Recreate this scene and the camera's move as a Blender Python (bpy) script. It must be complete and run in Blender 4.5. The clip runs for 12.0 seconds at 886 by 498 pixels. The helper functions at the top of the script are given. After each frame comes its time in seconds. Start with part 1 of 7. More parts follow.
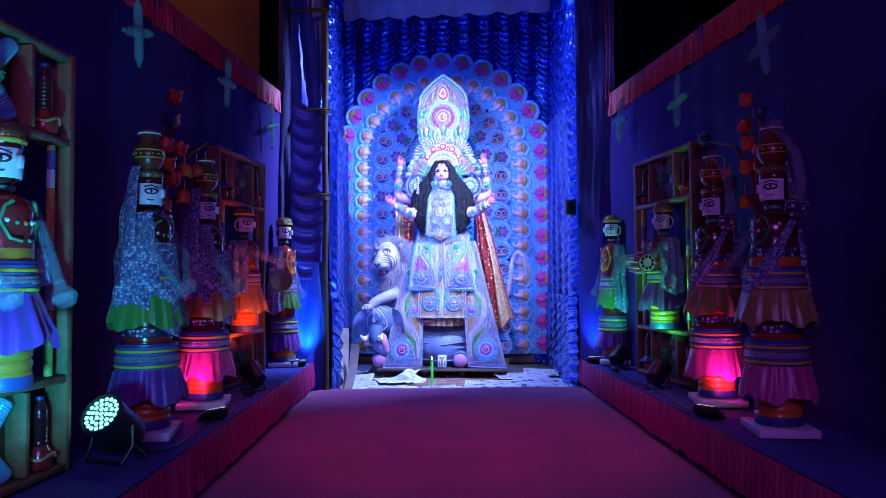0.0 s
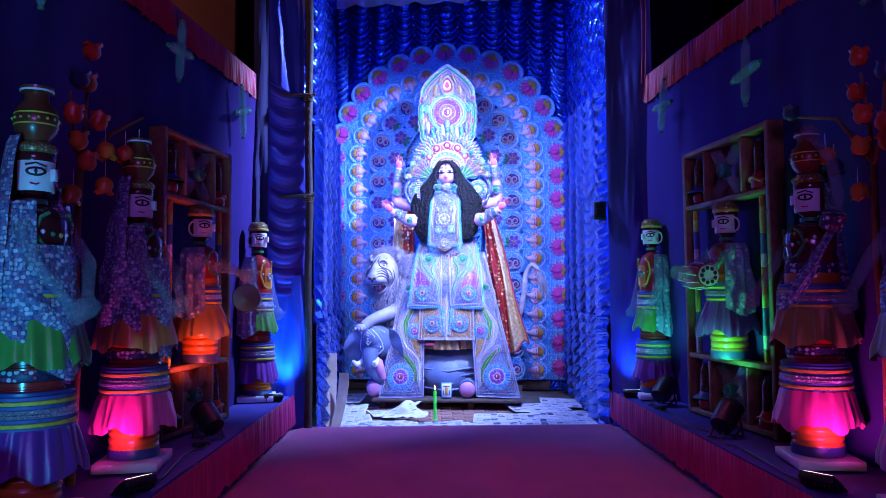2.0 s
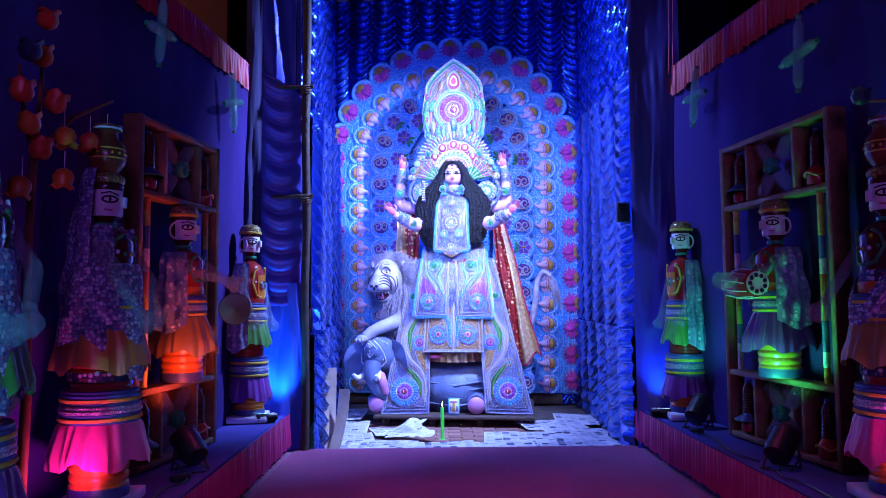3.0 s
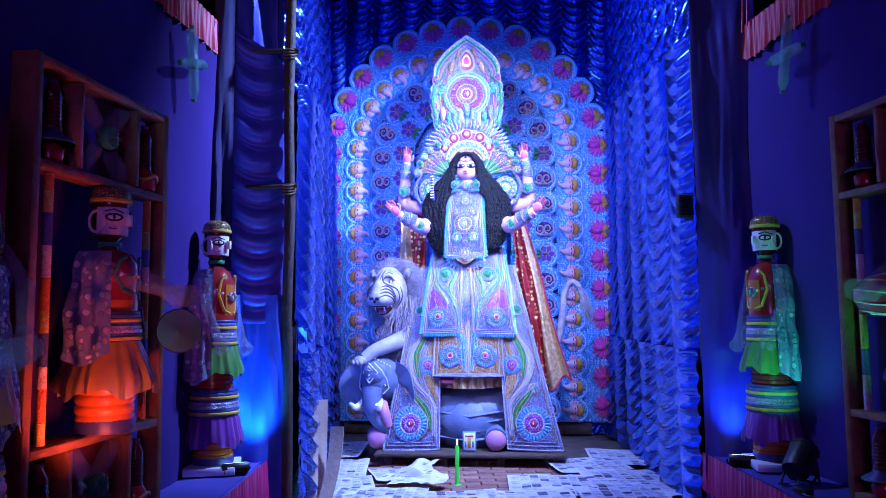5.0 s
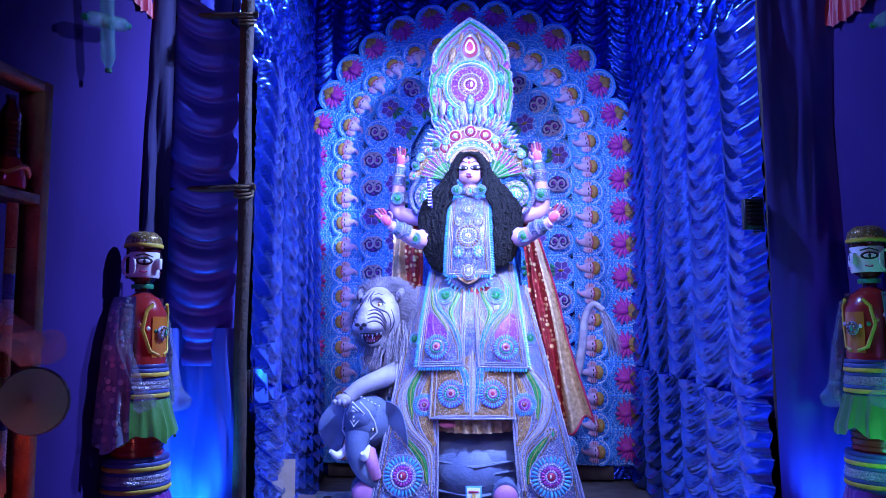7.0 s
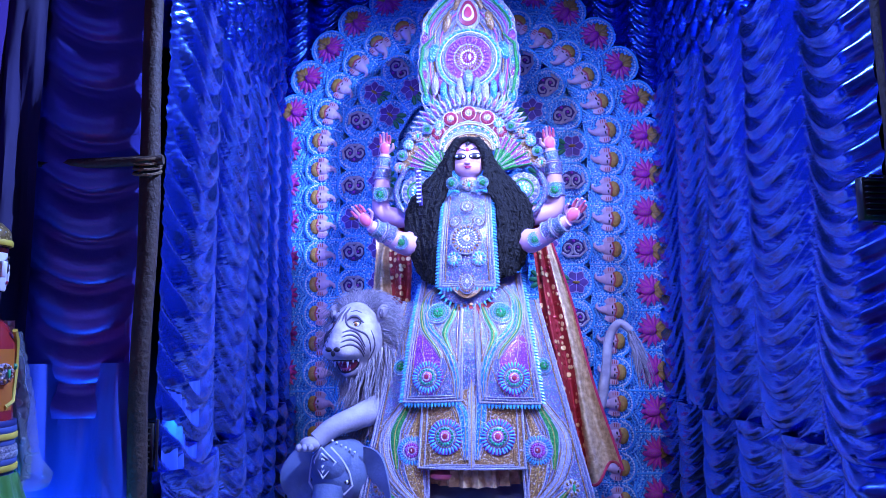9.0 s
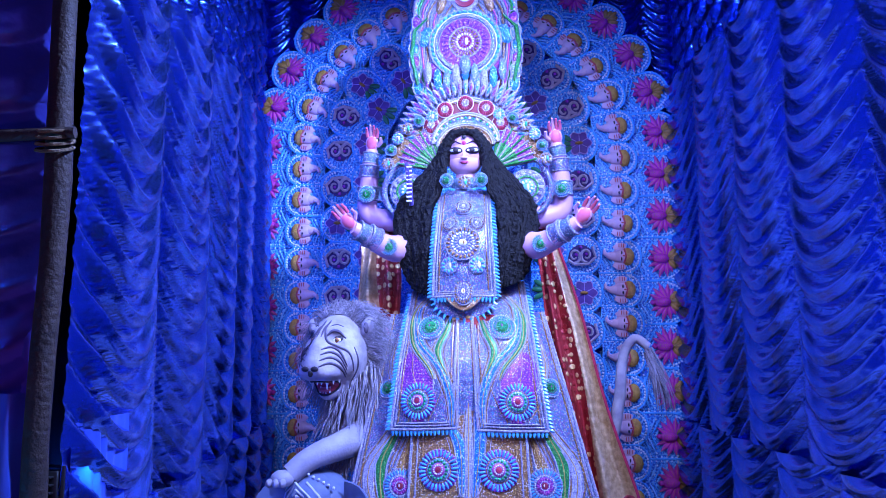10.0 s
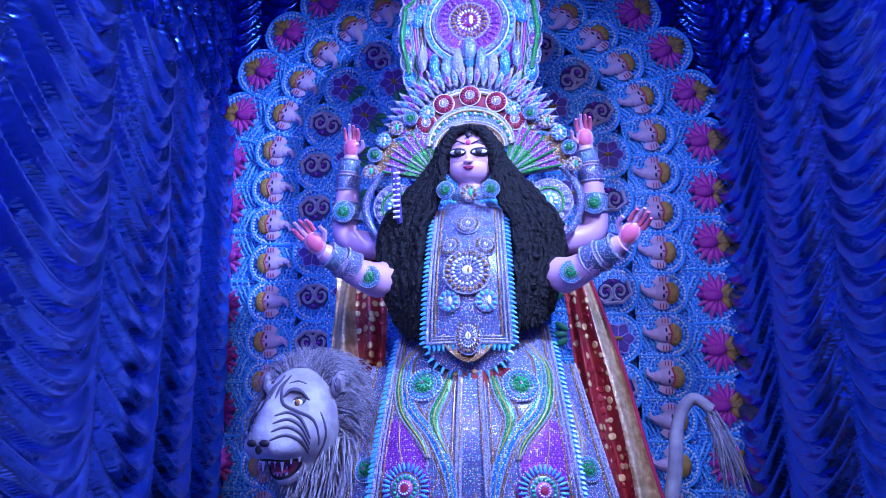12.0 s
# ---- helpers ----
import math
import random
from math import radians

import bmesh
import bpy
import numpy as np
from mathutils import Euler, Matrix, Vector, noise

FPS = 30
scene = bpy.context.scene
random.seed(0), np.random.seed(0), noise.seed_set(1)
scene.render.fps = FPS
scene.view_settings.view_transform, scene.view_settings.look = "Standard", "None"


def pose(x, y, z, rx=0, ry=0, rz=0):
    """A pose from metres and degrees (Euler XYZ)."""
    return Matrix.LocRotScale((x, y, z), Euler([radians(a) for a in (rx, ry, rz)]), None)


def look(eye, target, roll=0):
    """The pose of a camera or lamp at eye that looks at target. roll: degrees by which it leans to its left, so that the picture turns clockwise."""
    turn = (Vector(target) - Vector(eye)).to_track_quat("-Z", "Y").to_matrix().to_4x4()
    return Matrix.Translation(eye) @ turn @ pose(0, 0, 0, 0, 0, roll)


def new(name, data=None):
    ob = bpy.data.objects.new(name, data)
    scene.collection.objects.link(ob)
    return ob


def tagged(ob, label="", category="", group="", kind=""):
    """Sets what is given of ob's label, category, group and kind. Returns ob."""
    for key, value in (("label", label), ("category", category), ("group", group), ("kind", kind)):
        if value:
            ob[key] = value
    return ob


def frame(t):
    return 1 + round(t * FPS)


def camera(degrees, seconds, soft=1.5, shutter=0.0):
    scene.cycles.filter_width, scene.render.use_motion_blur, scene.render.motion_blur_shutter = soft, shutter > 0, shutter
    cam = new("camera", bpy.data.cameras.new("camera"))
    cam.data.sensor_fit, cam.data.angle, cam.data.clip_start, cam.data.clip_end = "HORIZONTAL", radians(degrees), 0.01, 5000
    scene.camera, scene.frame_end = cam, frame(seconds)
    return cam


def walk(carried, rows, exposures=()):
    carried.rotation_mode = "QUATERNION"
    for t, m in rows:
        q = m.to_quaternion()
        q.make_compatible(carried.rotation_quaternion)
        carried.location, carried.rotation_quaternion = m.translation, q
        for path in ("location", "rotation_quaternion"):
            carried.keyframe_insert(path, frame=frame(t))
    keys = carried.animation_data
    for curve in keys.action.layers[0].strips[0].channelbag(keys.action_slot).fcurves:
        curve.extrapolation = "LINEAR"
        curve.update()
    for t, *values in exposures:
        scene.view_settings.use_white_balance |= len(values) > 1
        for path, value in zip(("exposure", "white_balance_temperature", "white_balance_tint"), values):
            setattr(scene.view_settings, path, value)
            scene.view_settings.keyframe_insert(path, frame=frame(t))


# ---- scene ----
cam = camera(61.3, 12.0, soft=0.8)
PATH = [
    (0, (-0.175, 2.002, 1.111), (-0.140, 4.000, 1.193), -0.4),
    (0.5, (-0.188, 2.283, 1.117), (-0.153, 4.281, 1.208), -0.4),
    (1, (-0.210, 2.580, 1.126), (-0.176, 4.578, 1.229), -0.3),
    (1.5, (-0.193, 2.889, 1.128), (-0.160, 4.886, 1.242), -0.4),
    (2, (-0.190, 3.214, 1.123), (-0.158, 5.209, 1.246), -0.4),
    (2.5, (-0.224, 3.480, 1.132), (-0.190, 5.475, 1.264), -0.4),
    (4.5, (-0.320, 4.643, 1.164), (-0.287, 6.636, 1.331), -0.5),
    (5, (-0.342, 4.937, 1.170), (-0.311, 6.929, 1.344), -0.5),
    (5.5, (-0.368, 5.201, 1.189), (-0.338, 7.193, 1.372), -0.5),
    (6, (-0.350, 5.480, 1.199), (-0.321, 7.471, 1.391), -0.4),
    (6.5, (-0.318, 5.733, 1.274), (-0.287, 7.723, 1.474), -0.4),
    (7, (-0.320, 5.990, 1.302), (-0.289, 7.979, 1.507), -0.4),
    (9, (-0.280, 7.096, 1.365), (-0.238, 9.081, 1.608), -0.5),
    (9.5, (-0.260, 7.372, 1.384), (-0.212, 9.356, 1.639), -0.5),
    (10, (-0.247, 7.656, 1.392), (-0.197, 9.636, 1.669), -0.5),
    (10.5, (-0.260, 7.930, 1.407), (-0.209, 9.907, 1.707), -0.5),
    (11, (-0.228, 8.202, 1.429), (-0.183, 10.175, 1.746), -0.5),
    (11.5, (-0.207, 8.429, 1.455), (-0.161, 10.396, 1.812), -0.5),
    (12, (-0.205, 8.691, 1.473), (-0.159, 10.650, 1.870), -0.5),
]
walk(cam, [(t, look(eye, target, roll)) for t, eye, target, roll in PATH],
     exposures=[(0, 0.12), (4.5, 0.05), (7, -0.2), (9.5, -0.48), (12, -0.95)])

# ---- light ----
world = bpy.data.worlds.new("night")
world.use_nodes = True
scene.world = world
world.node_tree.nodes["Background"].inputs[0].default_value = (0.010, 0.006, 0.035, 1)
world.node_tree.nodes["Background"].inputs[1].default_value = 0.3


def lamp(name, kind, eye, target, colour, watts, size=0.15, angle=100, blend=0.8):
    data = bpy.data.lights.new(name, kind)
    data.color, data.energy = colour, watts
    if kind == "AREA":
        data.shape, data.size, data.size_y = "RECTANGLE", size, size * 0.6
    else:
        data.shadow_soft_size = size
    if kind == "SPOT":
        data.spot_size, data.spot_blend = radians(angle), blend
    ob = new(name, data)
    ob.matrix_world = look(eye, target)
    return ob


# floods over the corridor and on the alcove poles, aimed at the idol
lamp("flood_key", "SPOT", (-0.70, 8.9, 3.5), (-0.05, 12.4, 2.1), (0.52, 0.52, 1.0), 350, 0.2, 66, 1.0)
lamp("flood_key", "SPOT", (0.80, 8.9, 3.5), (-0.05, 12.4, 2.1), (0.52, 0.52, 1.0), 350, 0.2, 66, 1.0)
# low fill added to brighten the papers and panel foot; no flood known here
lamp("fill_low", "SPOT", (0.1, 8.9, 2.9), (0.0, 11.4, 0.5), (0.50, 0.52, 1.0), 95, 0.2, 62)
lamp("flood_blue", "SPOT", (1.30, 9.85, 4.3), (-1.5, 11.6, 1.6), (0.25, 0.37, 1.0), 3500, 0.05, 92)
lamp("flood_blue", "SPOT", (-1.12, 9.90, 4.3), (1.6, 11.6, 1.6), (0.20, 0.32, 1.0), 900, 0.05, 98)
# floor floods beside the dolls
lamp("floor_blue", "SPOT", (-1.43, 9.45, 0.36), (-1.50, 9.75, 1.0), (0.015, 0.26, 1.0), 62, 0.05, 92)
lamp("floor_blue", "SPOT", (1.43, 9.42, 0.36), (1.66, 9.62, 1.0), (0.015, 0.18, 1.0), 42, 0.05, 92)
lamp("pole_cyan", "SPOT", (-1.18, 9.80, 1.10), (-1.20, 10.6, 0.4), (0.02, 0.35, 1.0), 14, 0.05, 150)
lamp("floor_pink", "SPOT", (-1.60, 6.66, 0.38), (-1.93, 6.96, 0.72), (1.0, 0.05, 0.55), 17, 0.05, 104)
lamp("floor_pink", "SPOT", (1.60, 6.56, 0.38), (1.90, 6.86, 0.72), (1.0, 0.05, 0.60), 16, 0.05, 104)
lamp("floor_red", "SPOT", (-1.46, 7.60, 0.62), (-1.70, 7.95, 1.15), (1.0, 0.10, 0.07), 19, 0.05, 120)
lamp("floor_green", "SPOT", (1.46, 7.68, 0.62), (1.72, 7.82, 1.15), (0.03, 1.0, 0.35), 22, 0.05, 120)
lamp("floor_green", "SPOT", (1.47, 8.66, 0.62), (1.60, 9.22, 1.15), (0.03, 0.9, 0.65), 13, 0.05, 100)
lamp("floor_cyan", "SPOT", (-1.42, 4.05, 0.62), (-1.80, 5.05, 1.2), (0.02, 0.50, 1.0), 110, 0.06, 92)
# unseen warm point light, added so that the brown hall wall shows
lamp("hall_warm_fill", "POINT", (-2.9, 8.6, 4.7), (-2.9, 9, 4), (1.0, 0.42, 0.16), 22, 0.06)
# dim violet fill added behind the visitor to lift dolls and walls, source unseen
lamp("violet_fill", "AREA", (0.0, 0.6, 2.7), (0.0, 7.6, 0.7), (0.42, 0.12, 1.0), 60, 1.8)
# red spot added overhead to redden the carpet, not a known lamp
lamp("carpet_red_fill", "SPOT", (0.0, 7.2, 5.6), (0.0, 7.3, 0.0), (1.0, 0.09, 0.50), 380, 0.3, 40)

# ---- materials ----


def mat(name, col, col2=None, scale=6.0, rough=0.6, metal=0.0, bump=0.0, bscale=60.0, sheen=0.0, spec=0.5, trans=0.0, island=0.0, alpha=1.0, coat=0.0):
    m = bpy.data.materials.new(name)
    m.use_nodes = True
    n, l = m.node_tree.nodes, m.node_tree.links
    b = n["Principled BSDF"]
    b.inputs["Roughness"].default_value, b.inputs["Metallic"].default_value = rough, metal
    b.inputs["Specular IOR Level"].default_value = spec
    b.inputs["Sheen Weight"].default_value = sheen
    b.inputs["Transmission Weight"].default_value = trans
    b.inputs["Alpha"].default_value = alpha
    b.inputs["Coat Weight"].default_value = coat
    tc = n.new("ShaderNodeTexCoord")
    col2 = col2 or tuple(c * 0.7 for c in col)
    no = n.new("ShaderNodeTexNoise")
    no.inputs["Scale"].default_value, no.inputs["Detail"].default_value = scale, 6
    l.new(tc.outputs["Object"], no.inputs["Vector"])
    ramp = n.new("ShaderNodeValToRGB")
    ramp.color_ramp.elements[0].position, ramp.color_ramp.elements[1].position = 0.35, 0.65
    ramp.color_ramp.elements[0].color, ramp.color_ramp.elements[1].color = (*col2, 1), (*col, 1)
    l.new(no.outputs["Fac"], ramp.inputs["Fac"])
    out = ramp.outputs["Color"]
    if island:
        geo, hsv = n.new("ShaderNodeNewGeometry"), n.new("ShaderNodeHueSaturation")
        mr = n.new("ShaderNodeMapRange")
        mr.inputs["To Min"].default_value, mr.inputs["To Max"].default_value = 1 - island, 1 + island
        l.new(geo.outputs["Random Per Island"], mr.inputs["Value"])
        l.new(mr.outputs["Result"], hsv.inputs["Value"])
        l.new(out, hsv.inputs["Color"])
        out = hsv.outputs["Color"]
    l.new(out, b.inputs["Base Color"])
    if bump:
        nb, bp = n.new("ShaderNodeTexNoise"), n.new("ShaderNodeBump")
        nb.inputs["Scale"].default_value, nb.inputs["Detail"].default_value = bscale, 5
        l.new(tc.outputs["Object"], nb.inputs["Vector"])
        bp.inputs["Strength"].default_value, bp.inputs["Distance"].default_value = bump, 0.02
        l.new(nb.outputs["Fac"], bp.inputs["Height"])
        l.new(bp.outputs["Normal"], b.inputs["Normal"])
    return m


def sequin(name, ground, dots, scale=55.0, size=0.36, rough=0.3, metal=0.3, glitter=0.0, wire=(0.66, 0.64, 0.74)):
    """Cloth sewn with beads: round dots in several colours on a ground, in relief."""
    m = mat(name, ground, scale=9, rough=0.55)
    n, l = m.node_tree.nodes, m.node_tree.links
    b = n["Principled BSDF"]
    tc = n.new("ShaderNodeTexCoord")
    vo = n.new("ShaderNodeTexVoronoi")
    vo.inputs["Scale"].default_value, vo.inputs["Randomness"].default_value = scale, 0.55
    l.new(tc.outputs["Object"], vo.inputs["Vector"])
    step = n.new("ShaderNodeMapRange")
    step.inputs["From Min"].default_value, step.inputs["From Max"].default_value = size, size * 0.75
    l.new(vo.outputs["Distance"], step.inputs["Value"])
    sep, ramp = n.new("ShaderNodeSeparateColor"), n.new("ShaderNodeValToRGB")
    l.new(vo.outputs["Color"], sep.inputs["Color"])
    ramp.color_ramp.interpolation = "CONSTANT"
    while len(ramp.color_ramp.elements) < len(dots):
        ramp.color_ramp.elements.new(0.5)
    for i, c in enumerate(dots):
        ramp.color_ramp.elements[i].position, ramp.color_ramp.elements[i].color = i / len(dots), (*c, 1)
    l.new(sep.outputs[0], ramp.inputs["Fac"])
    mix = n.new("ShaderNodeMix")
    mix.data_type = "RGBA"
    l.new(step.outputs["Result"], mix.inputs[0])
    l.new(b.inputs["Base Color"].links[0].from_socket, mix.inputs[6])
    l.new(ramp.outputs["Color"], mix.inputs[7])
    l.new(mix.outputs[2], b.inputs["Base Color"])
    height = step.outputs["Result"]
    if glitter:
        # fine silver wire laid in a net over the beads
        ve, line, mix2, top = n.new("ShaderNodeTexVoronoi"), n.new("ShaderNodeMapRange"), n.new("ShaderNodeMix"), n.new("ShaderNodeMath")
        ve.feature = "DISTANCE_TO_EDGE"
        ve.inputs["Scale"].default_value = glitter
        l.new(tc.outputs["Object"], ve.inputs["Vector"])
        line.inputs["From Min"].default_value, line.inputs["From Max"].default_value = 0.09, 0.04
        l.new(ve.outputs["Distance"], line.inputs["Value"])
        mix2.data_type = "RGBA"
        l.new(line.outputs["Result"], mix2.inputs[0])
        l.new(mix.outputs[2], mix2.inputs[6])
        mix2.inputs[7].default_value = (*wire, 1)
        l.new(mix2.outputs[2], b.inputs["Base Color"])
        top.operation = "MAXIMUM"
        l.new(height, top.inputs[0])
        l.new(line.outputs["Result"], top.inputs[1])
        height = top.outputs[0]
    b.inputs["Roughness"].default_value, b.inputs["Metallic"].default_value = rough, metal
    bp = n.new("ShaderNodeBump")
    bp.inputs["Strength"].default_value, bp.inputs["Distance"].default_value = 0.8, 0.008
    l.new(height, bp.inputs["Height"])
    l.new(bp.outputs["Normal"], b.inputs["Normal"])
    return m


def glow(name, col, strength):
    m = mat(name, col)
    b = m.node_tree.nodes["Principled BSDF"]
    b.inputs["Emission Color"].default_value = (*col, 1)
    b.inputs["Emission Strength"].default_value = strength
    return m


CLOTH_WALL = mat("wall_cloth", (0.042, 0.018, 0.155), (0.032, 0.013, 0.115), 1.2, 0.85, bump=0.15, bscale=5, spec=0.2)
SATIN_BLUE = mat("blue_satin", (0.11, 0.23, 0.80), (0.085, 0.185, 0.68), 2.5, 0.21, metal=0.97, bump=0.05, bscale=26, spec=1.0)
SATIN_DEEP = mat("deep_blue_satin", (0.055, 0.145, 0.72), (0.04, 0.11, 0.56), 2.5, 0.20, metal=0.98, bump=0.06, bscale=26, spec=1.0)
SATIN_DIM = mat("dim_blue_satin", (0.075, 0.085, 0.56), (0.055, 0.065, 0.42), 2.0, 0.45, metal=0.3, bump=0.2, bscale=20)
CLOTH_MOUTH = mat("indigo_cloth", (0.035, 0.022, 0.26), (0.025, 0.016, 0.18), 1.5, 0.55, bump=0.35, bscale=6)
SHEET_BLUE = mat("blue_sheet", (0.05, 0.11, 0.60), (0.035, 0.07, 0.42), 1.6, 0.42, bump=0.5, bscale=7)
CLOTH_DARK = mat("dark_cloth", (0.02, 0.015, 0.09), (0.014, 0.010, 0.06), 2.0, 0.85, bump=0.2, bscale=10)
CLOTH_WHITE = mat("white_cloth", (0.62, 0.62, 0.68), (0.5, 0.5, 0.58), 4, 0.7, bump=0.2, bscale=20)
CARPET = mat("red_carpet", (0.30, 0.020, 0.115), (0.20, 0.013, 0.085), 2.2, 0.95, bump=0.5, bscale=240, sheen=0.3)
PLAT = mat("platform_cloth", (0.07, 0.06, 0.34), (0.05, 0.04, 0.24), 2.2, 0.75, bump=0.2, bscale=12)
MAGENTA = mat("magenta_satin", (0.50, 0.03, 0.16), (0.36, 0.02, 0.11), 5, 0.38, bump=0.1, bscale=40)
RED_FRILL = mat("red_frill", (0.60, 0.03, 0.06), (0.42, 0.02, 0.045), 5, 0.5, bump=0.1, bscale=40)
BAMBOO = mat("bamboo", (0.055, 0.032, 0.022), (0.03, 0.018, 0.014), 12, 0.7, bump=0.4, bscale=60)
ROPE = mat("rope", (0.25, 0.17, 0.09), (0.15, 0.10, 0.05), 40, 0.9, bump=0.5, bscale=150)
WOOD = mat("raw_wood", (0.30, 0.17, 0.07), (0.20, 0.11, 0.045), 14, 0.6, bump=0.3, bscale=50)
PLY = mat("pale_board", (0.62, 0.50, 0.36), (0.48, 0.37, 0.26), 9, 0.7, bump=0.2, bscale=40)
HALL = mat("hall_brown", (0.20, 0.09, 0.05), (0.13, 0.06, 0.035), 1.5, 0.85, bump=0.2, bscale=10)
BLACK = mat("black_metal", (0.015, 0.015, 0.017), (0.008, 0.008, 0.01), 20, 0.4, bump=0.1, bscale=80)
WHITE_BLOCK = mat("white_board", (0.75, 0.75, 0.78), (0.6, 0.6, 0.64), 7, 0.6, bump=0.15, bscale=60)

# ---- mesh tools ----


class Geo:
    """Collects points and faces with a material each, and links them as one mesh."""

    def __init__(self):
        self.v, self.f, self.m, self.mats = [], [], [], []

    def add(self, vs, fs, mt, M=None):
        if mt not in self.mats:
            self.mats.append(mt)
        k, o = self.mats.index(mt), len(self.v)
        self.v += [tuple(M @ Vector(p)) for p in vs] if M is not None else [tuple(p) for p in vs]
        self.f += [tuple(i + o for i in q) for q in fs]
        self.m += [k] * len(fs)
        return self

    def sheet(self, fn, nu, nv, mt, M=None, wrap=False):
        vs = [fn(i / nu, j / nv) for j in range(nv + 1) for i in range(nu if wrap else nu + 1)]
        w = nu if wrap else nu + 1
        fs = [(j * w + i, j * w + (i + 1) % w, (j + 1) * w + (i + 1) % w, (j + 1) * w + i) for j in range(nv) for i in range(nu)]
        return self.add(vs, fs, mt, M)

    def slab(self, fn, nu, nv, mt, thick, M=None):
        """A sheet with thickness along +y."""
        self.sheet(fn, nu, nv, mt, M)
        self.sheet(lambda u, v: tuple(a + b for a, b in zip(fn(1 - u, v), (0, thick, 0))), nu, nv, mt, M)
        edge = [(u / nu, 0) for u in range(nu)] + [(1, v / nv) for v in range(nv)] + [(1 - u / nu, 1) for u in range(nu)] + [(0, 1 - v / nv) for v in range(nv)]
        vs = [fn(*e) for e in edge]
        k = len(vs)
        vs += [(p[0], p[1] + thick, p[2]) for p in vs]
        return self.add(vs, [(i, i + k, (i + 1) % k + k, (i + 1) % k) for i in range(k)], mt, M)

    def lathe(self, prof, n, mt, M=None, flute=0.0, flutes=0, sx=1.0, sy=1.0):
        vs, fs = [], []
        for k, (r, z) in enumerate(prof):
            for i in range(n):
                a = 2 * math.pi * i / n
                q = r * (1 + flute * math.cos(flutes * a + 0.9 * math.sin(3 * a))) if flutes else r
                vs.append((q * math.cos(a) * sx, q * math.sin(a) * sy, z))
        for k in range(len(prof) - 1):
            for i in range(n):
                fs.append((k * n + i, k * n + (i + 1) % n, (k + 1) * n + (i + 1) % n, (k + 1) * n + i))
        if prof[0][0] > 1e-4:
            fs.append(tuple(range(n))[::-1])
        if prof[-1][0] > 1e-4:
            fs.append(tuple((len(prof) - 1) * n + i for i in range(n)))
        return self.add(vs, fs, mt, M)

    def ball(self, c, r, mt, n=12, M=None, rot=None):
        r = (r, r, r) if isinstance(r, (int, float)) else r
        h = max(4, n // 2)
        prof = [(math.sin(math.pi * k / h), -math.cos(math.pi * k / h)) for k in range(h + 1)]
        prof[0], prof[-1] = (1e-5, -1), (1e-5, 1)
        T = Matrix.Translation(c) @ (Euler([radians(a) for a in rot]).to_matrix().to_4x4() if rot else Matrix()) @ Matrix.Diagonal((*r, 1))
        return self.lathe(prof, n, mt, M @ T if M is not None else T)

    def tube(self, pts, rad, mt, n=8, M=None, caps=True):
        pts = [Vector(p) for p in pts]
        rad = rad if isinstance(rad, (list, tuple)) else [rad] * len(pts)
        vs, fs = [], []
        side = None
        for k, p in enumerate(pts):
            d = (pts[min(k + 1, len(pts) - 1)] - pts[max(k - 1, 0)]).normalized()
            if side is None:
                side = d.cross(Vector((0, 0, 1)) if abs(d.z) < 0.9 else Vector((1, 0, 0))).normalized()
            side = (side - d * side.dot(d)).normalized()
            up = d.cross(side)
            for i in range(n):
                a = 2 * math.pi * i / n
                vs.append(p + (side * math.cos(a) + up * math.sin(a)) * rad[k])
        for k in range(len(pts) - 1):
            for i in range(n):
                fs.append((k * n + i, k * n + (i + 1) % n, (k + 1) * n + (i + 1) % n, (k + 1) * n + i))
        if caps:
            fs += [tuple(range(n))[::-1], tuple((len(pts) - 1) * n + i for i in range(n))]
        return self.add(vs, fs, mt, M)

    def box(self, c, s, mt, M=None, bevel=0.0):
        x, y, z = (a / 2 for a in s)
        b = min(bevel or min(s) * 0.08, min(s) * 0.4)
        T = Matrix.Translation(c)
        T = M @ T if M is not None else T
        vs, idx = [], {}
        for sx in (-1, 1):
            for sy in (-1, 1):
                for sz in (-1, 1):
                    for ax in range(3):
                        p = [sx * (x - b), sy * (y - b), sz * (z - b)]
                        p[ax] = (sx, sy, sz)[ax] * (x, y, z)[ax]
                        idx[sx, sy, sz, ax] = len(vs)
                        vs.append(p)
        fs = []
        for ax in range(3):
            u, w = [(1, 2), (2, 0), (0, 1)][ax]
            for s_ in (-1, 1):
                q = []
                for a_, b_ in ((-1, -1), (1, -1), (1, 1), (-1, 1)):
                    k = [0, 0, 0]
                    k[ax], k[u], k[w] = s_, a_, b_
                    q.append(idx[(*k, ax)])
                fs.append(tuple(q if s_ > 0 else q[::-1]))
        for e in range(3):
            u, w = [(1, 2), (2, 0), (0, 1)][e]
            for a_ in (-1, 1):
                for b_ in (-1, 1):
                    k0, k1 = [0, 0, 0], [0, 0, 0]
                    k0[e], k0[u], k0[w] = -1, a_, b_
                    k1[e], k1[u], k1[w] = 1, a_, b_
                    q = (idx[(*k0, u)], idx[(*k1, u)], idx[(*k1, w)], idx[(*k0, w)])
                    fs.append(q if a_ * b_ < 0 else q[::-1])
        for sx in (-1, 1):
            for sy in (-1, 1):
                for sz in (-1, 1):
                    q = tuple(idx[sx, sy, sz, ax] for ax in range(3))
                    fs.append(q if sx * sy * sz > 0 else q[::-1])
        return self.add(vs, fs, mt, T)

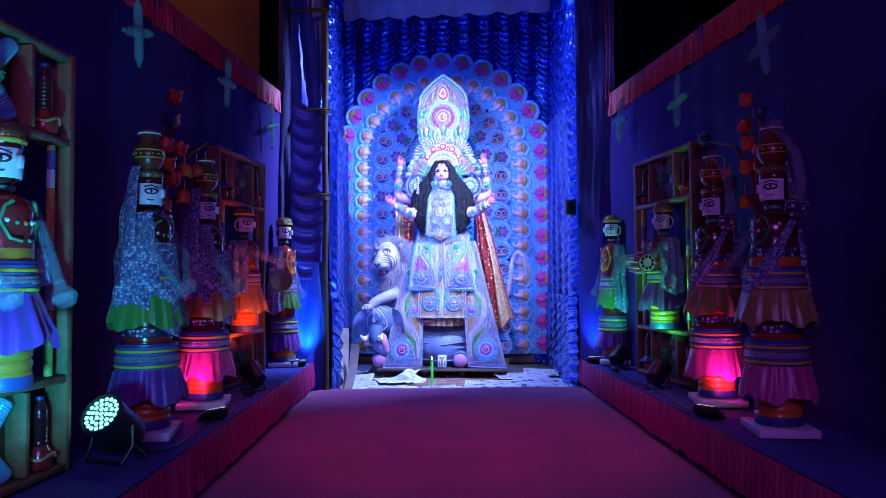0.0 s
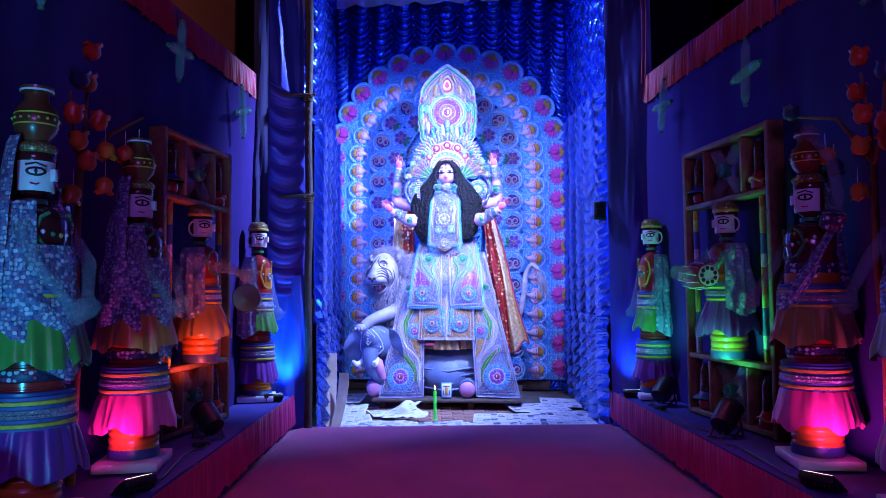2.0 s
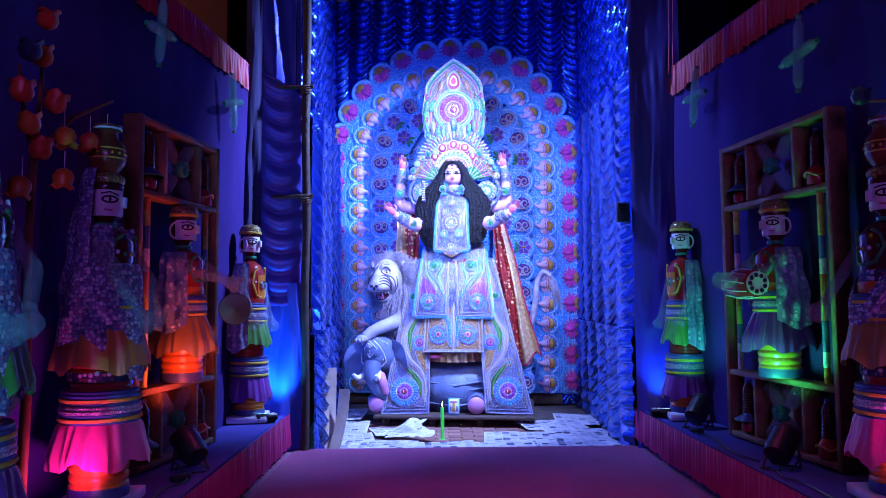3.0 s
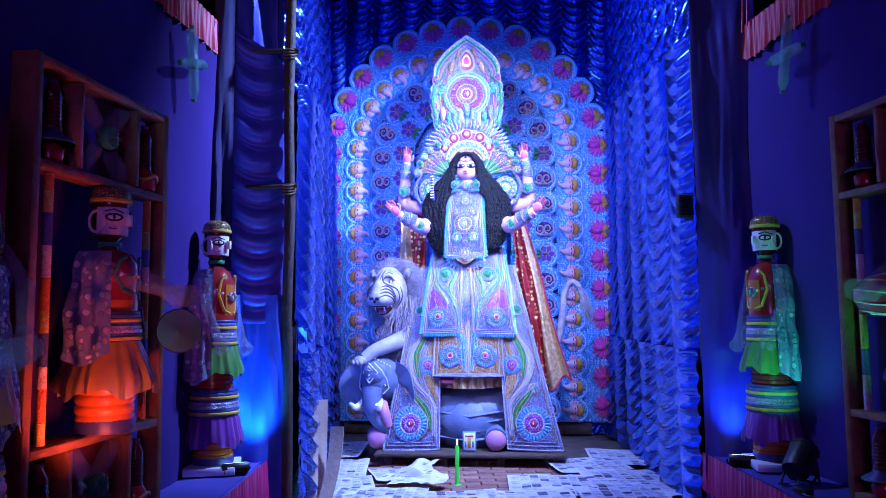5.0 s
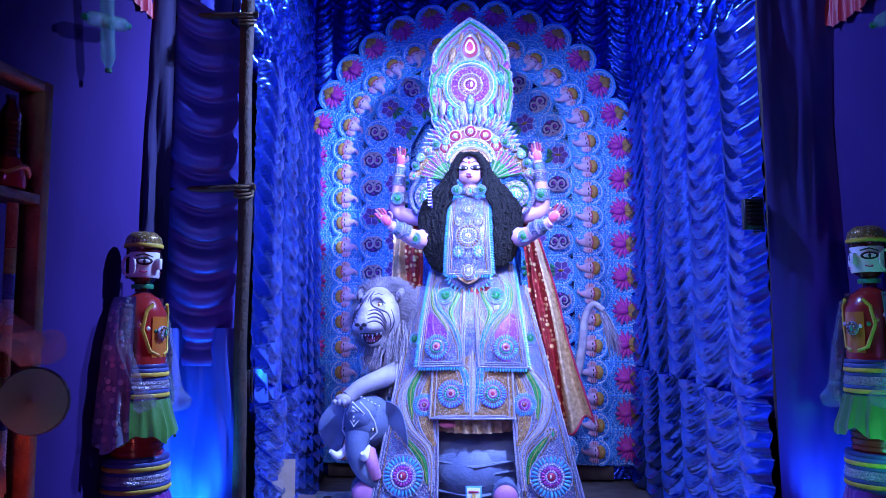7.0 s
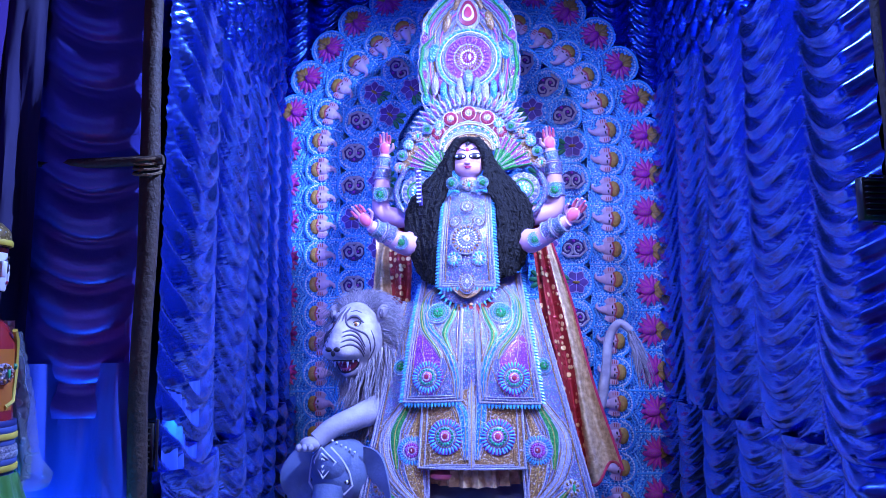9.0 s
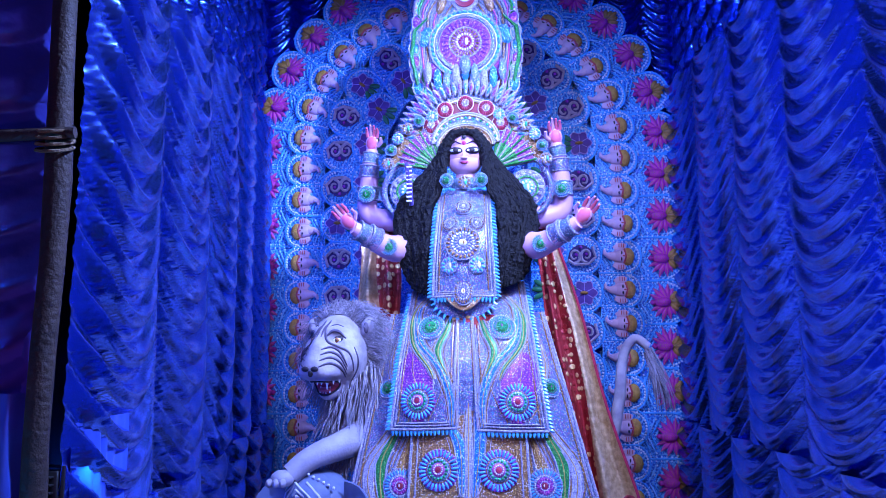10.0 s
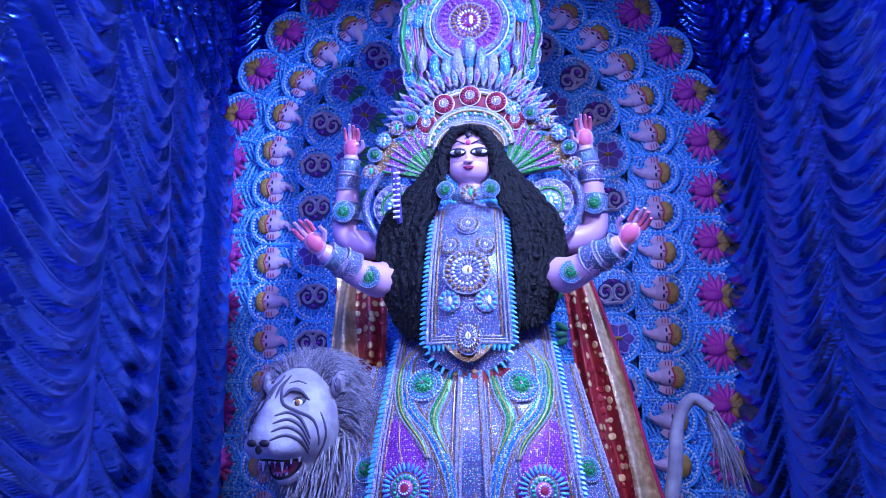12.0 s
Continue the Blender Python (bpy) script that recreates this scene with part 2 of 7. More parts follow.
    def plate(self, outline, mt, thick, M=None, inset=0.0):
        """A flat plate from an outline in x, z; its front faces -y."""
        k = len(outline)
        cx, cz = sum(p[0] for p in outline) / k, sum(p[1] for p in outline) / k
        ring = [(cx + (x - cx) * (1 - inset), 0, cz + (z - cz) * (1 - inset)) for x, z in outline]
        vs = ring + [(x, inset * 0.5 * thick, z) for x, z in outline] + [(x, thick, z) for x, z in outline] + [(cx, 0, cz), (cx, thick, cz)]
        fs = []
        for i in range(k):
            j = (i + 1) % k
            fs += [(i, 3 * k, j), (i, j, k + j, k + i), (k + i, k + j, 2 * k + j, 2 * k + i), (2 * k + i, 2 * k + j, 3 * k + 1)]
        return self.add(vs, fs, mt, M)

    def mesh(self, name, smooth=True, sharp=True):
        me = bpy.data.meshes.new(name)
        me.from_pydata(self.v, [], self.f)
        for mt in self.mats:
            me.materials.append(mt)
        me.polygons.foreach_set("material_index", self.m)
        me.polygons.foreach_set("use_smooth", [smooth] * len(self.f))
        bm = bmesh.new()
        bm.from_mesh(me)
        bmesh.ops.recalc_face_normals(bm, faces=bm.faces)
        bm.to_mesh(me)
        bm.free()
        if smooth and sharp:
            me.set_sharp_from_angle(angle=radians(48))
        me.update()
        return me

    def thing(self, name, label, category, M=None, group="", kind="", smooth=True, sharp=True):
        ob = new(name, self.mesh(name, smooth, sharp))
        if M is not None:
            ob.matrix_world = M
        return tagged(ob, label, category, group, kind)

    def part(self, name, parent, label="", M=None, smooth=True):
        ob = new(name, self.mesh(name, smooth))
        ob.parent = parent
        if M is not None:
            ob.matrix_local = M
        if label:
            ob["label"] = label
        return ob


def empty(name, label, category, M=None, group="", kind=""):
    ob = new(name)
    ob.empty_display_size = 0.1
    if M is not None:
        ob.matrix_world = M
    return tagged(ob, label, category, group, kind)


# ---- structure ----
# the alcove's frame of reference turns a little against the corridor
IDOL = pose(-0.034, 12.0, 0.0, 0, 0, -7.1)
FLOOR_B = -0.12


def wall_l(y):
    return -(1.87 - 0.113 * (y - 7.92))


def wall_r(y):
    return 1.93 - 0.100 * (y - 6.97)


Geo().box((0, 5.75, -0.06), (9.0, 8.0, 0.12), CARPET).thing("floor", "red carpet laid over the corridor floor", "floor", kind="structure")
g = Geo()
g.sheet(lambda u, v: (-1.33 + 2.66 * u + 0.01 * math.sin(v * 40), 0.5 + 9.27 * v + (0.035 * math.sin(u * 9) + 0.02 * math.sin(u * 23) if v == 1 else 0),
                      0.006 + 0.004 * noise.noise((u * 5, v * 14, 0)) - (0.02 if v == 1 else 0)), 50, 120, CARPET)
g.thing("carpet", "red carpet runner with soft wrinkles", "carpet", kind="structure")
alcove_floor = Geo().box((0, 12.0, FLOOR_B - 0.08), (9.0, 4.7, 0.12), mat("mortar", (0.16, 0.12, 0.10), (0.1, 0.08, 0.07), 8, 0.95, bump=0.5, bscale=60)).thing(
    "alcove_floor", "bare brick floor of the alcove", "floor", kind="structure")


def corridor_wall(side, fn):
    g = Geo()

    def fold(u, v):
        y, z = 0.3 + 9.35 * u, 3.0 * v
        wave = 0.012 * math.sin(y * 5 + 2 * math.sin(z * 1.3)) + 0.006 * math.sin(y * 17 + z)
        return (fn(y) + wave, y, z)
    g.sheet(fold, 170, 30, CLOTH_WALL)
    g.sheet(lambda u, v: (fn(0.3 + 9.35 * (1 - u)) + side * 0.06, 0.3 + 9.35 * (1 - u), 3.0 * v), 4, 2, CLOTH_DARK)
    g.sheet(lambda u, v: (fn(0.3 + 9.35 * u) + side * 0.06 * v, 0.3 + 9.35 * u, 3.0), 4, 1, CLOTH_DARK)
    return g.thing("wall_west" if side < 0 else "wall_east", "dark blue cloth partition wall", "wall", kind="structure")


corridor_wall(-1, wall_l)
corridor_wall(1, wall_r)


def frill(name, label, fn, y0, y1, z0, z1, mt, amp, waves, nu, side):
    """Gathered cloth along a line; pleats deepen towards the lower edge."""
    rnd = [random.uniform(-1, 1) for _ in range(64)]

    def at(u, v):
        y = y0 + (y1 - y0) * u
        ph = u * waves * 2 * math.pi + 1.4 * rnd[int(u * 40) % 64] * 0.25 + 1.7 * math.sin(u * waves * 0.37)
        a = amp * (0.35 + 0.65 * (1 - v)) * (0.75 + 0.25 * math.sin(u * waves * 1.9))
        hem = 0.012 * math.sin(ph * 0.5) * (1 - v) + 0.010 * rnd[int(u * 63)] * (1 - v)
        return (fn(y) - side * (0.012 + a * (1 + math.sin(ph))), y + 0.3 * amp * math.cos(ph), z0 + (z1 - z0) * v + hem)
    g = Geo()
    g.sheet(at, nu, 8, mt)
    return g.thing(name, label, "cloth", kind="structure", sharp=False)


frill("valance_west", "red satin frill along the top of the partition", wall_l, 2.0, 9.62, 2.80, 3.02, RED_FRILL, 0.014, 150, 1500, -1)
frill("valance_east", "red satin frill along the top of the partition", wall_r, 2.0, 9.62, 2.76, 2.99, RED_FRILL, 0.014, 150, 1500, 1)


def platform(side):
    edge = 1.385
    g = Geo()
    g.box((side * (edge + 0.45), 5.0, 0.14), (0.9, 9.6, 0.28), PLAT, bevel=0.015)
    g.sheet(lambda u, v: (side * (edge + 0.004 + 0.85 * u), 0.25 + 9.52 * v, 0.283 + 0.004 * noise.noise((u * 3, v * 18, side))), 8, 120, PLAT)
    return g.thing("platform_west" if side < 0 else "platform_east", "low display platform covered with dark blue cloth", "platform", kind="structure")


platform(-1)
platform(1)
frill("skirt_west", "magenta satin skirt pleated along the platform", lambda y: -1.372, 0.3, 9.80, 0.05, 0.292, MAGENTA, 0.012, 170, 1700, -1)
frill("skirt_east", "magenta satin skirt pleated along the platform", lambda y: 1.372, 0.3, 9.80, 0.05, 0.292, MAGENTA, 0.012, 170, 1700, 1)


def ruched(origin, along, length, z0, z1, mt, col_w, pitch, depth, name, label, sagging=0.3, top=(0.0, 0.0), seed=0.0, lining=True):
    """A ruched curtain: gathered seams every col_w metres with catenary swags between them; top: extra height at its two ends."""
    along = Vector(along).normalized()
    out = Vector((along.y, -along.x, 0))
    nu, nv = int(length / 0.016), int((z1 - z0) / 0.0085)

    def fold(ph):
        """One hanging fold: a sharp crease, a full lip just above it and a long slope up to the next crease."""
        f = ph - math.floor(ph)
        return math.sin(math.pi * f ** 0.62) ** 0.85

    def at(u, v):
        s = length * u
        z = z0 + (z1 - z0) * v + v * (top[0] + (top[1] - top[0]) * u)
        c = (s + 0.10 * col_w * noise.noise((s * 0.9, z * 0.6, 3.1 + seed)) + 0.02 * col_w * noise.noise((s * 5, z * 9, 1.7))) / col_w
        k = math.floor(c)
        q = c - k
        r1, r2 = noise.noise((k * 3.7 + seed, 0.3, 2.2)), noise.noise((k * 1.3, z * 0.8, 5 + seed))
        lean = 0.5 + 0.10 * r1
        q = q / lean * 0.5 if q < lean else 0.5 + (q - lean) / (1 - lean) * 0.5
        sag = 4 * q * (1 - q)
        body = 1 - abs(2 * q - 1) ** 2.6
        drop = sagging * col_w * (1 + 0.3 * r1) * sag ** 0.9
        zz = z + drop
        ph = zz / pitch + 3.1 * r1 + 0.30 * r2 + 0.14 * noise.noise((s * 1.6, zz * 2.6, k * 1.7))
        n = math.floor(ph)
        big = 0.5 + 0.5 * noise.noise((k * 2.1 + seed, n * 3.37, 1.5))
        d = depth * (0.32 + 0.68 * body) * (0.55 + 0.45 * big) * fold(ph)
        d += depth * 0.30 * (0.4 + 0.6 * (1 - big)) * fold(ph * 2 + 0.37)
        d += depth * 0.12 * fold(ph * 4 + 0.8 * noise.noise((s * 3, zz * 4, 8))) * (1.15 - body)
        d += depth * 0.22 * body + 0.015 * noise.noise((s * 1.3, z * 0.5, 2)) + 0.001 * noise.noise((s * 14, zz * 30, 4))
        d *= 0.3 + 0.7 * min(1.0, min(s, length - s) / 0.10)
        p = Vector(origin) + along * s + out * d
        return (p.x, p.y, z)
    g = Geo()
    g.sheet(at, nu, nv, mt)
    if lining:
        p0, p1 = Vector(origin) - out * 0.03, Vector(origin) + along * length - out * 0.03
        g.sheet(lambda u, v: (p0.x + (p1.x - p0.x) * u, p0.y + (p1.y - p0.y) * u, FLOOR_B + (z1 - FLOOR_B) * v), 2, 2, CLOTH_DARK)
    return g.thing(name, label, "curtain", kind="structure", sharp=False)


ruched((-1.62, 13.50, 0), (1.0, -0.1246, 0), 3.40, FLOOR_B, 5.15, SATIN_DEEP, 0.31, 0.090, 0.072, "curtain_back", "deep blue satin backdrop gathered in rows of small swags", 0.50)
W0, E0 = Vector((-1.264, 9.71, 0)), Vector((1.70, 13.15, 0))
W1, E1 = Vector((-0.075, 1, 0)), Vector((-0.075, -1, 0))
IN = Vector((0.045, 0, 0))
ruched(W0 - IN, W1, 3.79, 2.45, 5.6, SATIN_DEEP, 0.30, 0.17, 0.105, "curtain_west_upper", "deep blue satin gathered in small deep pockets", 0.62, seed=3.0)
ruched(W0 + IN, W1, 3.79, 0.84, 2.68, SATIN_BLUE, 0.72, 0.128, 0.092, "curtain_west", "shiny blue satin curtain gathered in long swags", 0.30, (0.0, 0.50), 1.0, False)
ruched(W0 + IN * 1.6, W1, 3.79, FLOOR_B, 0.93, SATIN_BLUE, 0.62, 0.128, 0.100, "curtain_west_lower", "blue satin curtain hung below the seam in swags", 0.26, seed=5.0, lining=False)
ruched(E0 + IN, E1, 3.45, 2.75, 5.6, SATIN_DEEP, 0.30, 0.17, 0.105, "curtain_east_upper", "deep blue satin gathered in small deep pockets", 0.62, seed=7.0)
ruched(E0 - IN, E1, 3.45, 0.84, 2.98, SATIN_BLUE, 0.72, 0.128, 0.092, "curtain_east", "shiny blue satin curtain gathered in long swags", 0.30, (0.40, 0.0), 2.0, False)
ruched(E0 - IN * 1.6, E1, 3.45, FLOOR_B, 0.93, SATIN_BLUE, 0.62, 0.128, 0.100, "curtain_east_lower", "blue satin curtain hung below the seam in swags", 0.26, seed=9.0, lining=False)
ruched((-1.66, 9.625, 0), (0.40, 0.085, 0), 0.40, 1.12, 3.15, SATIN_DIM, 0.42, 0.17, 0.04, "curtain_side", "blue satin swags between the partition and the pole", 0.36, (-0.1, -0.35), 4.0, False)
g = Geo()
g.sheet(lambda u, v: (-1.62 + 3.4 * u, 13.36 - 0.42 * u - 0.03 * abs(math.sin(u * 40)), 5.52 - 0.40 * v - 0.05 * v * abs(math.sin(u * 26))), 240, 8, CLOTH_WHITE)
g.thing("valance_back", "white cloth swag above the backdrop", "cloth", kind="structure")
Geo().box((0.05, 11.6, 5.66), (4.4, 4.4, 0.08), CLOTH_DARK).thing("ceiling_alcove", "dark cloth ceiling over the alcove", "ceiling", kind="structure")

# the hall round the corridor
for nm, c, s, mt in (("wall_hall_west", (-4.4, 6.0, 3.0), (0.15, 18, 6.6), HALL), ("wall_hall_east", (4.4, 6.0, 3.0), (0.15, 18, 6.6), CLOTH_DARK),
                     ("wall_hall_south", (0, -2.4, 3.0), (8.9, 0.15, 6.6), CLOTH_DARK), ("wall_hall_north", (0, 14.9, 3.0), (8.9, 0.15, 6.6), CLOTH_DARK)):
    Geo().box(c, s, mt).thing(nm, "dim hall wall around the display", "wall", kind="structure")
Geo().box((-2.75, 10.5, 3.1), (1.3, 0.12, 6.2), HALL).thing("wall_hall_return", "brown hall wall beside the alcove", "wall", kind="structure")
Geo().box((0, 6.2, 6.3), (9.0, 17.5, 0.12), CLOTH_DARK).thing("ceiling", "dark hall ceiling", "ceiling", kind="structure")
Geo().box((0, 0.0, -0.075), (9.0, 5.0, 0.12), CARPET).thing("floor_entry", "red carpet at the entrance", "floor", kind="structure")

# ---- the arched panel behind the idol ----
SKYBLUE = mat("sky_blue_foam", (0.08, 0.50, 0.94), (0.05, 0.38, 0.84), 14, 0.6, bump=0.3, bscale=70)
NETBLUE = sequin("beaded_net", (0.03, 0.22, 0.74), [(0.85, 0.97, 1.0), (0.10, 0.50, 0.92), (0.05, 0.38, 0.85), (0.25, 0.70, 0.97)], 46, 0.40, 0.3, 0.1, glitter=40, wire=(0.22, 0.66, 1.0))
PALE_BLUE = mat("pale_blue_foam", (0.28, 0.68, 0.97), (0.2, 0.55, 0.92), 14, 0.6)
BEAD = mat("white_bead", (0.90, 0.95, 1.0), (0.6, 0.8, 1.0), 30, 0.12, coat=0.5)
LOTUS = mat("lotus_magenta", (0.62, 0.035, 0.36), (0.34, 0.02, 0.22), 22, 0.5, bump=0.25, bscale=60, island=0.22)
LOTUS_GOLD = mat("lotus_gold", (0.44, 0.24, 0.04), (0.22, 0.11, 0.02), 30, 0.45, bump=0.3, bscale=90, island=0.2)
PETAL_VEIN = mat("petal_gold_line", (0.70, 0.35, 0.16), (0.5, 0.2, 0.1), 60, 0.4)
PALE_FACE = mat("pale_pink_clay", (0.72, 0.50, 0.58), (0.60, 0.42, 0.55), 16, 0.5, bump=0.1, bscale=60)
FACE_RED = mat("red_paint", (0.60, 0.10, 0.09), (0.45, 0.07, 0.08), 16, 0.5)
FACE_GOLD = mat("ochre_paint", (0.62, 0.36, 0.07), (0.42, 0.22, 0.04), 40, 0.5, bump=0.4, bscale=110)
SCROLL = mat("scroll_grey", (0.50, 0.45, 0.52), (0.34, 0.28, 0.34), 40, 0.4, bump=0.3, bscale=100)
VIOLET = mat("violet_velvet", (0.05, 0.02, 0.20), (0.03, 0.015, 0.13), 10, 0.7, sheen=0.3)
JEWEL = mat("purple_jewel", (0.40, 0.06, 0.50), (0.25, 0.04, 0.35), 8, 0.15)
LEAF = mat("leaf_green", (0.03, 0.26, 0.10), (0.02, 0.16, 0.06), 30, 0.45)
FLOWER = mat("flower_violet", (0.10, 0.035, 0.30), (0.06, 0.02, 0.18), 12, 0.55)
LILAC_LINE = mat("lilac_line", (0.45, 0.35, 0.75), (0.35, 0.28, 0.6), 20, 0.5)
INK = mat("dark_paint", (0.02, 0.012, 0.02), (0.01, 0.008, 0.012), 20, 0.5)

PX, PZ, PR = -0.10, 2.90, 1.46


def arch(offset, s):
    """Point, outward angle on the arch line at length s from its lower left end."""
    r = PR + offset
    straight = PZ - 0.02
    if s < straight:
        return PX - r, 0.02 + s, 180.0
    s -= straight
    if s < math.pi * r:
        a = math.pi - s / r
        return PX + r * math.cos(a), PZ + r * math.sin(a), math.degrees(a)
    s -= math.pi * r
    return PX + r, PZ - s, 0.0


def arch_length(offset):
    return 2 * (PZ - 0.02) + math.pi * (PR + offset)


def tile_outline(w, h):
    """A plaque: straight flanks and a scalloped outer end; outward is +x."""
    pts = [(-h * 0.5, -w / 2), (-h * 0.5, w / 2)]
    pts += [(h * 0.5 - w * 0.42 + w * 0.42 * math.sin(a), w * 0.5 * math.cos(a)) for a in [math.pi * k / 10 for k in range(11)]]
    return [(x, z) for x, z in pts]


def plaque_mesh(w, h, name, beads):
    g = Geo()
    o = tile_outline(w, h)
    g.plate(o, NETBLUE, 0.03, Matrix.Translation((0, -0.015, 0)), 0.10)
    g.tube([(x, -0.018, z) for x, z in o[1:]], 0.0085, SKYBLUE, 6)
    for i in range(beads):
        a = math.pi * (i + 0.5) / beads
        g.ball((h * 0.5 - w * 0.42 + w * 0.36 * math.sin(a), -0.024, w * 0.42 * math.cos(a)), 0.0090, BEAD, 6)
    # feathery sprays on the inner half
    for s in (-1, 1):
        for k in range(10):
            x0 = -h * 0.49 + k * h * 0.085
            g.tube([(x0, -0.02, s * 0.008), (x0 + h * 0.07, -0.030, s * w * 0.17), (x0 + h * 0.17, -0.024, s * w * (0.43 - 0.008 * k))], [0.005, 0.0065, 0.002], PALE_BLUE if k % 2 else SKYBLUE, 5)
        for k in range(8):
            g.ball((-h * 0.45 + k * h * 0.10, -0.024, s * w * 0.455), 0.006, BEAD, 6)
    return g.mesh(name)


def lotus_petals():
    """Petal and cap pieces of one lotus: name, mesh, pose on the plaque."""
    def pointed(L, r, mt, name):
        prof = [(1e-5, -L), (r * 0.20, -L * 0.86), (r * 0.62, -L * 0.55), (r * 0.95, -L * 0.15), (r, L * 0.15), (r * 0.8, L * 0.55), (r * 0.4, L * 0.9), (1e-5, L)]
        return Geo().lathe(prof, 9, mt, Matrix.Diagonal((1, 0.55, 1, 1)) @ pose(0, 0, 0, 0, 90, 0)).tube([(-L * 0.9, -r * 0.30, 0), (0, -r * 0.58, 0), (L * 0.7, -r * 0.35, 0)], r * 0.07, PETAL_VEIN, 4).mesh(name)
    long, mid, small = pointed(0.078, 0.021, LOTUS, "petal"), pointed(0.062, 0.020, LOTUS, "petal"), pointed(0.044, 0.018, LOTUS, "petal")
    bud = Geo().ball((0, 0, 0), (0.062, 0.020, 0.036), LOTUS, 12)
    bud.tube([(-0.058, -0.006, 0), (-0.075, -0.008, 0), (-0.088, -0.002, 0)], [0.020, 0.020, 0.004], LOTUS, 8)
    for k in range(5):
        for e in (-1, 0, 1):
            bud.ball((-0.03 + 0.016 * k, -0.0195, e * 0.011), 0.0028, LOTUS_GOLD, 5)
    bud = bud.mesh("petal")
    cap, cap_mid = pointed(0.046, 0.024, LOTUS_GOLD, "cap_petal"), pointed(0.052, 0.022, LOTUS_GOLD, "cap_petal")
    out = []
    for k, (a, me, L) in enumerate(((108, small, 0.062), (86, mid, 0.070), (62, long, 0.078), (40, long, 0.076), (20, long, 0.074))):
        for e in (-1, 1):
            out.append(("petal", me, pose(0.048, -0.032 - 0.003 * k, 0, 0, e * a, 0) @ pose(-L, 0, 0, 0, e * 8, 0)))
    out.append(("petal", bud, pose(-0.004, -0.056, 0)))
    for a in (-52, -24, 24, 52):
        out.append(("cap_petal", cap, pose(0.052, -0.034, 0, 0, -a, 0) @ pose(0.044, 0, 0)))
    out.append(("cap_petal", cap_mid, pose(0.100, -0.042, 0)))
    return out


def relief_mesh():
    """A small moulded head with broad ears and a gilt cap; the cap points outward (+x)."""
    g = Geo()
    g.ball((0.0, -0.035, 0), (0.060, 0.03, 0.042), PALE_FACE, 12)
    g.ball((-0.045, -0.04, 0), (0.045, 0.022, 0.026), PALE_FACE, 10)
    g.tube([(-0.07, -0.05, 0), (-0.095, -0.055, 0.012), (-0.10, -0.05, 0.035)], [0.016, 0.013, 0.008], PALE_FACE, 7)
    for s in (-1, 1):
        g.plate([(0.03, s * 0.035), (0.035, s * 0.075), (0.01, s * 0.085), (-0.02, s * 0.080), (-0.045, s * 0.06), (-0.03, s * 0.035)], PALE_FACE, 0.02, Matrix.Translation((0, -0.036, 0)), 0.15)
        for q in range(3):
            g.box((-0.008 + 0.014 * q, -0.040, s * 0.066), (0.004, 0.006, 0.024), FACE_RED)
        g.ball((0.006, -0.062, s * 0.019), (0.005, 0.005, 0.012), INK, 6)
    g.ball((0.045, -0.03, 0), (0.042, 0.03, 0.055), FACE_GOLD, 12)
    g.tube([(0.022, -0.052, -0.045), (0.034, -0.060, 0), (0.022, -0.052, 0.045)], 0.006, FACE_RED, 6)
    g.ball((0.02, -0.066, 0), (0.010, 0.004, 0.004), FACE_RED, 6)
    return g.mesh("relief")


def scroll_mesh():
    g = Geo()
    g.plate([(0.08 * math.cos(a) * (1 - 0.2 * math.sin(a)), 0.062 * math.sin(a)) for a in [2 * math.pi * k / 14 for k in range(14)]], VIOLET, 0.02, Matrix.Translation((0, -0.032, 0)), 0.2)
    for s in (-1, 1):
        pts = []
        for k in range(18):
            a, r = radians(-90 + 24 * k), 0.040 - 0.0016 * k
            pts.append((s * (0.036 - r * math.cos(a) * 0.95) - 0.005, -0.04, -0.006 + r * math.sin(a) * 1.15))
        g.tube(pts, [0.011 - 0.0003 * k for k in range(18)], SCROLL, 6)
        g.ball((s * 0.03, -0.045, 0.0), 0.010, JEWEL, 8)
    g.ball((0.0, -0.045, 0.045), 0.011, JEWEL, 8)
    g.tube([(-0.08, -0.038, -0.03), (-0.04, -0.042, -0.06), (0.04, -0.042, -0.06), (0.085, -0.038, -0.02), (0.07, -0.04, 0.045)], 0.010, SCROLL, 6)
    return g.mesh("scroll")


def flower_mesh():
    g = Geo()
    o = []
    for k in range(30):
        a = 2 * math.pi * k / 30
        r = 0.070 + 0.010 * math.cos(6 * a)
        o.append((0.012 + r * math.cos(a), r * math.sin(a)))
    g.plate(o, FLOWER, 0.02, Matrix.Translation((0, -0.034, 0)), 0.2)
    g.tube([(x, -0.03, z) for x, z in o + o[:1]], 0.004, LILAC_LINE, 5)
    for k in range(6):
        a = 2 * math.pi * k / 6 + 0.5
        g.tube([(0.012, -0.038, 0), (0.012 + 0.062 * math.cos(a), -0.037, 0.062 * math.sin(a))], [0.004, 0.0015], LILAC_LINE, 5)
    g.ball((0.01, -0.042, 0), (0.026, 0.012, 0.011), LOTUS_GOLD, 8)
    for a in (150, 180, 210):
        g.ball((0.075, -0.034, 0), (0.038, 0.012, 0.017), LEAF, 8, pose(0, 0, 0, 0, -a, 0))
    return g.mesh("flower")


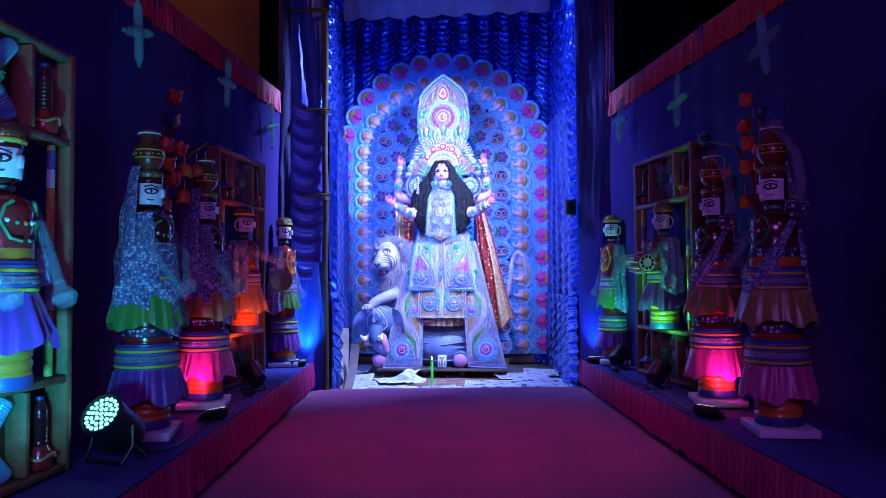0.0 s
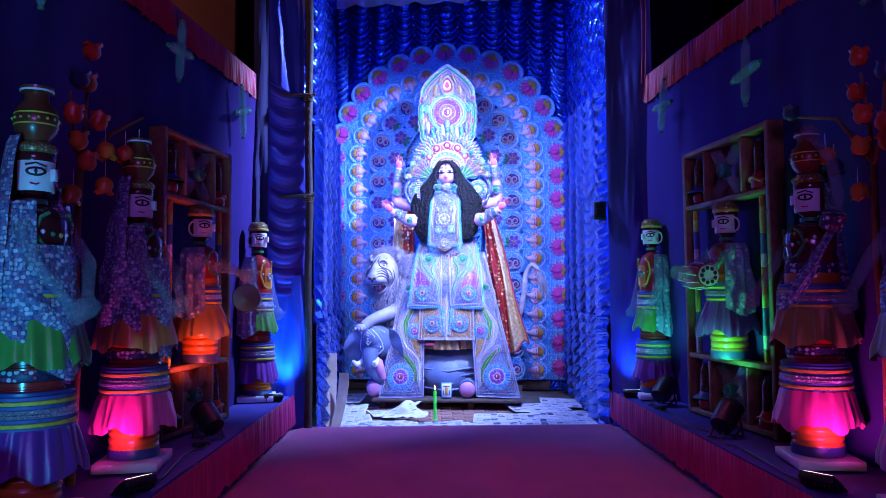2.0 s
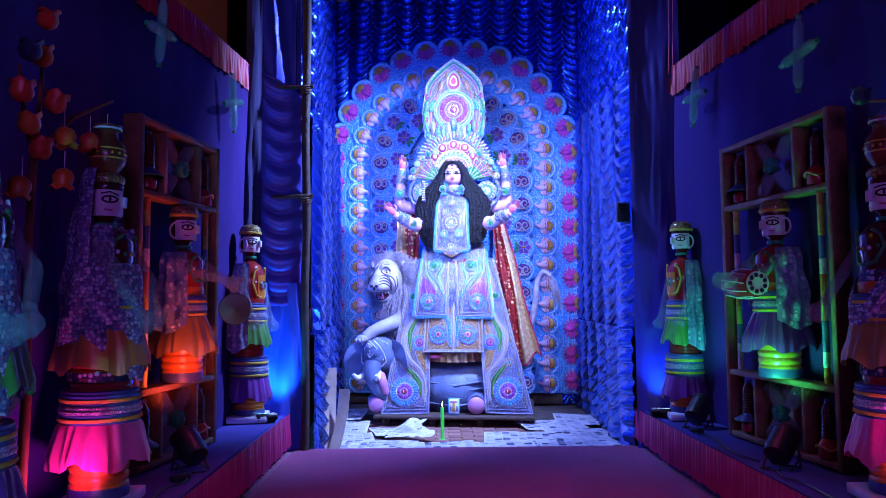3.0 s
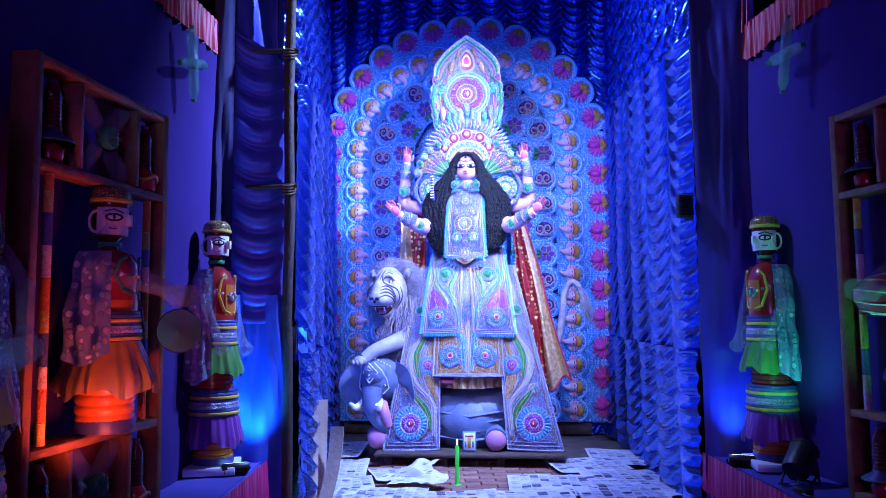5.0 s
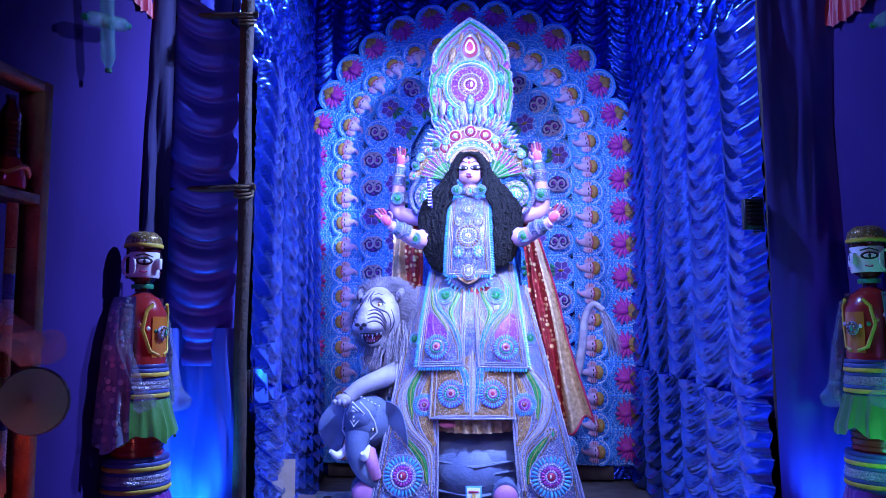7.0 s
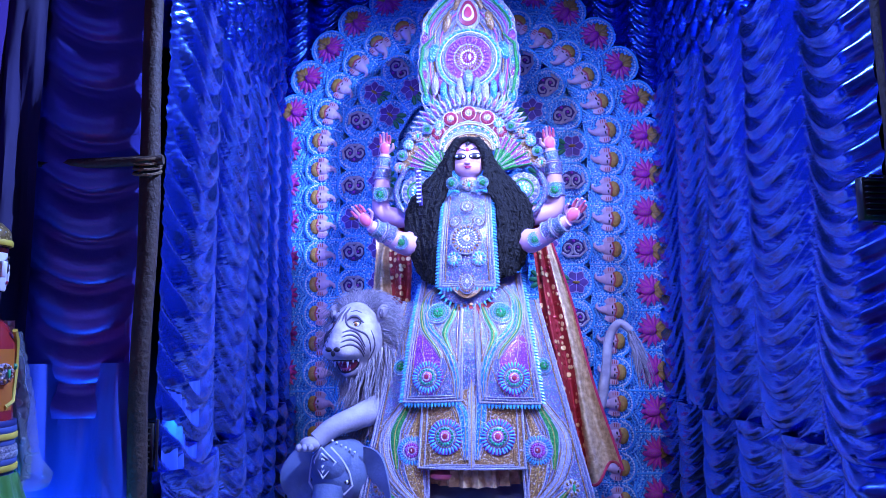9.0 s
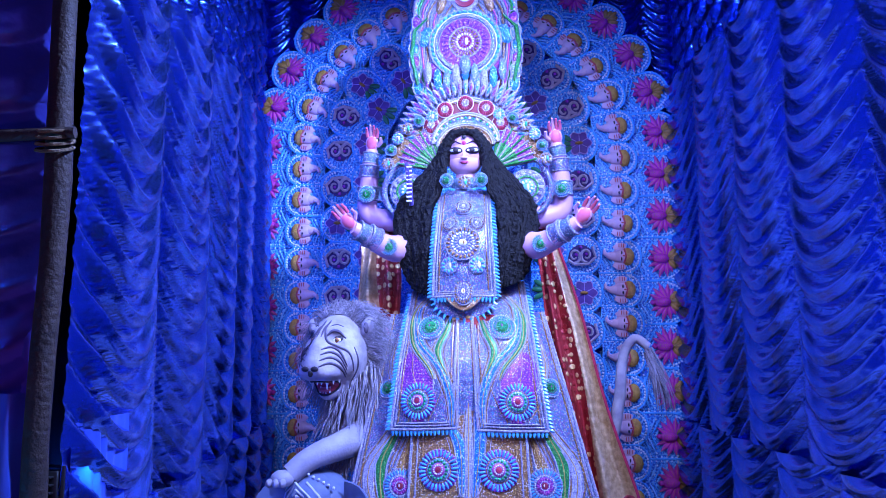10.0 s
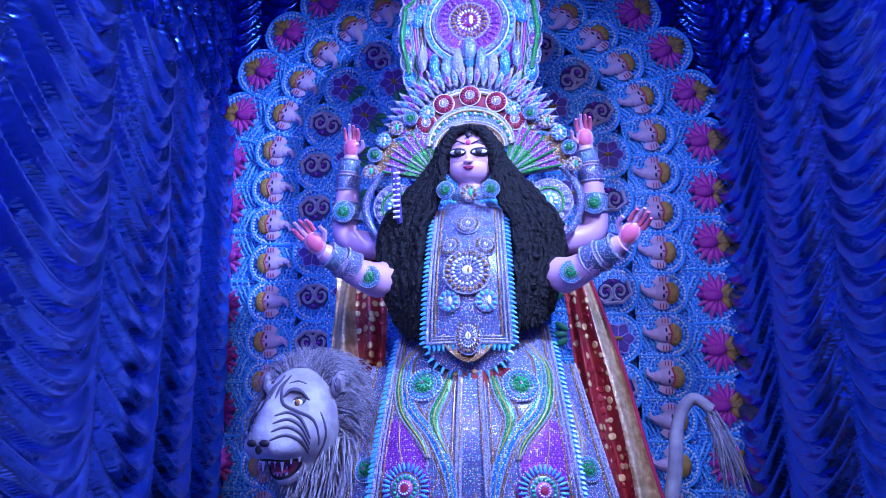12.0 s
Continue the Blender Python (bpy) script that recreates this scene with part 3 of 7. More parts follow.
panel = empty("arched_panel", "arched sky-blue panel covered with scalloped lotus plaques behind the idol", "decor panel", IDOL @ pose(0, 1.19, 0))
g = Geo()
o = [(PX - 1.5, 0.0)] + [(PX + 1.52 * math.cos(a), PZ + 1.52 * math.sin(a)) for a in [math.pi - math.pi * k / 36 for k in range(37)]] + [(PX + 1.5, 0.0)]
g.plate(o, NETBLUE, 0.04, Matrix.Translation((0, 0.03, 0)))
g.part("backboard", panel)
for sx in (-1, 1):
    g = Geo().box((PX + sx * 1.1, 0.10, -0.06), (0.5, 0.2, 0.13), mat("foot_wood", (0.10, 0.07, 0.05), (0.06, 0.04, 0.03), 14, 0.8))
    g.part("foot_block", panel)


def plaque_row(offset, count, w, h, insets, y, beads, skip=None):
    base = plaque_mesh(w, h, "plaque", beads)
    L = arch_length(offset)
    for k in range(count):
        x, z, a = arch(offset, L * (k + 0.5) / count)
        if skip and skip(x, z):
            continue
        tilt = random.uniform(-3, 3)
        p = new("plaque", base)
        p.parent = panel
        p.matrix_local = pose(x, y + random.uniform(-0.004, 0.004), z, 0, -a + tilt, 0)
        for nm, me, at in insets(k):
            q = new(nm, me)
            q.parent = p
            q.matrix_local = at


LOT = lotus_petals()
BIG = Matrix.Diagonal((1.18, 1.15, 1.18, 1))
REL, SCR, FLO = [("relief", relief_mesh(), BIG)], [("scroll", scroll_mesh(), BIG)], [("flower", flower_mesh(), BIG)]
plaque_row(0.0, 33, 0.315, 0.36, lambda k: LOT, 0.0, 17)
plaque_row(-0.29, 39, 0.245, 0.30, lambda k: REL, -0.035, 16)
plaque_row(-0.57, 31, 0.280, 0.29, lambda k: SCR if k % 4 else FLO, -0.07, 16)
plaque_row(-0.80, 28, 0.275, 0.27, lambda k: FLO, -0.10, 9)

# ---- the idol ----
SKIN = mat("painted_clay_skin", (0.66, 0.37, 0.52), (0.60, 0.33, 0.50), 5, 0.38, bump=0.03, bscale=30)
PALM = mat("palm_red", (0.72, 0.16, 0.22), (0.60, 0.10, 0.18), 18, 0.45)
HAIR = mat("black_hair", (0.006, 0.0055, 0.006), (0.003, 0.003, 0.004), 40, 0.7, spec=0.25, bump=0.9, bscale=55)
SILVER = mat("silver_zari", (0.62, 0.60, 0.70), (0.16, 0.14, 0.26), 150, 0.3, 0.3, bump=0.6, bscale=160)
ROBE = sequin("beaded_robe", (0.16, 0.15, 0.35), [(0.74, 0.76, 0.86), (0.06, 0.34, 0.66), (0.40, 0.12, 0.46), (0.56, 0.40, 0.22), (0.76, 0.78, 0.86), (0.10, 0.42, 0.62), (0.10, 0.34, 0.20)], 170, 0.50, 0.30, 0.25)
CUFF = sequin("cuff_beads", (0.16, 0.20, 0.34), [(0.78, 0.82, 0.90), (0.10, 0.46, 0.62), (0.55, 0.62, 0.70), (0.08, 0.36, 0.30)], 150, 0.46, 0.32, 0.15)
ROBE_TEAL = sequin("teal_beads", (0.02, 0.18, 0.55), [(0.12, 0.62, 0.95), (0.03, 0.28, 0.70), (0.65, 0.88, 0.98)], 130, 0.48, 0.32, 0.15)
ROBE_GREEN = sequin("green_beads", (0.02, 0.22, 0.05), [(0.05, 0.50, 0.10), (0.18, 0.62, 0.14), (0.02, 0.26, 0.06)], 140, 0.48, 0.32, 0.15)
ROBE_PURPLE = sequin("purple_beads", (0.22, 0.03, 0.32), [(0.62, 0.14, 0.60), (0.75, 0.62, 0.85), (0.34, 0.06, 0.45), (0.55, 0.08, 0.40)], 130, 0.48, 0.32, 0.15)
ROBE_GOLD = sequin("gold_beads", (0.30, 0.15, 0.06), [(0.72, 0.44, 0.12), (0.50, 0.24, 0.08), (0.80, 0.66, 0.55)], 130, 0.48, 0.32, 0.15)
TURQ = mat("turquoise_bead", (0.10, 0.48, 0.85), (0.06, 0.34, 0.72), 30, 0.3, island=0.25)
GREEN_STONE = mat("green_stone", (0.05, 0.48, 0.20), (0.03, 0.34, 0.12), 30, 0.2, island=0.3)
RED_STONE = mat("red_stone", (0.42, 0.03, 0.07), (0.30, 0.02, 0.05), 30, 0.3, island=0.25)
PINK_STONE = mat("pink_stone", (0.65, 0.12, 0.45), (0.45, 0.08, 0.35), 30, 0.25, island=0.25)
PEARL = mat("pearl", (0.85, 0.82, 0.88), (0.75, 0.72, 0.8), 30, 0.2, island=0.12)
BROCADE = sequin("red_gold_brocade", (0.36, 0.025, 0.03), [(0.80, 0.55, 0.24), (0.36, 0.025, 0.03), (0.72, 0.48, 0.2), (0.36, 0.025, 0.03)], 24, 0.46, 0.35, 0.3)
GOLD_CLOTH = mat("gold_cloth", (0.70, 0.50, 0.28), (0.42, 0.26, 0.12), 30, 0.34, 0.4, bump=0.4, bscale=60)
EYE_WHITE = mat("eye_white", (0.85, 0.85, 0.88), (0.8, 0.8, 0.85), 5, 0.3)
LIP = mat("lip_red", (0.50, 0.03, 0.12), (0.4, 0.02, 0.1), 8, 0.35)


def rosette(g, M, r, rings):
    """Concentric rings of petals and beads on a disc; rings: (kind, material, r0, r1, count) from the outside in. The disc faces -y."""
    for k, (kind, mt, r0, r1, n) in enumerate(rings):
        y = -0.004 - 0.003 * k
        if kind == "disc":
            g.lathe([(r * r0, 0.0), (r * r0, 0.006), (r * r0 * 0.86, 0.010), (1e-5, 0.012)], 24, mt, M @ pose(0, y + 0.004, 0, 90, 0, 0))
        elif kind == "rim":
            g.tube([(r * r0 * math.cos(2 * math.pi * i / 24), y, r * r0 * math.sin(2 * math.pi * i / 24)) for i in range(25)], r * r1, mt, 5, M)
        else:
            for i in range(n):
                a = 2 * math.pi * (i + 0.5 * (k % 2)) / n
                c = (r0 + r1) / 2 * r
                T = M @ pose(0, y, 0, 0, math.degrees(a), 0)
                wd = math.pi * c / n * (0.66 if kind == "petal" else 0.74)
                g.ball((c, -0.007, 0), ((r1 - r0) / 2 * r, 0.0045, wd), mt, 6, T)


STAR = [("disc", ROBE, 1.0, 0, 0), ("rim", SILVER, 1.0, 0.03, 0), ("petal", TURQ, 0.64, 0.97, 28), ("rim", SILVER, 0.62, 0.03, 0), ("bead", PEARL, 0.53, 0.60, 30), ("disc", ROBE_PURPLE, 0.50, 0, 0),
        ("petal", PINK_STONE, 0.30, 0.48, 18), ("bead", PEARL, 0.22, 0.29, 16), ("disc", RED_STONE, 0.19, 0, 0), ("bead", PEARL, 0.0, 0.08, 1)]
GEM = [("disc", ROBE, 1.0, 0, 0), ("bead", PEARL, 0.90, 0.99, 34), ("bead", TURQ, 0.70, 0.86, 24), ("rim", SILVER, 0.66, 0.03, 0), ("bead", GREEN_STONE, 0.48, 0.62, 18), ("disc", ROBE_GREEN, 0.44, 0, 0), ("petal", GREEN_STONE, 0.10, 0.40, 10), ("bead", PINK_STONE, 0.0, 0.10, 1)]
BURST = [("disc", ROBE_PURPLE, 1.0, 0, 0), ("petal", TURQ, 0.62, 1.0, 28), ("rim", ROBE_GOLD, 0.60, 0.03, 0), ("disc", CUFF, 0.56, 0, 0), ("bead", GREEN_STONE, 0.36, 0.50, 16), ("disc", PINK_STONE, 0.32, 0, 0), ("bead", PEARL, 0.17, 0.26, 14), ("disc", RED_STONE, 0.15, 0, 0)]
SUN = [("disc", ROBE, 1.0, 0, 0), ("rim", SILVER, 1.0, 0.05, 0), ("petal", ROBE_GOLD, 0.70, 0.96, 22), ("bead", PEARL, 0.52, 0.68, 22), ("petal", SILVER, 0.26, 0.52, 16), ("disc", PEARL, 0.22, 0, 0), ("bead", FACE_GOLD, 0.0, 0.12, 1)]
RUBY = [("disc", RED_STONE, 1.0, 0, 0), ("rim", PEARL, 1.0, 0.05, 0), ("petal", RED_STONE, 0.50, 0.96, 18), ("bead", PEARL, 0.34, 0.50, 14), ("disc", SILVER, 0.32, 0, 0), ("bead", PEARL, 0.0, 0.2, 1)]
SMALL = [("disc", SILVER, 1.0, 0, 0), ("petal", TURQ, 0.45, 0.95, 10), ("bead", PEARL, 0.0, 0.35, 1)]
MINI = [("disc", SILVER, 1.0, 0, 0), ("petal", ROBE_GOLD, 0.45, 0.95, 9), ("bead", GREEN_STONE, 0.0, 0.4, 1)]


def panel_fn(tl, tr, bl, br, bow=0.0, sag=0.0):
    """A hanging cloth between four corners, bowed toward the viewer."""
    tl, tr, bl, br = (Vector(p) for p in (tl, tr, bl, br))

    def at(u, v):
        p = tl.lerp(tr, u).lerp(bl.lerp(br, u), v)
        return (p.x, p.y - bow * math.sin(math.pi * v) - sag * math.sin(math.pi * u), p.z)
    return at


def cloth(g, fn, mt, edge=SILVER, fringe=None, thick=0.02, nu=14, nv=22, sides="lrb"):
    g.slab(fn, nu, nv, mt, thick)

    def up(p, d=0.006):
        return (p[0], p[1] - d, p[2])
    lines = {"l": [fn(0.0, k / nv) for k in range(nv + 1)], "r": [fn(1.0, k / nv) for k in range(nv + 1)], "b": [fn(k / nu, 1.0) for k in range(nu + 1)]}
    for s in sides:
        g.tube([up(p) for p in lines[s]], 0.008, edge, 6)
    for du in (0.055, 0.10):
        if "l" in sides:
            g.tube([up(fn(du, k / nv * (1 - du * 0.4))) for k in range(nv + 1)], 0.0045, edge if du < 0.06 else ROBE_GOLD, 5)
        if "r" in sides:
            g.tube([up(fn(1 - du, k / nv * (1 - du * 0.4))) for k in range(nv + 1)], 0.0045, edge if du < 0.06 else ROBE_GOLD, 5)
        if "b" in sides:
            g.tube([up(fn(du + (1 - 2 * du) * k / nu, 1 - du * 0.4)) for k in range(nu + 1)], 0.0045, edge, 5)
    if fringe:
        for s, out in (("l", (-1, 0)), ("r", (1, 0)), ("b", (0, -1))):
            if s not in fringe:
                continue
            pts = [Vector(p) for p in lines[s]]
            run = sum((pts[i + 1] - pts[i]).length for i in range(len(pts) - 1))
            n = int(run / 0.021)
            for i in range(n):
                q = (i + 0.5) / n * (len(pts) - 1)
                k = int(q)
                p = pts[k].lerp(pts[min(k + 1, len(pts) - 1)], q - k)
                tip = p + Vector((out[0] * 0.032, -0.006, out[1] * 0.032 - (0.012 if out[0] else 0)))
                g.tube([p, p.lerp(tip, 0.45), tip], [0.004, 0.0095, 0.003], TURQ, 5)


def on(g, fn, u, v, r, rings, ry=1.0):
    p, q, s = Vector(fn(u, v)), Vector(fn(min(u + 0.02, 1), v)), Vector(fn(u, min(v + 0.02, 1)))
    n = (q - p).cross(p - s)
    if n.y > 0:
        n = -n
    n = n.normalized()
    x = (q - p).normalized()
    M = Matrix((( x.x, -n.x, 0, p.x), (x.y, -n.y, 0, p.y), (x.z, -n.z, 0, p.z), (0, 0, 0, 1)))
    z = Vector(x).cross(-n)
    M[0][2], M[1][2], M[2][2] = z.x, z.y, z.z
    rosette(g, M @ Matrix.Diagonal((1, 1, ry, 1)), r, rings)


def strip(g, fn, pts, width, mt, lift=0.008, edge=SILVER):
    """A curved band laid on a cloth: points in the cloth's u, v with width as a share of u at each."""
    n = 26

    def cr(t):
        t *= len(pts) - 1
        k = min(int(t), len(pts) - 2)
        f = t - k
        p0, p1, p2, p3 = pts[max(k - 1, 0)], pts[k], pts[k + 1], pts[min(k + 2, len(pts) - 1)]
        return [0.5 * (2 * b + (c - a) * f + (2 * a - 5 * b + 4 * c - d) * f * f + (3 * b - a - 3 * c + d) * f ** 3) for a, b, c, d in zip(p0, p1, p2, p3)]

    def at(u, v):
        q = cr(v)
        w = width * (0.25 + 0.75 * math.sin(math.pi * min(max(v, 0.03), 0.97)))
        p = fn(min(max(q[0] + w * (u - 0.5), 0), 1), min(max(q[1], 0), 1))
        return (p[0], p[1] - lift - 0.006 * math.sin(math.pi * u), p[2])
    g.sheet(at, 4, n, mt)
    for e, mt2, r in ((0, edge, 0.0042), (1, edge, 0.0042), (0.5, FACE_GOLD, 0.0026), (-0.25, ROBE_GOLD, 0.0035), (1.25, ROBE_GOLD, 0.0035), (-0.45, edge, 0.0022), (1.45, edge, 0.0022)):
        g.tube([at(e, k / n) for k in range(n + 1)], r, mt2, 5)


def limb(g, pts, rad, mt, n=12):
    fine, rr = [], []
    for k in range(len(pts) - 1):
        for q in range(6):
            f = q / 6
            p0, p1, p2, p3 = (Vector(pts[max(k - 1, 0)]), Vector(pts[k]), Vector(pts[k + 1]), Vector(pts[min(k + 2, len(pts) - 1)]))
            fine.append(0.5 * (2 * p1 + (p2 - p0) * f + (2 * p0 - 5 * p1 + 4 * p2 - p3) * f * f + (3 * p1 - p0 - 3 * p2 + p3) * f ** 3))
            rr.append(rad[k] + (rad[k + 1] - rad[k]) * f)
    fine.append(Vector(pts[-1]))
    rr.append(rad[-1])
    g.tube(fine, rr, mt, n)
    return fine, rr


def palm(g, at, s, up):
    """An open raised palm with curled fingers; s is the side it stands on, up the lean of the fingers."""
    M = Matrix.Translation(at) @ pose(0, 0, 0, 12, s * up, 0)
    g.ball((0, 0, 0.045), (0.042, 0.020, 0.055), SKIN, 12, M)
    g.ball((0, -0.010, 0.045), (0.034, 0.014, 0.045), PALM, 10, M)
    for k in range(4):
        x = (k - 1.5) * 0.020
        L = (0.055, 0.075, 0.07, 0.055)[k]
        g.tube([(x, 0, 0.085), (x * 1.15, -0.010, 0.085 + L * 0.6), (x * 1.1, -0.034, 0.085 + L)], [0.011, 0.010, 0.007], PALM if k != 1 else SKIN, 7, M)
    g.tube([(s * 0.035, 0, 0.03), (s * 0.062, -0.014, 0.055), (s * 0.060, -0.032, 0.085)], [0.013, 0.012, 0.008], SKIN, 7, M)


def bangle(g, a, b, r, mt, n=14):
    a, b = Vector(a), Vector(b)
    M = Matrix.Translation(a) @ (b - a).to_track_quat("Z", "Y").to_matrix().to_4x4()
    L = (b - a).length
    g.lathe([(r, 0), (r * 1.10, L * 0.15), (r * 1.06, L * 0.5), (r * 1.10, L * 0.85), (r, L)], n, mt, M)
    for z in (0.05, 0.95):
        g.tube([(r * 1.10 * math.cos(2 * math.pi * i / 14), r * 1.10 * math.sin(2 * math.pi * i / 14), L * z) for i in range(15)], 0.005, SILVER, 5, M)


def build_idol():
    g = Geo()
    C = 0.035
    # inner body, legs and throne mass under the robes
    g.ball((C, 0.12, 2.02), (0.24, 0.16, 0.36), ROBE_PURPLE, 16)
    g.ball((C, 0.10, 1.45), (0.36, 0.24, 0.42), BROCADE, 16)
    g.lathe([(0.25, 0.62), (0.31, 0.9), (0.36, 1.3), (0.30, 1.6)], 20, BROCADE, Matrix.Translation((C + 0.02, 0.05, 0)))
    # gold petticoat
    g.lathe([(0.30, 0.52), (0.27, 0.68), (0.24, 0.95)], 90, GOLD_CLOTH, Matrix.Translation((C + 0.03, -0.16, 0)), 0.07, 22)
    # long side panels
    for s, tl, tr, bl, br in ((-1, (-0.40, -0.02, 1.62), (-0.20, -0.10, 1.62), (-0.68, -0.52, 0.0), (-0.19, -0.52, 0.01)),
                              (1, (0.28, -0.10, 1.62), (0.47, -0.02, 1.62), (0.40, -0.52, 0.02), (0.87, -0.52, 0.01))):
        fn = panel_fn(tl, tr, bl, br, 0.05, 0.03)
        cloth(g, fn, ROBE)

        def m(u, s=s):
            return u if s < 0 else 1 - u
        strip(g, fn, [(m(0.45), 0.02), (m(0.30), 0.18), (m(0.62), 0.34), (m(0.22), 0.50), (m(0.42), 0.64), (m(0.86), 0.76), (m(0.90), 0.93)], 0.15, SILVER)
        strip(g, fn, [(m(0.80), 0.30), (m(0.52), 0.42), (m(0.40), 0.50), (m(0.50), 0.62)], 0.20, ROBE_GREEN)
        strip(g, fn, [(m(0.30), 0.68), (m(0.52), 0.73), (m(0.74), 0.80), (m(0.84), 0.90)], 0.17, ROBE_GREEN)
        strip(g, fn, [(m(0.85), 0.40), (m(0.70), 0.54), (m(0.80), 0.66), (m(0.95), 0.74)], 0.26, ROBE_GOLD, 0.005)
        on(g, fn, m(0.72), 0.56, 0.088, STAR)
        on(g, fn, m(0.30), 0.685, 0.050, MINI)
        on(g, fn, m(0.45), 0.865, 0.150, STAR)
        on(g, fn, m(0.33), 0.26, 0.055, GEM)
    # lower front panel
    fn = panel_fn((-0.23, -0.33, 1.14), (0.35, -0.33, 1.14), (-0.25, -0.45, 0.63), (0.37, -0.45, 0.63), 0.0, 0.03)
    cloth(g, fn, ROBE_GOLD)
    for u in (0.25, 0.75):
        on(g, fn, u, 0.66, 0.105, BURST)
        strip(g, fn, [(u - 0.18, 0.05), (0.5 + (u - 0.5) * 0.4, 0.35), (0.5 + (u - 0.5) * 0.2, 0.9)], 0.10, ROBE_TEAL)
    strip(g, fn, [(0.5, 0.0), (0.5, 0.5), (0.5, 1.0)], 0.06, SILVER)
    # apron of two flaps with a gap between them
    for s, tl, tr, bl, br in ((-1, (-0.27, 0.02, 1.80), (0.01, -0.06, 1.80), (-0.35, -0.36, 1.0), (0.00, -0.40, 1.01)), (1, (0.06, -0.06, 1.80), (0.36, 0.02, 1.80), (0.11, -0.40, 1.0), (0.47, -0.36, 0.99))):
        fn = panel_fn(tl, tr, bl, br, 0.09, 0.03)
        cloth(g, fn, ROBE, fringe="lb" if s < 0 else "rb")

        def m(u, s=s):
            return u if s < 0 else 1 - u
        strip(g, fn, [(m(0.62), 0.06), (m(0.22), 0.20), (m(0.30), 0.42), (m(0.70), 0.60), (m(0.90), 0.80), (m(0.92), 0.98)], 0.16, ROBE_TEAL)
        strip(g, fn, [(m(0.36), 0.10), (m(0.12), 0.24), (m(0.20), 0.44), (m(0.52), 0.60), (m(0.62), 0.68)], 0.10, ROBE_GREEN, 0.011)
        strip(g, fn, [(m(0.90), 0.20), (m(0.78), 0.36), (m(0.66), 0.50), (m(0.84), 0.66)], 0.14, ROBE_GREEN)
        strip(g, fn, [(m(0.22), 0.50), (m(0.26), 0.62), (m(0.34), 0.74), (m(0.42), 0.95)], 0.62, ROBE_PURPLE, 0.003)
        on(g, fn, m(0.50), 0.34, 0.078, GEM)
        on(g, fn, m(0.40), 0.82, 0.098, BURST)
        on(g, fn, m(0.62), 0.12, 0.035, MINI)
    fn = panel_fn((0.0, -0.17, 1.70), (0.07, -0.17, 1.70), (-0.02, -0.37, 1.0), (0.12, -0.37, 1.0), 0.08)
    cloth(g, fn, ROBE, sides="lr")
    # breast panel
    fn = panel_fn((C - 0.142, -0.09, 2.30), (C + 0.142, -0.09, 2.30), (C - 0.172, -0.25, 1.70), (C + 0.172, -0.25, 1.70), 0.07, 0.045)
    cloth(g, fn, ROBE, fringe="lrb")
    on(g, fn, 0.5, 0.52, 0.098, SUN)
    for u, v, r, R in ((0.27, 0.33, 0.046, SUN), (0.73, 0.33, 0.046, SUN), (0.27, 0.72, 0.048, SMALL), (0.73, 0.72, 0.048, SMALL), (0.5, 0.16, 0.05, SUN)):
        on(g, fn, u, v, r, R)
    M = Matrix.Translation((C, -0.285, 1.72)) @ pose(0, 0, 0, -12, 0, 0)
    g.plate([(0.115 * math.sin(a) * (1 - 0.35 * abs(math.cos(a))), 0.10 * math.cos(a)) for a in [2 * math.pi * k / 20 for k in range(20)]], ROBE_GOLD, 0.02, M, 0.1)
    rosette(g, M @ Matrix.Diagonal((0.7, 1, 1, 1)) @ pose(0, -0.008, 0), 0.075, SUN)
    # curved bottom of the breast panel
    o = [(0.165 * math.cos(a), 0.11 * math.sin(a)) for a in [math.pi + math.pi * k / 14 for k in range(15)]]
    M = Matrix.Translation((C, -0.25, 1.69))
    g.plate(o, ROBE, 0.02, M)
    for x, z in o:
        g.tube([(x, -0.005, z), (x * 1.13, -0.01, z * 1.25 - 0.005)], [0.009, 0.003], TURQ, 5, M)
    # neck, head
    g.lathe([(0.10, 2.26), (0.062, 2.36), (0.056, 2.48)], 16, SKIN, Matrix.Translation((C, 0.0, 0)))
    g.ball((C, 0.0, 2.30), (0.15, 0.10, 0.075), ROBE, 14)
    face = len(g.v)
    g.ball((C, 0.0, 2.60), (0.108, 0.115, 0.150), SKIN, 28)
    g.ball((C, -0.028, 2.535), (0.094, 0.082, 0.088), SKIN, 24)
    g.ball((C, -0.106, 2.575), (0.014, 0.017, 0.042), SKIN, 12, rot=(-14, 0, 0))
    g.ball((C, -0.118, 2.550), (0.023, 0.014, 0.013), SKIN, 10)
    for s in (-1, 1):
        g.ball((C + s * 0.047, -0.096, 2.605), (0.046, 0.020, 0.027), INK, 14, rot=(0, -s * 9, s * 20))
        g.ball((C + s * 0.047, -0.101, 2.604), (0.038, 0.0196, 0.0165), EYE_WHITE, 14, rot=(0, -s * 7, s * 20))
        g.ball((C + s * 0.044, -0.1195, 2.603), (0.0175, 0.006, 0.0175), INK, 12)
        g.tube([(C + s * 0.014, -0.110, 2.648), (C + s * 0.048, -0.103, 2.670), (C + s * 0.090, -0.072, 2.644)], [0.003, 0.0048, 0.002], INK, 6)
    g.ball((C, -0.106, 2.522), (0.026, 0.012, 0.006), LIP, 10)
    g.ball((C, -0.106, 2.513), (0.019, 0.012, 0.006), LIP, 10)
    g.ball((C, -0.110, 2.655), (0.012, 0.004, 0.016), LIP, 8)
    g.ball((C, -0.104, 2.700), (0.013, 0.004, 0.015), INK, 8)
    g.ball((C, 0.045, 2.645), (0.132, 0.125, 0.150), HAIR, 20)
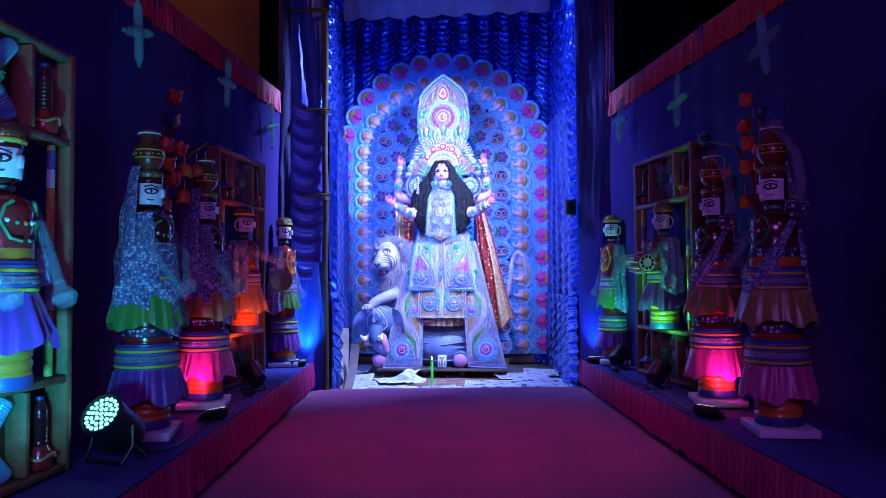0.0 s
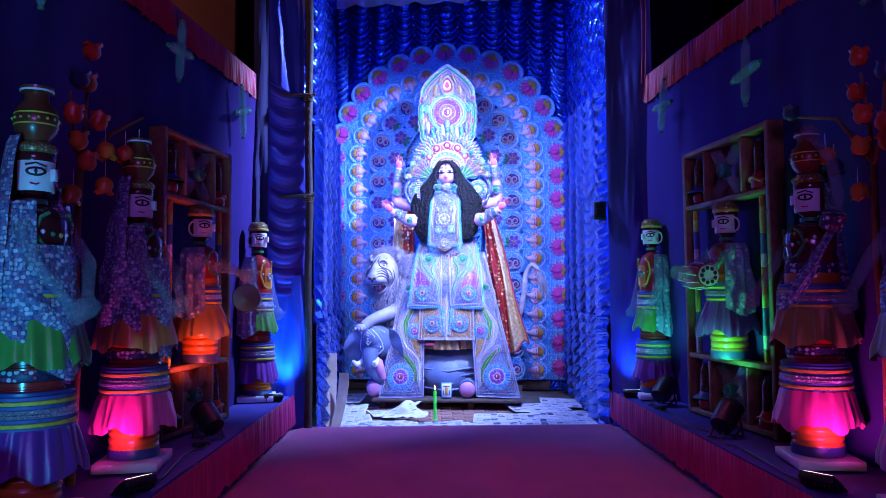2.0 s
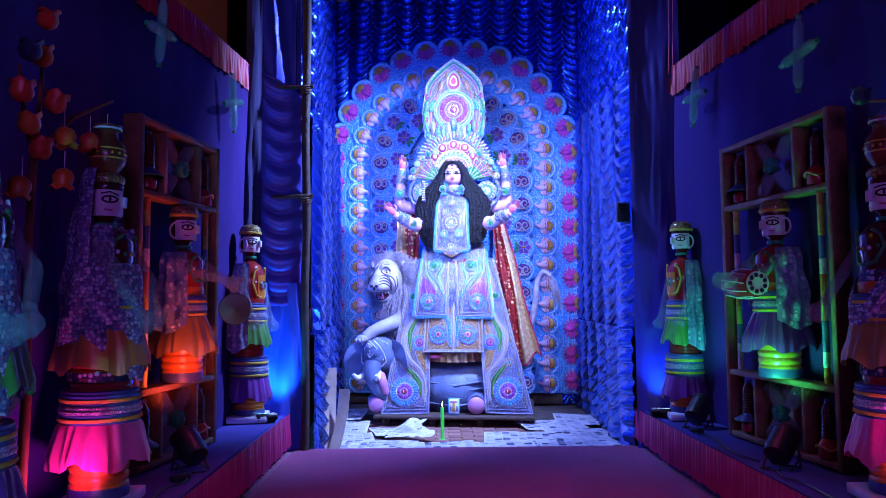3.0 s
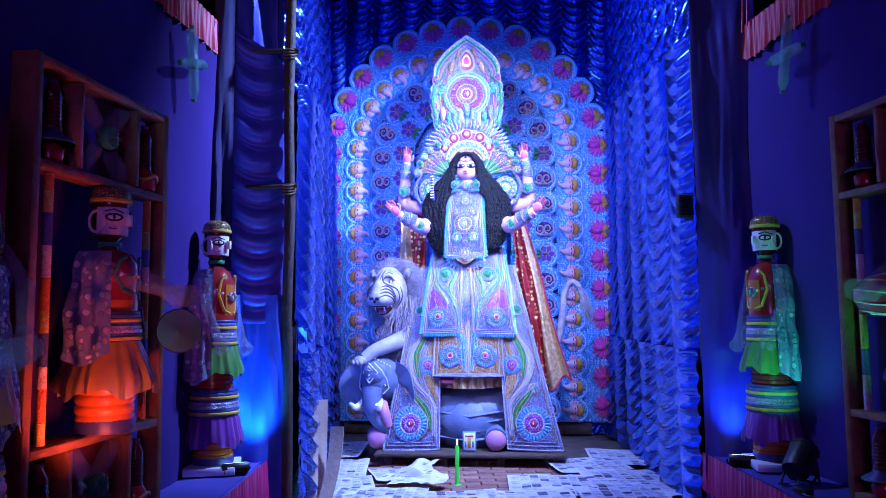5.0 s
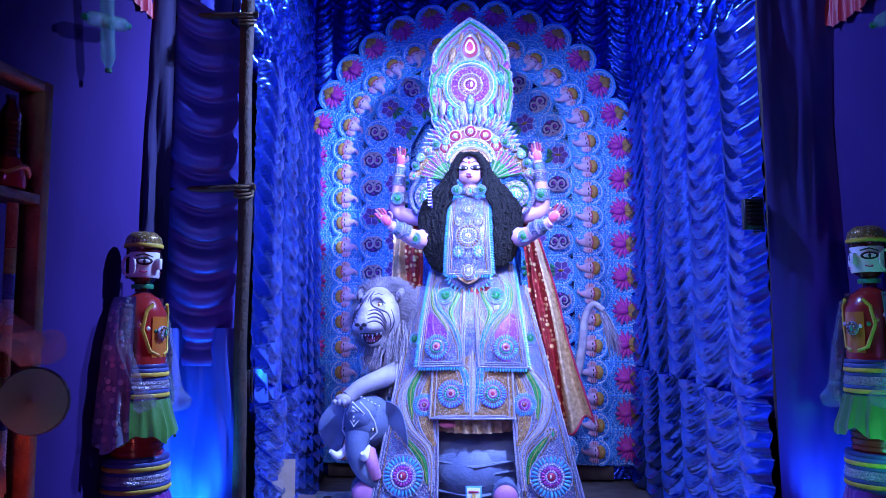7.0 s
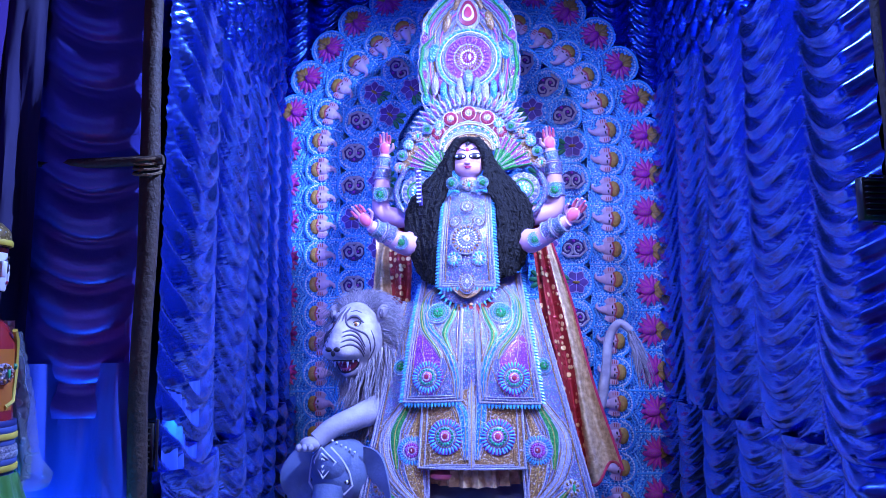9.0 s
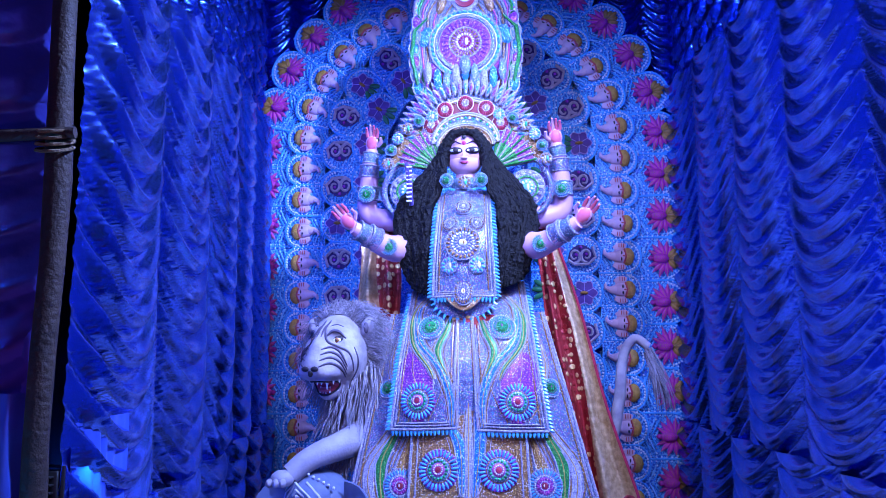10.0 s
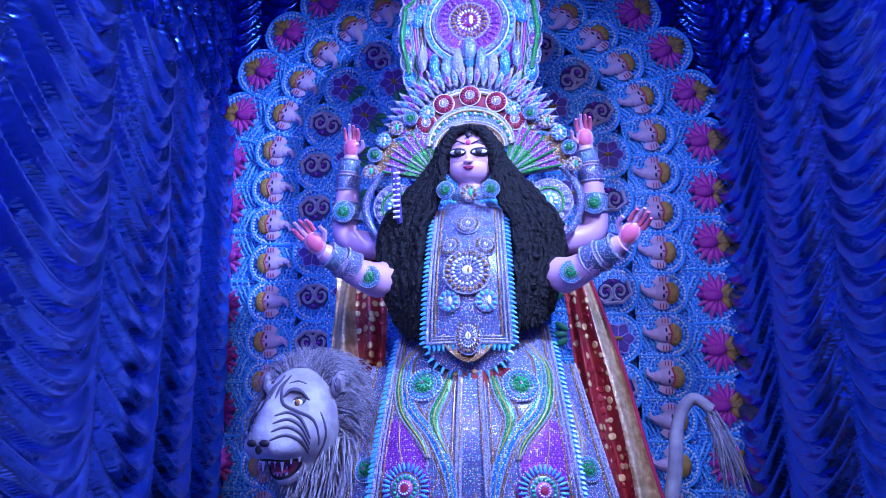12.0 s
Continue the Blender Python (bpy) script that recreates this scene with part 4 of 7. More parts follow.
    for s in (-1, 1):
        g.tube([(C, -0.090, 2.752), (C + s * 0.060, -0.092, 2.730), (C + s * 0.102, -0.065, 2.65), (C + s * 0.122, -0.045, 2.52)], [0.018, 0.026, 0.032, 0.040], HAIR, 9)
    g.v[face:] = [(C + (x - C) * 1.05, y, 2.434 + (z - 2.45) * 0.85) for x, y, z in g.v[face:]]
    # choker and ear ornaments
    g.lathe([(0.072, 2.345), (0.086, 2.36), (0.084, 2.40), (0.068, 2.415)], 20, CUFF, Matrix.Translation((C, 0, 0)))
    rosette(g, Matrix.Translation((C, -0.100, 2.375)), 0.040, MINI)
    for s in (-1, 1):
        rosette(g, Matrix.Translation((C + s * 0.096, -0.165, 2.372)) @ pose(0, 0, 0, 0, 0, s * 15), 0.041, GEM)
        for k in range(5):
            g.ball((C + s * (0.06 + 0.014 * k), -0.165, 2.325 - 0.004 * abs(k - 2)), 0.009, TURQ, 6)
    # hair: a cap and long wavy masses made of many locks
    for s in (-1, 1):
        for k in range(64):
            f = (k % 32) / 31
            deep = k // 32
            q = random.random()
            zb = 1.715 + 0.035 * (s > 0) + 0.03 * q + 0.05 * f * f
            pts, rad = [], []
            for j in range(23):
                t = j / 22
                z = 2.70 - 0.05 * f + (zb - 2.70 + 0.05 * f) * t
                h = min(1.0, max(0.0, (2.64 - z) / 0.46))
                h = h * h * (3 - 2 * h)
                inner = 0.050 + 0.072 * min(1, (2.71 - z) / 0.10) + 0.082 * min(1.0, max(0.0, (2.42 - z) / 0.22)) ** 1.3
                outer = 0.070 + 0.065 * min(1, (2.71 - z) / 0.10) + 0.268 * h - 0.09 * max(0.0, (2.05 - z) / 0.26)
                x = inner + (outer - inner) * f
                y = -0.06 - 0.17 * min(1.0, (2.70 - z) / 0.75) * (1 - 0.35 * f) + 0.05 * f + 0.045 * deep + 0.02 * q
                pts.append((C + s * (x + 0.010 * math.sin(j * 1.9 + k * 1.7)), y + 0.011 * math.cos(j * 2.1 + k), z))
                rad.append((0.013 + 0.007 * q) * (1 + 0.30 * math.sin(j * 2.4 + k * 2.2)) * (0.5 if j == 22 else 1))
            g.tube(pts, rad, HAIR, 6)
    # crown: tiara arcs
    D = 0.10
    for rx, rz, mt, y, zc in ((0.36, 0.35, ROBE, 0.03, 2.70), (0.275, 0.262, RED_STONE, 0.0, 2.69), (0.205, 0.185, CUFF, -0.03, 2.66), (0.172, 0.130, ROBE_GOLD, -0.045, 2.64)):
        o = [(C + rx * math.cos(a), zc + rz * math.sin(a)) for a in [math.pi * k / 28 for k in range(29)]]
        g.plate(o, mt, 0.03, Matrix.Translation((0, D + y, 0)))
        for q, m2, rr in ((1.0, SILVER, 0.008), (0.955, TURQ if rx > 0.3 else PEARL, 0.0045), (0.915, ROBE_GOLD, 0.0035)):
            g.tube([(C + (x - C) * q, D + y - 0.006, zc + (z - zc) * q) for x, z in o], rr, m2, 6)
    for row, (rr, ln, n) in enumerate(((0.375, 0.058, 31), (0.335, 0.048, 29))):
        for k in range(n):
            a = radians(2 + 176 * k / (n - 1))
            M = Matrix.Translation((C + rr * math.cos(a), D + 0.012 - 0.014 * row, 2.70 + rr * 0.96 * math.sin(a))) @ pose(0, 0, 0, 0, -math.degrees(a), 0)
            g.lathe([(1e-5, -ln), (0.011, -ln * 0.6), (0.017, 0.0), (0.012, ln * 0.6), (1e-5, ln * 1.15)], 8, SILVER, M @ Matrix.Diagonal((1, 0.6, 1, 1)) @ pose(0, 0, 0, 0, 90, 0))
            g.ball((0.0, -0.009, 0), (ln * 0.55, 0.005, 0.008), ROBE_TEAL if (k + row) % 2 else ROBE_PURPLE, 7, M)
    for a in (156, 123, 90, 57, 24):
        rosette(g, Matrix.Translation((C + 0.232 * math.cos(radians(a)), D - 0.014, 2.69 + 0.222 * math.sin(radians(a)))), 0.050, RUBY)
    for k in range(23):
        a = radians(8 + 164 * k / 22)
        g.ball((C + 0.188 * math.cos(a), D - 0.036, 2.655 + 0.160 * math.sin(a)), 0.008, GREEN_STONE if k % 2 else PEARL, 8)
    # crown: tower
    o = []
    for k in range(41):
        t = k / 40
        a = math.pi * (t * 2 - 1)
        z = 3.0 + 0.92 * (1 - abs(2 * t - 1)) ** 1.0
        zz = (z - 3.0) / 0.92
        w = 0.275 + 0.055 * math.sin(math.pi * min(zz * 1.15, 1)) if zz < 0.62 else 0.326 * (1 - ((zz - 0.62) / 0.38) ** 1.7)
        o.append((C + (-1 if t < 0.5 else 1) * max(w, 0.002), z))
    g.plate(o, ROBE, 0.05, Matrix.Translation((0, D + 0.06, 0)))
    for q, mt, rr in ((1.0, SILVER, 0.011), (0.955, TURQ, 0.004), (0.92, ROBE_GREEN, 0.009), (0.88, SILVER, 0.004), (0.84, PINK_STONE, 0.005), (0.80, SILVER, 0.005), (0.74, ROBE_GOLD, 0.006), (0.68, SILVER, 0.004), (0.62, PINK_STONE, 0.005), (0.55, SILVER, 0.004), (0.48, ROBE_GOLD, 0.005), (0.40, SILVER, 0.004)):
        g.tube([(C + (x - C) * q, D + 0.05, 3.0 + (z - 3.0) * (0.5 + 0.5 * q)) for x, z in o], rr, mt, 6)
    for s in (-1, 1):
        for k in range(6):
            z = 3.05 + 0.085 * k
            g.ball((C + s * (0.300 + 0.025 * math.sin(k * 0.6)), D + 0.045, z), (0.035, 0.014, 0.055), (ROBE_TEAL, CUFF, ROBE_PURPLE)[k % 3], 8, rot=(0, s * 28, 0))
            g.tube([(C + s * (0.300 + 0.025 * math.sin(k * 0.6)) + 0.034 * math.cos(q), D + 0.036, z + 0.054 * math.sin(q)) for q in [2 * math.pi * e / 12 for e in range(13)]], 0.005, SILVER, 5)
        g.tube([(C + s * 0.30, D + 0.03, 3.06), (C + s * 0.34, D + 0.03, 3.25), (C + s * 0.32, D + 0.03, 3.42), (C + s * 0.24, D + 0.03, 3.50)], [0.010, 0.014, 0.012, 0.006], ROBE_GREEN, 7)
        g.ball((C + s * 0.25, D + 0.045, 3.38), (0.045, 0.016, 0.07), ROBE_TEAL, 10, rot=(0, -s * 20, 0))
        g.ball((C + s * 0.20, D + 0.045, 3.14), (0.05, 0.016, 0.07), ROBE_PURPLE, 10, rot=(0, s * 25, 0))
        g.ball((C + s * 0.15, D + 0.045, 3.60), (0.030, 0.014, 0.075), ROBE_GOLD, 10, rot=(0, -s * 15, 0))
        g.ball((C + s * 0.08, D + 0.045, 3.74), (0.020, 0.012, 0.06), ROBE_GOLD, 8, rot=(0, -s * 18, 0))
    rosette(g, Matrix.Translation((C, D + 0.04, 3.32)), 0.225, [("disc", ROBE_TEAL, 1.0, 0, 0), ("rim", SILVER, 1.0, 0.04, 0), ("bead", TURQ, 0.90, 0.98, 40), ("rim", PEARL, 0.88, 0.02, 0), ("rim", ROBE, 0.80, 0.06, 0), ("rim", SILVER, 0.73, 0.02, 0), ("disc", ROBE_PURPLE, 0.72, 0, 0), ("petal", ROBE_PURPLE, 0.44, 0.70, 30),
                                                               ("rim", SILVER, 0.44, 0.03, 0), ("petal", ROBE_GOLD, 0.28, 0.42, 24), ("bead", PEARL, 0.18, 0.27, 20), ("petal", RED_STONE, 0.10, 0.18, 10), ("bead", PEARL, 0.0, 0.1, 1)])
    for k in range(9):
        x = (k - 4) * 0.058
        g.ball((C + x, D + 0.0, 3.10 + 0.035 * math.cos(k * 1.4 - 5.6)), (0.026, 0.014, 0.075), (SILVER, ROBE_TEAL, CUFF)[k % 3], 8)
    g.ball((C, D - 0.01, 3.165), (0.036, 0.016, 0.066), CUFF, 10)
    for r, mt, y in ((1.0, SILVER, 0.04), (0.78, RED_STONE, 0.030), (0.52, PEARL, 0.022), (0.34, RED_STONE, 0.014)):
        g.plate([(C + r * 0.082 * math.sin(a) * (1 - 0.3 * math.cos(a)), 3.66 + r * 0.12 * math.cos(a)) for a in [2 * math.pi * k / 20 for k in range(20)]], mt, 0.02, Matrix.Translation((0, D + y, 0)), 0.2)
    for k in range(len(o) - 1):
        for q in range(3):
            f = (q + 0.5) / 3
            x, z = o[k][0] + (o[k + 1][0] - o[k][0]) * f, o[k][1] + (o[k + 1][1] - o[k][1]) * f
            g.ball((C + (x - C) * 0.97, D + 0.046, 3.0 + (z - 3.0) * 0.985), 0.0065, (PEARL, TURQ, PINK_STONE)[q], 6)
    # fan ornaments and curls beside the ears
    for s in (-1, 1):
        M = Matrix.Translation((C + s * 0.15, 0.10, 2.50))
        o = [(0.0, 0.0)] + [(s * 0.33 * math.cos(a), 0.33 * math.sin(a)) for a in [radians(8 + 6 * k) for k in range(13)]]
        g.plate(o, ROBE_GOLD, 0.02, M)
        for q, mt in ((0.80, ROBE_PURPLE), (0.52, ROBE_GREEN)):
            g.plate([(x * q, z * q) for x, z in o], mt, 0.01, M @ pose(0, -0.01 / q, 0))
        for k in range(9):
            a = radians(10 + 8.5 * k)
            g.tube([(s * 0.08 * math.cos(a), -0.02, 0.08 * math.sin(a)), (s * 0.28 * math.cos(a), -0.02, 0.28 * math.sin(a))], 0.006, SILVER if k % 2 else ROBE_GREEN, 5, M)
        for k in range(6):
            a = radians(8 + 14.5 * k)
            rosette(g, M @ pose(s * 0.335 * math.cos(a), -0.025, 0.335 * math.sin(a)), 0.037, (MINI, GEM, SMALL)[k % 3])
        M = Matrix.Translation((C + s * 0.36, 0.12, 2.38))
        rosette(g, M, 0.115, SUN[:1] + [("rim", SILVER, 0.95, 0.05, 0), ("petal", SILVER, 0.62, 0.9, 14), ("rim", ROBE_GREEN, 0.6, 0.07, 0), ("disc", TURQ, 0.42, 0, 0), ("bead", PEARL, 0.2, 0.38, 10), ("bead", PEARL, 0, 0.15, 1)])
        limb(g, [M @ Vector(p) for p in ((s * 0.02, -0.01, 0.20), (s * 0.10, -0.01, 0.13), (s * 0.15, -0.01, 0.0), (s * 0.10, -0.01, -0.13), (0, -0.01, -0.19))], [0.012, 0.018, 0.020, 0.016, 0.008], ROBE, 8)
    # four arms
    for s, hx in ((-1, -0.595), (1, 0.608)):
        f, r = limb(g, [(C + s * 0.20, 0.14, 2.24), (C + s * 0.42, 0.24, 2.22), (hx, 0.26, 2.27), (hx, 0.24, 2.48), (hx - s * 0.02, 0.22, 2.68)], [0.080, 0.074, 0.066, 0.058, 0.036], SKIN)
        bangle(g, (hx, 0.252, 2.35), (hx, 0.248, 2.44), 0.070, CUFF)
        rosette(g, Matrix.Translation((hx, 0.172, 2.38)), 0.055, GEM)
        bangle(g, (hx, 0.24, 2.50), (hx - s * 0.006, 0.235, 2.58), 0.056, ROBE)
        bangle(g, (hx - s * 0.008, 0.23, 2.59), (hx - s * 0.016, 0.225, 2.66), 0.046, CUFF)
        palm(g, (hx - s * 0.02, 0.21, 2.67), -s, 6)
    for s, e, h in ((-1, (-0.37, -0.13, 1.99), (-0.575, -0.30, 2.09)), (1, (0.44, -0.13, 1.99), (0.665, -0.30, 2.09))):
        limb(g, [(C + s * 0.20, 0.05, 2.25), (C + s * 0.30, 0.0, 2.10), e, h], [0.085, 0.08, 0.078, 0.036], SKIN)
        e, h = Vector(e), Vector(h)
        bangle(g, e.lerp(h, 0.42), e.lerp(h, 0.66), 0.062, ROBE)
        bangle(g, e.lerp(h, 0.68), e.lerp(h, 0.90), 0.052, CUFF)
        rosette(g, Matrix.Translation(e + Vector((s * 0.02, -0.082, 0.0))), 0.05, GEM)
        palm(g, h, -s, -38)
    # striped serpent rod
    g.tube([(-0.27, -0.13, 2.24), (-0.28, -0.15, 2.34), (-0.285, -0.15, 2.44), (-0.30, -0.14, 2.49)], [0.012, 0.017, 0.02, 0.012], VIOLET, 8)
    for k in range(9):
        g.tube([(-0.295, -0.163, 2.26 + 0.025 * k), (-0.265, -0.163, 2.262 + 0.025 * k)], 0.006, PEARL, 5)
    # red shoe tips
    g.ball((-0.43, -0.05, 1.48), (0.04, 0.04, 0.065), PALM, 10)
    g.ball((-0.42, -0.08, 1.41), (0.025, 0.03, 0.03), PALM, 8)
    g.ball((-0.12, -0.40, 0.58), (0.08, 0.06, 0.03), PALM, 10)

    # brocade cape hanging behind, gold border outside
    def cape(s, x0, x1, x2, x3, zt, zb):
        def at(u, v):
            x = (x0 + (x1 - x0) * u) * (1 - v) + (x2 + (x3 - x2) * u) * v
            fold = 0.035 * math.sin(u * 15 + v * 2) * (0.3 + v)
            return (x + 0.010 * math.sin(v * 9 + u * 5), 0.28 - 0.22 * v + fold, zt + (zb - zt) * v + 0.07 * v * math.sin(u * 9))
        return at
    fn = cape(1, 0.42, 0.55, 0.62, 0.97, 2.18, 0.52)
    g.sheet(lambda u, v: fn(u * (0.78 - 0.30 * v), v), 22, 44, BROCADE)
    g.sheet(lambda u, v: fn(0.78 - 0.30 * v + (0.22 + 0.30 * v) * u, v), 16, 44, GOLD_CLOTH)
    g.tube([fn(1, k / 30) for k in range(31)], 0.009, RED_STONE, 6)
    g.tube([fn(k / 30, 1) for k in range(31)], 0.010, RED_STONE, 6)
    fn = cape(-1, -0.66, -0.42, -0.62, -0.34, 2.18, 1.25)
    g.sheet(lambda u, v: fn(0.45 + u * 0.55, v), 14, 30, BROCADE)
    g.sheet(lambda u, v: fn(0.45 * u, v), 12, 30, GOLD_CLOTH)
    return g.thing("goddess_statue", "four-armed clay goddess idol in beaded robes and tall silver crown", "statue", IDOL)


build_idol()

# ---- lion and elephant under the idol ----
LION = mat("lion_clay", (0.44, 0.40, 0.43), (0.27, 0.24, 0.29), 13, 0.6, bump=0.25, bscale=40)
LION_GREY = mat("lion_grey", (0.36, 0.33, 0.40), (0.26, 0.24, 0.30), 9, 0.6, bump=0.2, bscale=60)
FUR = mat("grey_fur", (0.36, 0.33, 0.38), (0.24, 0.22, 0.26), 30, 0.8, bump=0.6, bscale=120, island=0.3)
MOUTH = mat("mouth_red", (0.40, 0.03, 0.08), (0.25, 0.02, 0.06), 12, 0.3)
TOOTH = mat("tooth_white", (0.8, 0.8, 0.8), (0.7, 0.7, 0.72), 8, 0.3)
GROOVE = mat("grey_groove", (0.10, 0.08, 0.12), (0.06, 0.05, 0.08), 20, 0.7)
AMBER = mat("amber_eye", (0.45, 0.18, 0.05), (0.3, 0.1, 0.03), 12, 0.2)
ELE = mat("elephant_grey", (0.15, 0.19, 0.32), (0.09, 0.12, 0.22), 6, 0.55, bump=0.2, bscale=40)
ELE_PINK = mat("elephant_pink", (0.62, 0.25, 0.42), (0.5, 0.18, 0.36), 9, 0.5)
CHALK = mat("chalk_white", (0.7, 0.7, 0.78), (0.55, 0.55, 0.62), 40, 0.7)


def tuft(g, p, d, L, r, mt=None):
    p, d = Vector(p), Vector(d).normalized()
    side = Vector((random.uniform(-1, 1), random.uniform(-1, 1), -0.6)) * 0.25
    g.tube([p, p + d * L * 0.5 + side * L * 0.25, p + d * L * 0.8 + side * L * 0.8 - Vector((0, 0, L * 0.15)), p + d * L + side * L * 1.1 - Vector((0, 0, L * 0.4))], [r, r * 0.9, r * 0.5, 0.001], mt or FUR, 5)


def build_lion():
    g = Geo()
    # the head looks forward and to the viewer's left
    H = Matrix.Translation((-0.69, -0.13, 1.345)) @ pose(0, 0, 0, 2, 0, -19)

    def bump(az, el, a0, e0, sa, se, amp):
        return amp * math.exp(-((az - a0) / sa) ** 2 - ((el - e0) / se) ** 2)

    def skull(az, el, lift=0.0):
        """Point of the head at a bearing from the front and a height angle, in degrees."""
        r = lift + bump(az, el, 0, -18, 40, 26, 0.090) + bump(az, el, 0, 10, 16, 26, 0.045) + bump(az, el, 0, -43, 30, 9, -0.045) + bump(az, el, 0, -62, 44, 14, 0.095)
        for e in (-1, 1):
            r += bump(az, el, e * 22, 37, 16, 8, 0.028) + bump(az, el, e * 31, 22, 11, 8, -0.022) + bump(az, el, e * 19, -22, 15, 12, 0.040) + bump(az, el, e * 58, -8, 20, 24, 0.024)
        a, b = radians(az), radians(el)
        d = Vector((math.sin(a) * math.cos(b), -math.cos(a) * math.cos(b), math.sin(b)))
        return (d.x * (0.172 + r), d.y * (0.178 + r), 0.05 + d.z * (0.222 + 0.55 * r))

    g.sheet(lambda u, v: skull(-180 + 360 * u, -89.5 + 179 * v), 84, 60, LION, H)

    def stroke(line, rad, mt, lift=0.001):
        """A painted crease: a smooth line over the skull, thin at both ends."""
        P, n = line, 5 * (len(line) - 1)
        pts, rr = [], []
        for k in range(n + 1):
            t = k / n * (len(P) - 1)
            i = min(int(t), len(P) - 2)
            f = t - i
            q = [0.5 * (2 * b + (c - a) * f + (2 * a - 5 * b + 4 * c - d) * f * f + (3 * b - a - 3 * c + d) * f ** 3) for a, b, c, d in zip(P[max(i - 1, 0)], P[i], P[i + 1], P[min(i + 2, len(P) - 1)])]
            pts.append(skull(q[0], q[1], lift))
            rr.append(rad * (0.3 + 0.7 * math.sin(math.pi * (k + 0.4) / (n + 0.8))))
        g.tube(pts, rr, mt, 6, H)

    for s in (-1, 1):
        for k in range(4):
            stroke([(s * 10, -12 + 6.5 * k), (s * 22, -9 + 6.5 * k), (s * 36, -16 + 6.5 * k), (s * 46, -31 + 5.5 * k)], 0.0085, GROOVE)
        stroke([(s * 7, 52), (s * 9, 32), (s * 15, 18), (s * 32, 11), (s * 50, 2), (s * 58, -22)], 0.0082, GROOVE)
        stroke([(s * 11, 25), (s * 21, 33), (s * 35, 33), (s * 48, 23)], 0.0095, GROOVE)
        stroke([(s * 4, 24), (s * 5, 40), (s * 10, 58)], 0.0065, GROOVE)
        stroke([(s * 16, 42), (s * 30, 47), (s * 46, 43)], 0.005, GROOVE)
        stroke([(s * 60, 10), (s * 66, -14), (s * 62, -40)], 0.006, GROOVE)
        eye = Vector(skull(s * 31, 22, -0.004))
        g.ball(eye, (0.042, 0.018, 0.026), INK, 12, H, rot=(0, -s * 8, s * 29))
        g.ball(eye + Vector((s * 0.002, -0.006, 0)), (0.028, 0.016, 0.0165), EYE_WHITE, 12, H, rot=(0, -s * 8, s * 29))
        g.ball(eye + Vector((s * 0.004, -0.014, 0)), (0.0145, 0.011, 0.0145), AMBER, 10, H)
        g.ball(eye + Vector((s * 0.005, -0.022, 0)), (0.006, 0.006, 0.007), INK, 8, H)
        g.ball((s * 0.175, 0.03, 0.20), (0.032, 0.045, 0.060), LION, 12, H, rot=(0, s * 20, 0))
        g.ball((s * 0.185, -0.005, 0.195), (0.015, 0.018, 0.034), GROOVE, 8, H)
        g.ball(Vector(skull(s * 6, -14, 0.0)), (0.026, 0.012, 0.015), INK, 10, H)
        for k in range(4):
            az = s * (4 + 10 * k)
            long = 0.046 if k == 1 else 0.022
            p, q = Vector(skull(az, -33, -0.008)), Vector(skull(az * 0.9, -54, -0.006))
            g.tube([p, p - Vector((0, 0, long))], [0.010 if k == 1 else 0.008, 0.002], TOOTH, 6, H)
            g.tube([q, q + Vector((0, 0, long * 0.8))], [0.009 if k == 1 else 0.007, 0.002], TOOTH, 6, H)
    g.ball(Vector(skull(0, -19, 0.0)), (0.016, 0.012, 0.020), INK, 10, H)
    ringpts = [(36 * math.sin(a), -43.5 + 11.5 * math.cos(a)) for a in [2 * math.pi * k / 28 for k in range(29)]]
    g.sheet(lambda u, v: skull(35 * v * math.sin(2 * math.pi * u), -43.5 + 11 * v * math.cos(2 * math.pi * u), 0.004), 28, 6, MOUTH, H)
    g.tube([skull(a, e, 0.002) for a, e in ringpts], 0.0065, INK, 6, H)
    g.ball(Vector(skull(0, -50, 0.0)), (0.040, 0.030, 0.013), PALM, 10, H, rot=(14, 0, 0))
    # neck, chest, body and foreleg over the elephant
    g.ball((-0.56, 0.05, 1.12), (0.20, 0.22, 0.42), FUR, 16)
    g.ball((-0.42, 0.15, 0.86), (0.24, 0.30, 0.34), LION, 16)
    g.ball((0.15, 0.35, 0.80), (0.55, 0.30, 0.34), LION, 18)
    limb(g, [(-0.46, -0.05, 1.00), (-0.60, -0.26, 0.92), (-0.76, -0.40, 0.86), (-0.86, -0.46, 0.78)], [0.10, 0.08, 0.062, 0.055], LION_GREY)
    g.ball((-0.89, -0.49, 0.765), (0.065, 0.07, 0.045), LION_GREY, 12)
    for k in range(3):
        g.ball((-0.94 + 0.035 * k, -0.55, 0.752), (0.020, 0.028, 0.024), LION_GREY, 8)
    # mane
    R = H.to_3x3()
    for k in range(4600):
        a = random.uniform(-2.5, 2.5)
        t = random.uniform(0, 1)
        p = Vector((0.165 * math.sin(a), 0.02 + 0.15 * t - 0.03 * math.cos(a), 0.06 + 0.215 * math.cos(a)))
        d = Vector((math.sin(a) * 1.0, 0.35 + 0.5 * t, math.cos(a) * 0.9 - 0.15))
        d += Vector((random.uniform(-0.45, 0.45), random.uniform(-0.45, 0.45), random.uniform(-0.35, 0.55)))
        tuft(g, H @ p, R @ d, random.uniform(0.07, 0.20), random.uniform(0.0014, 0.0032))
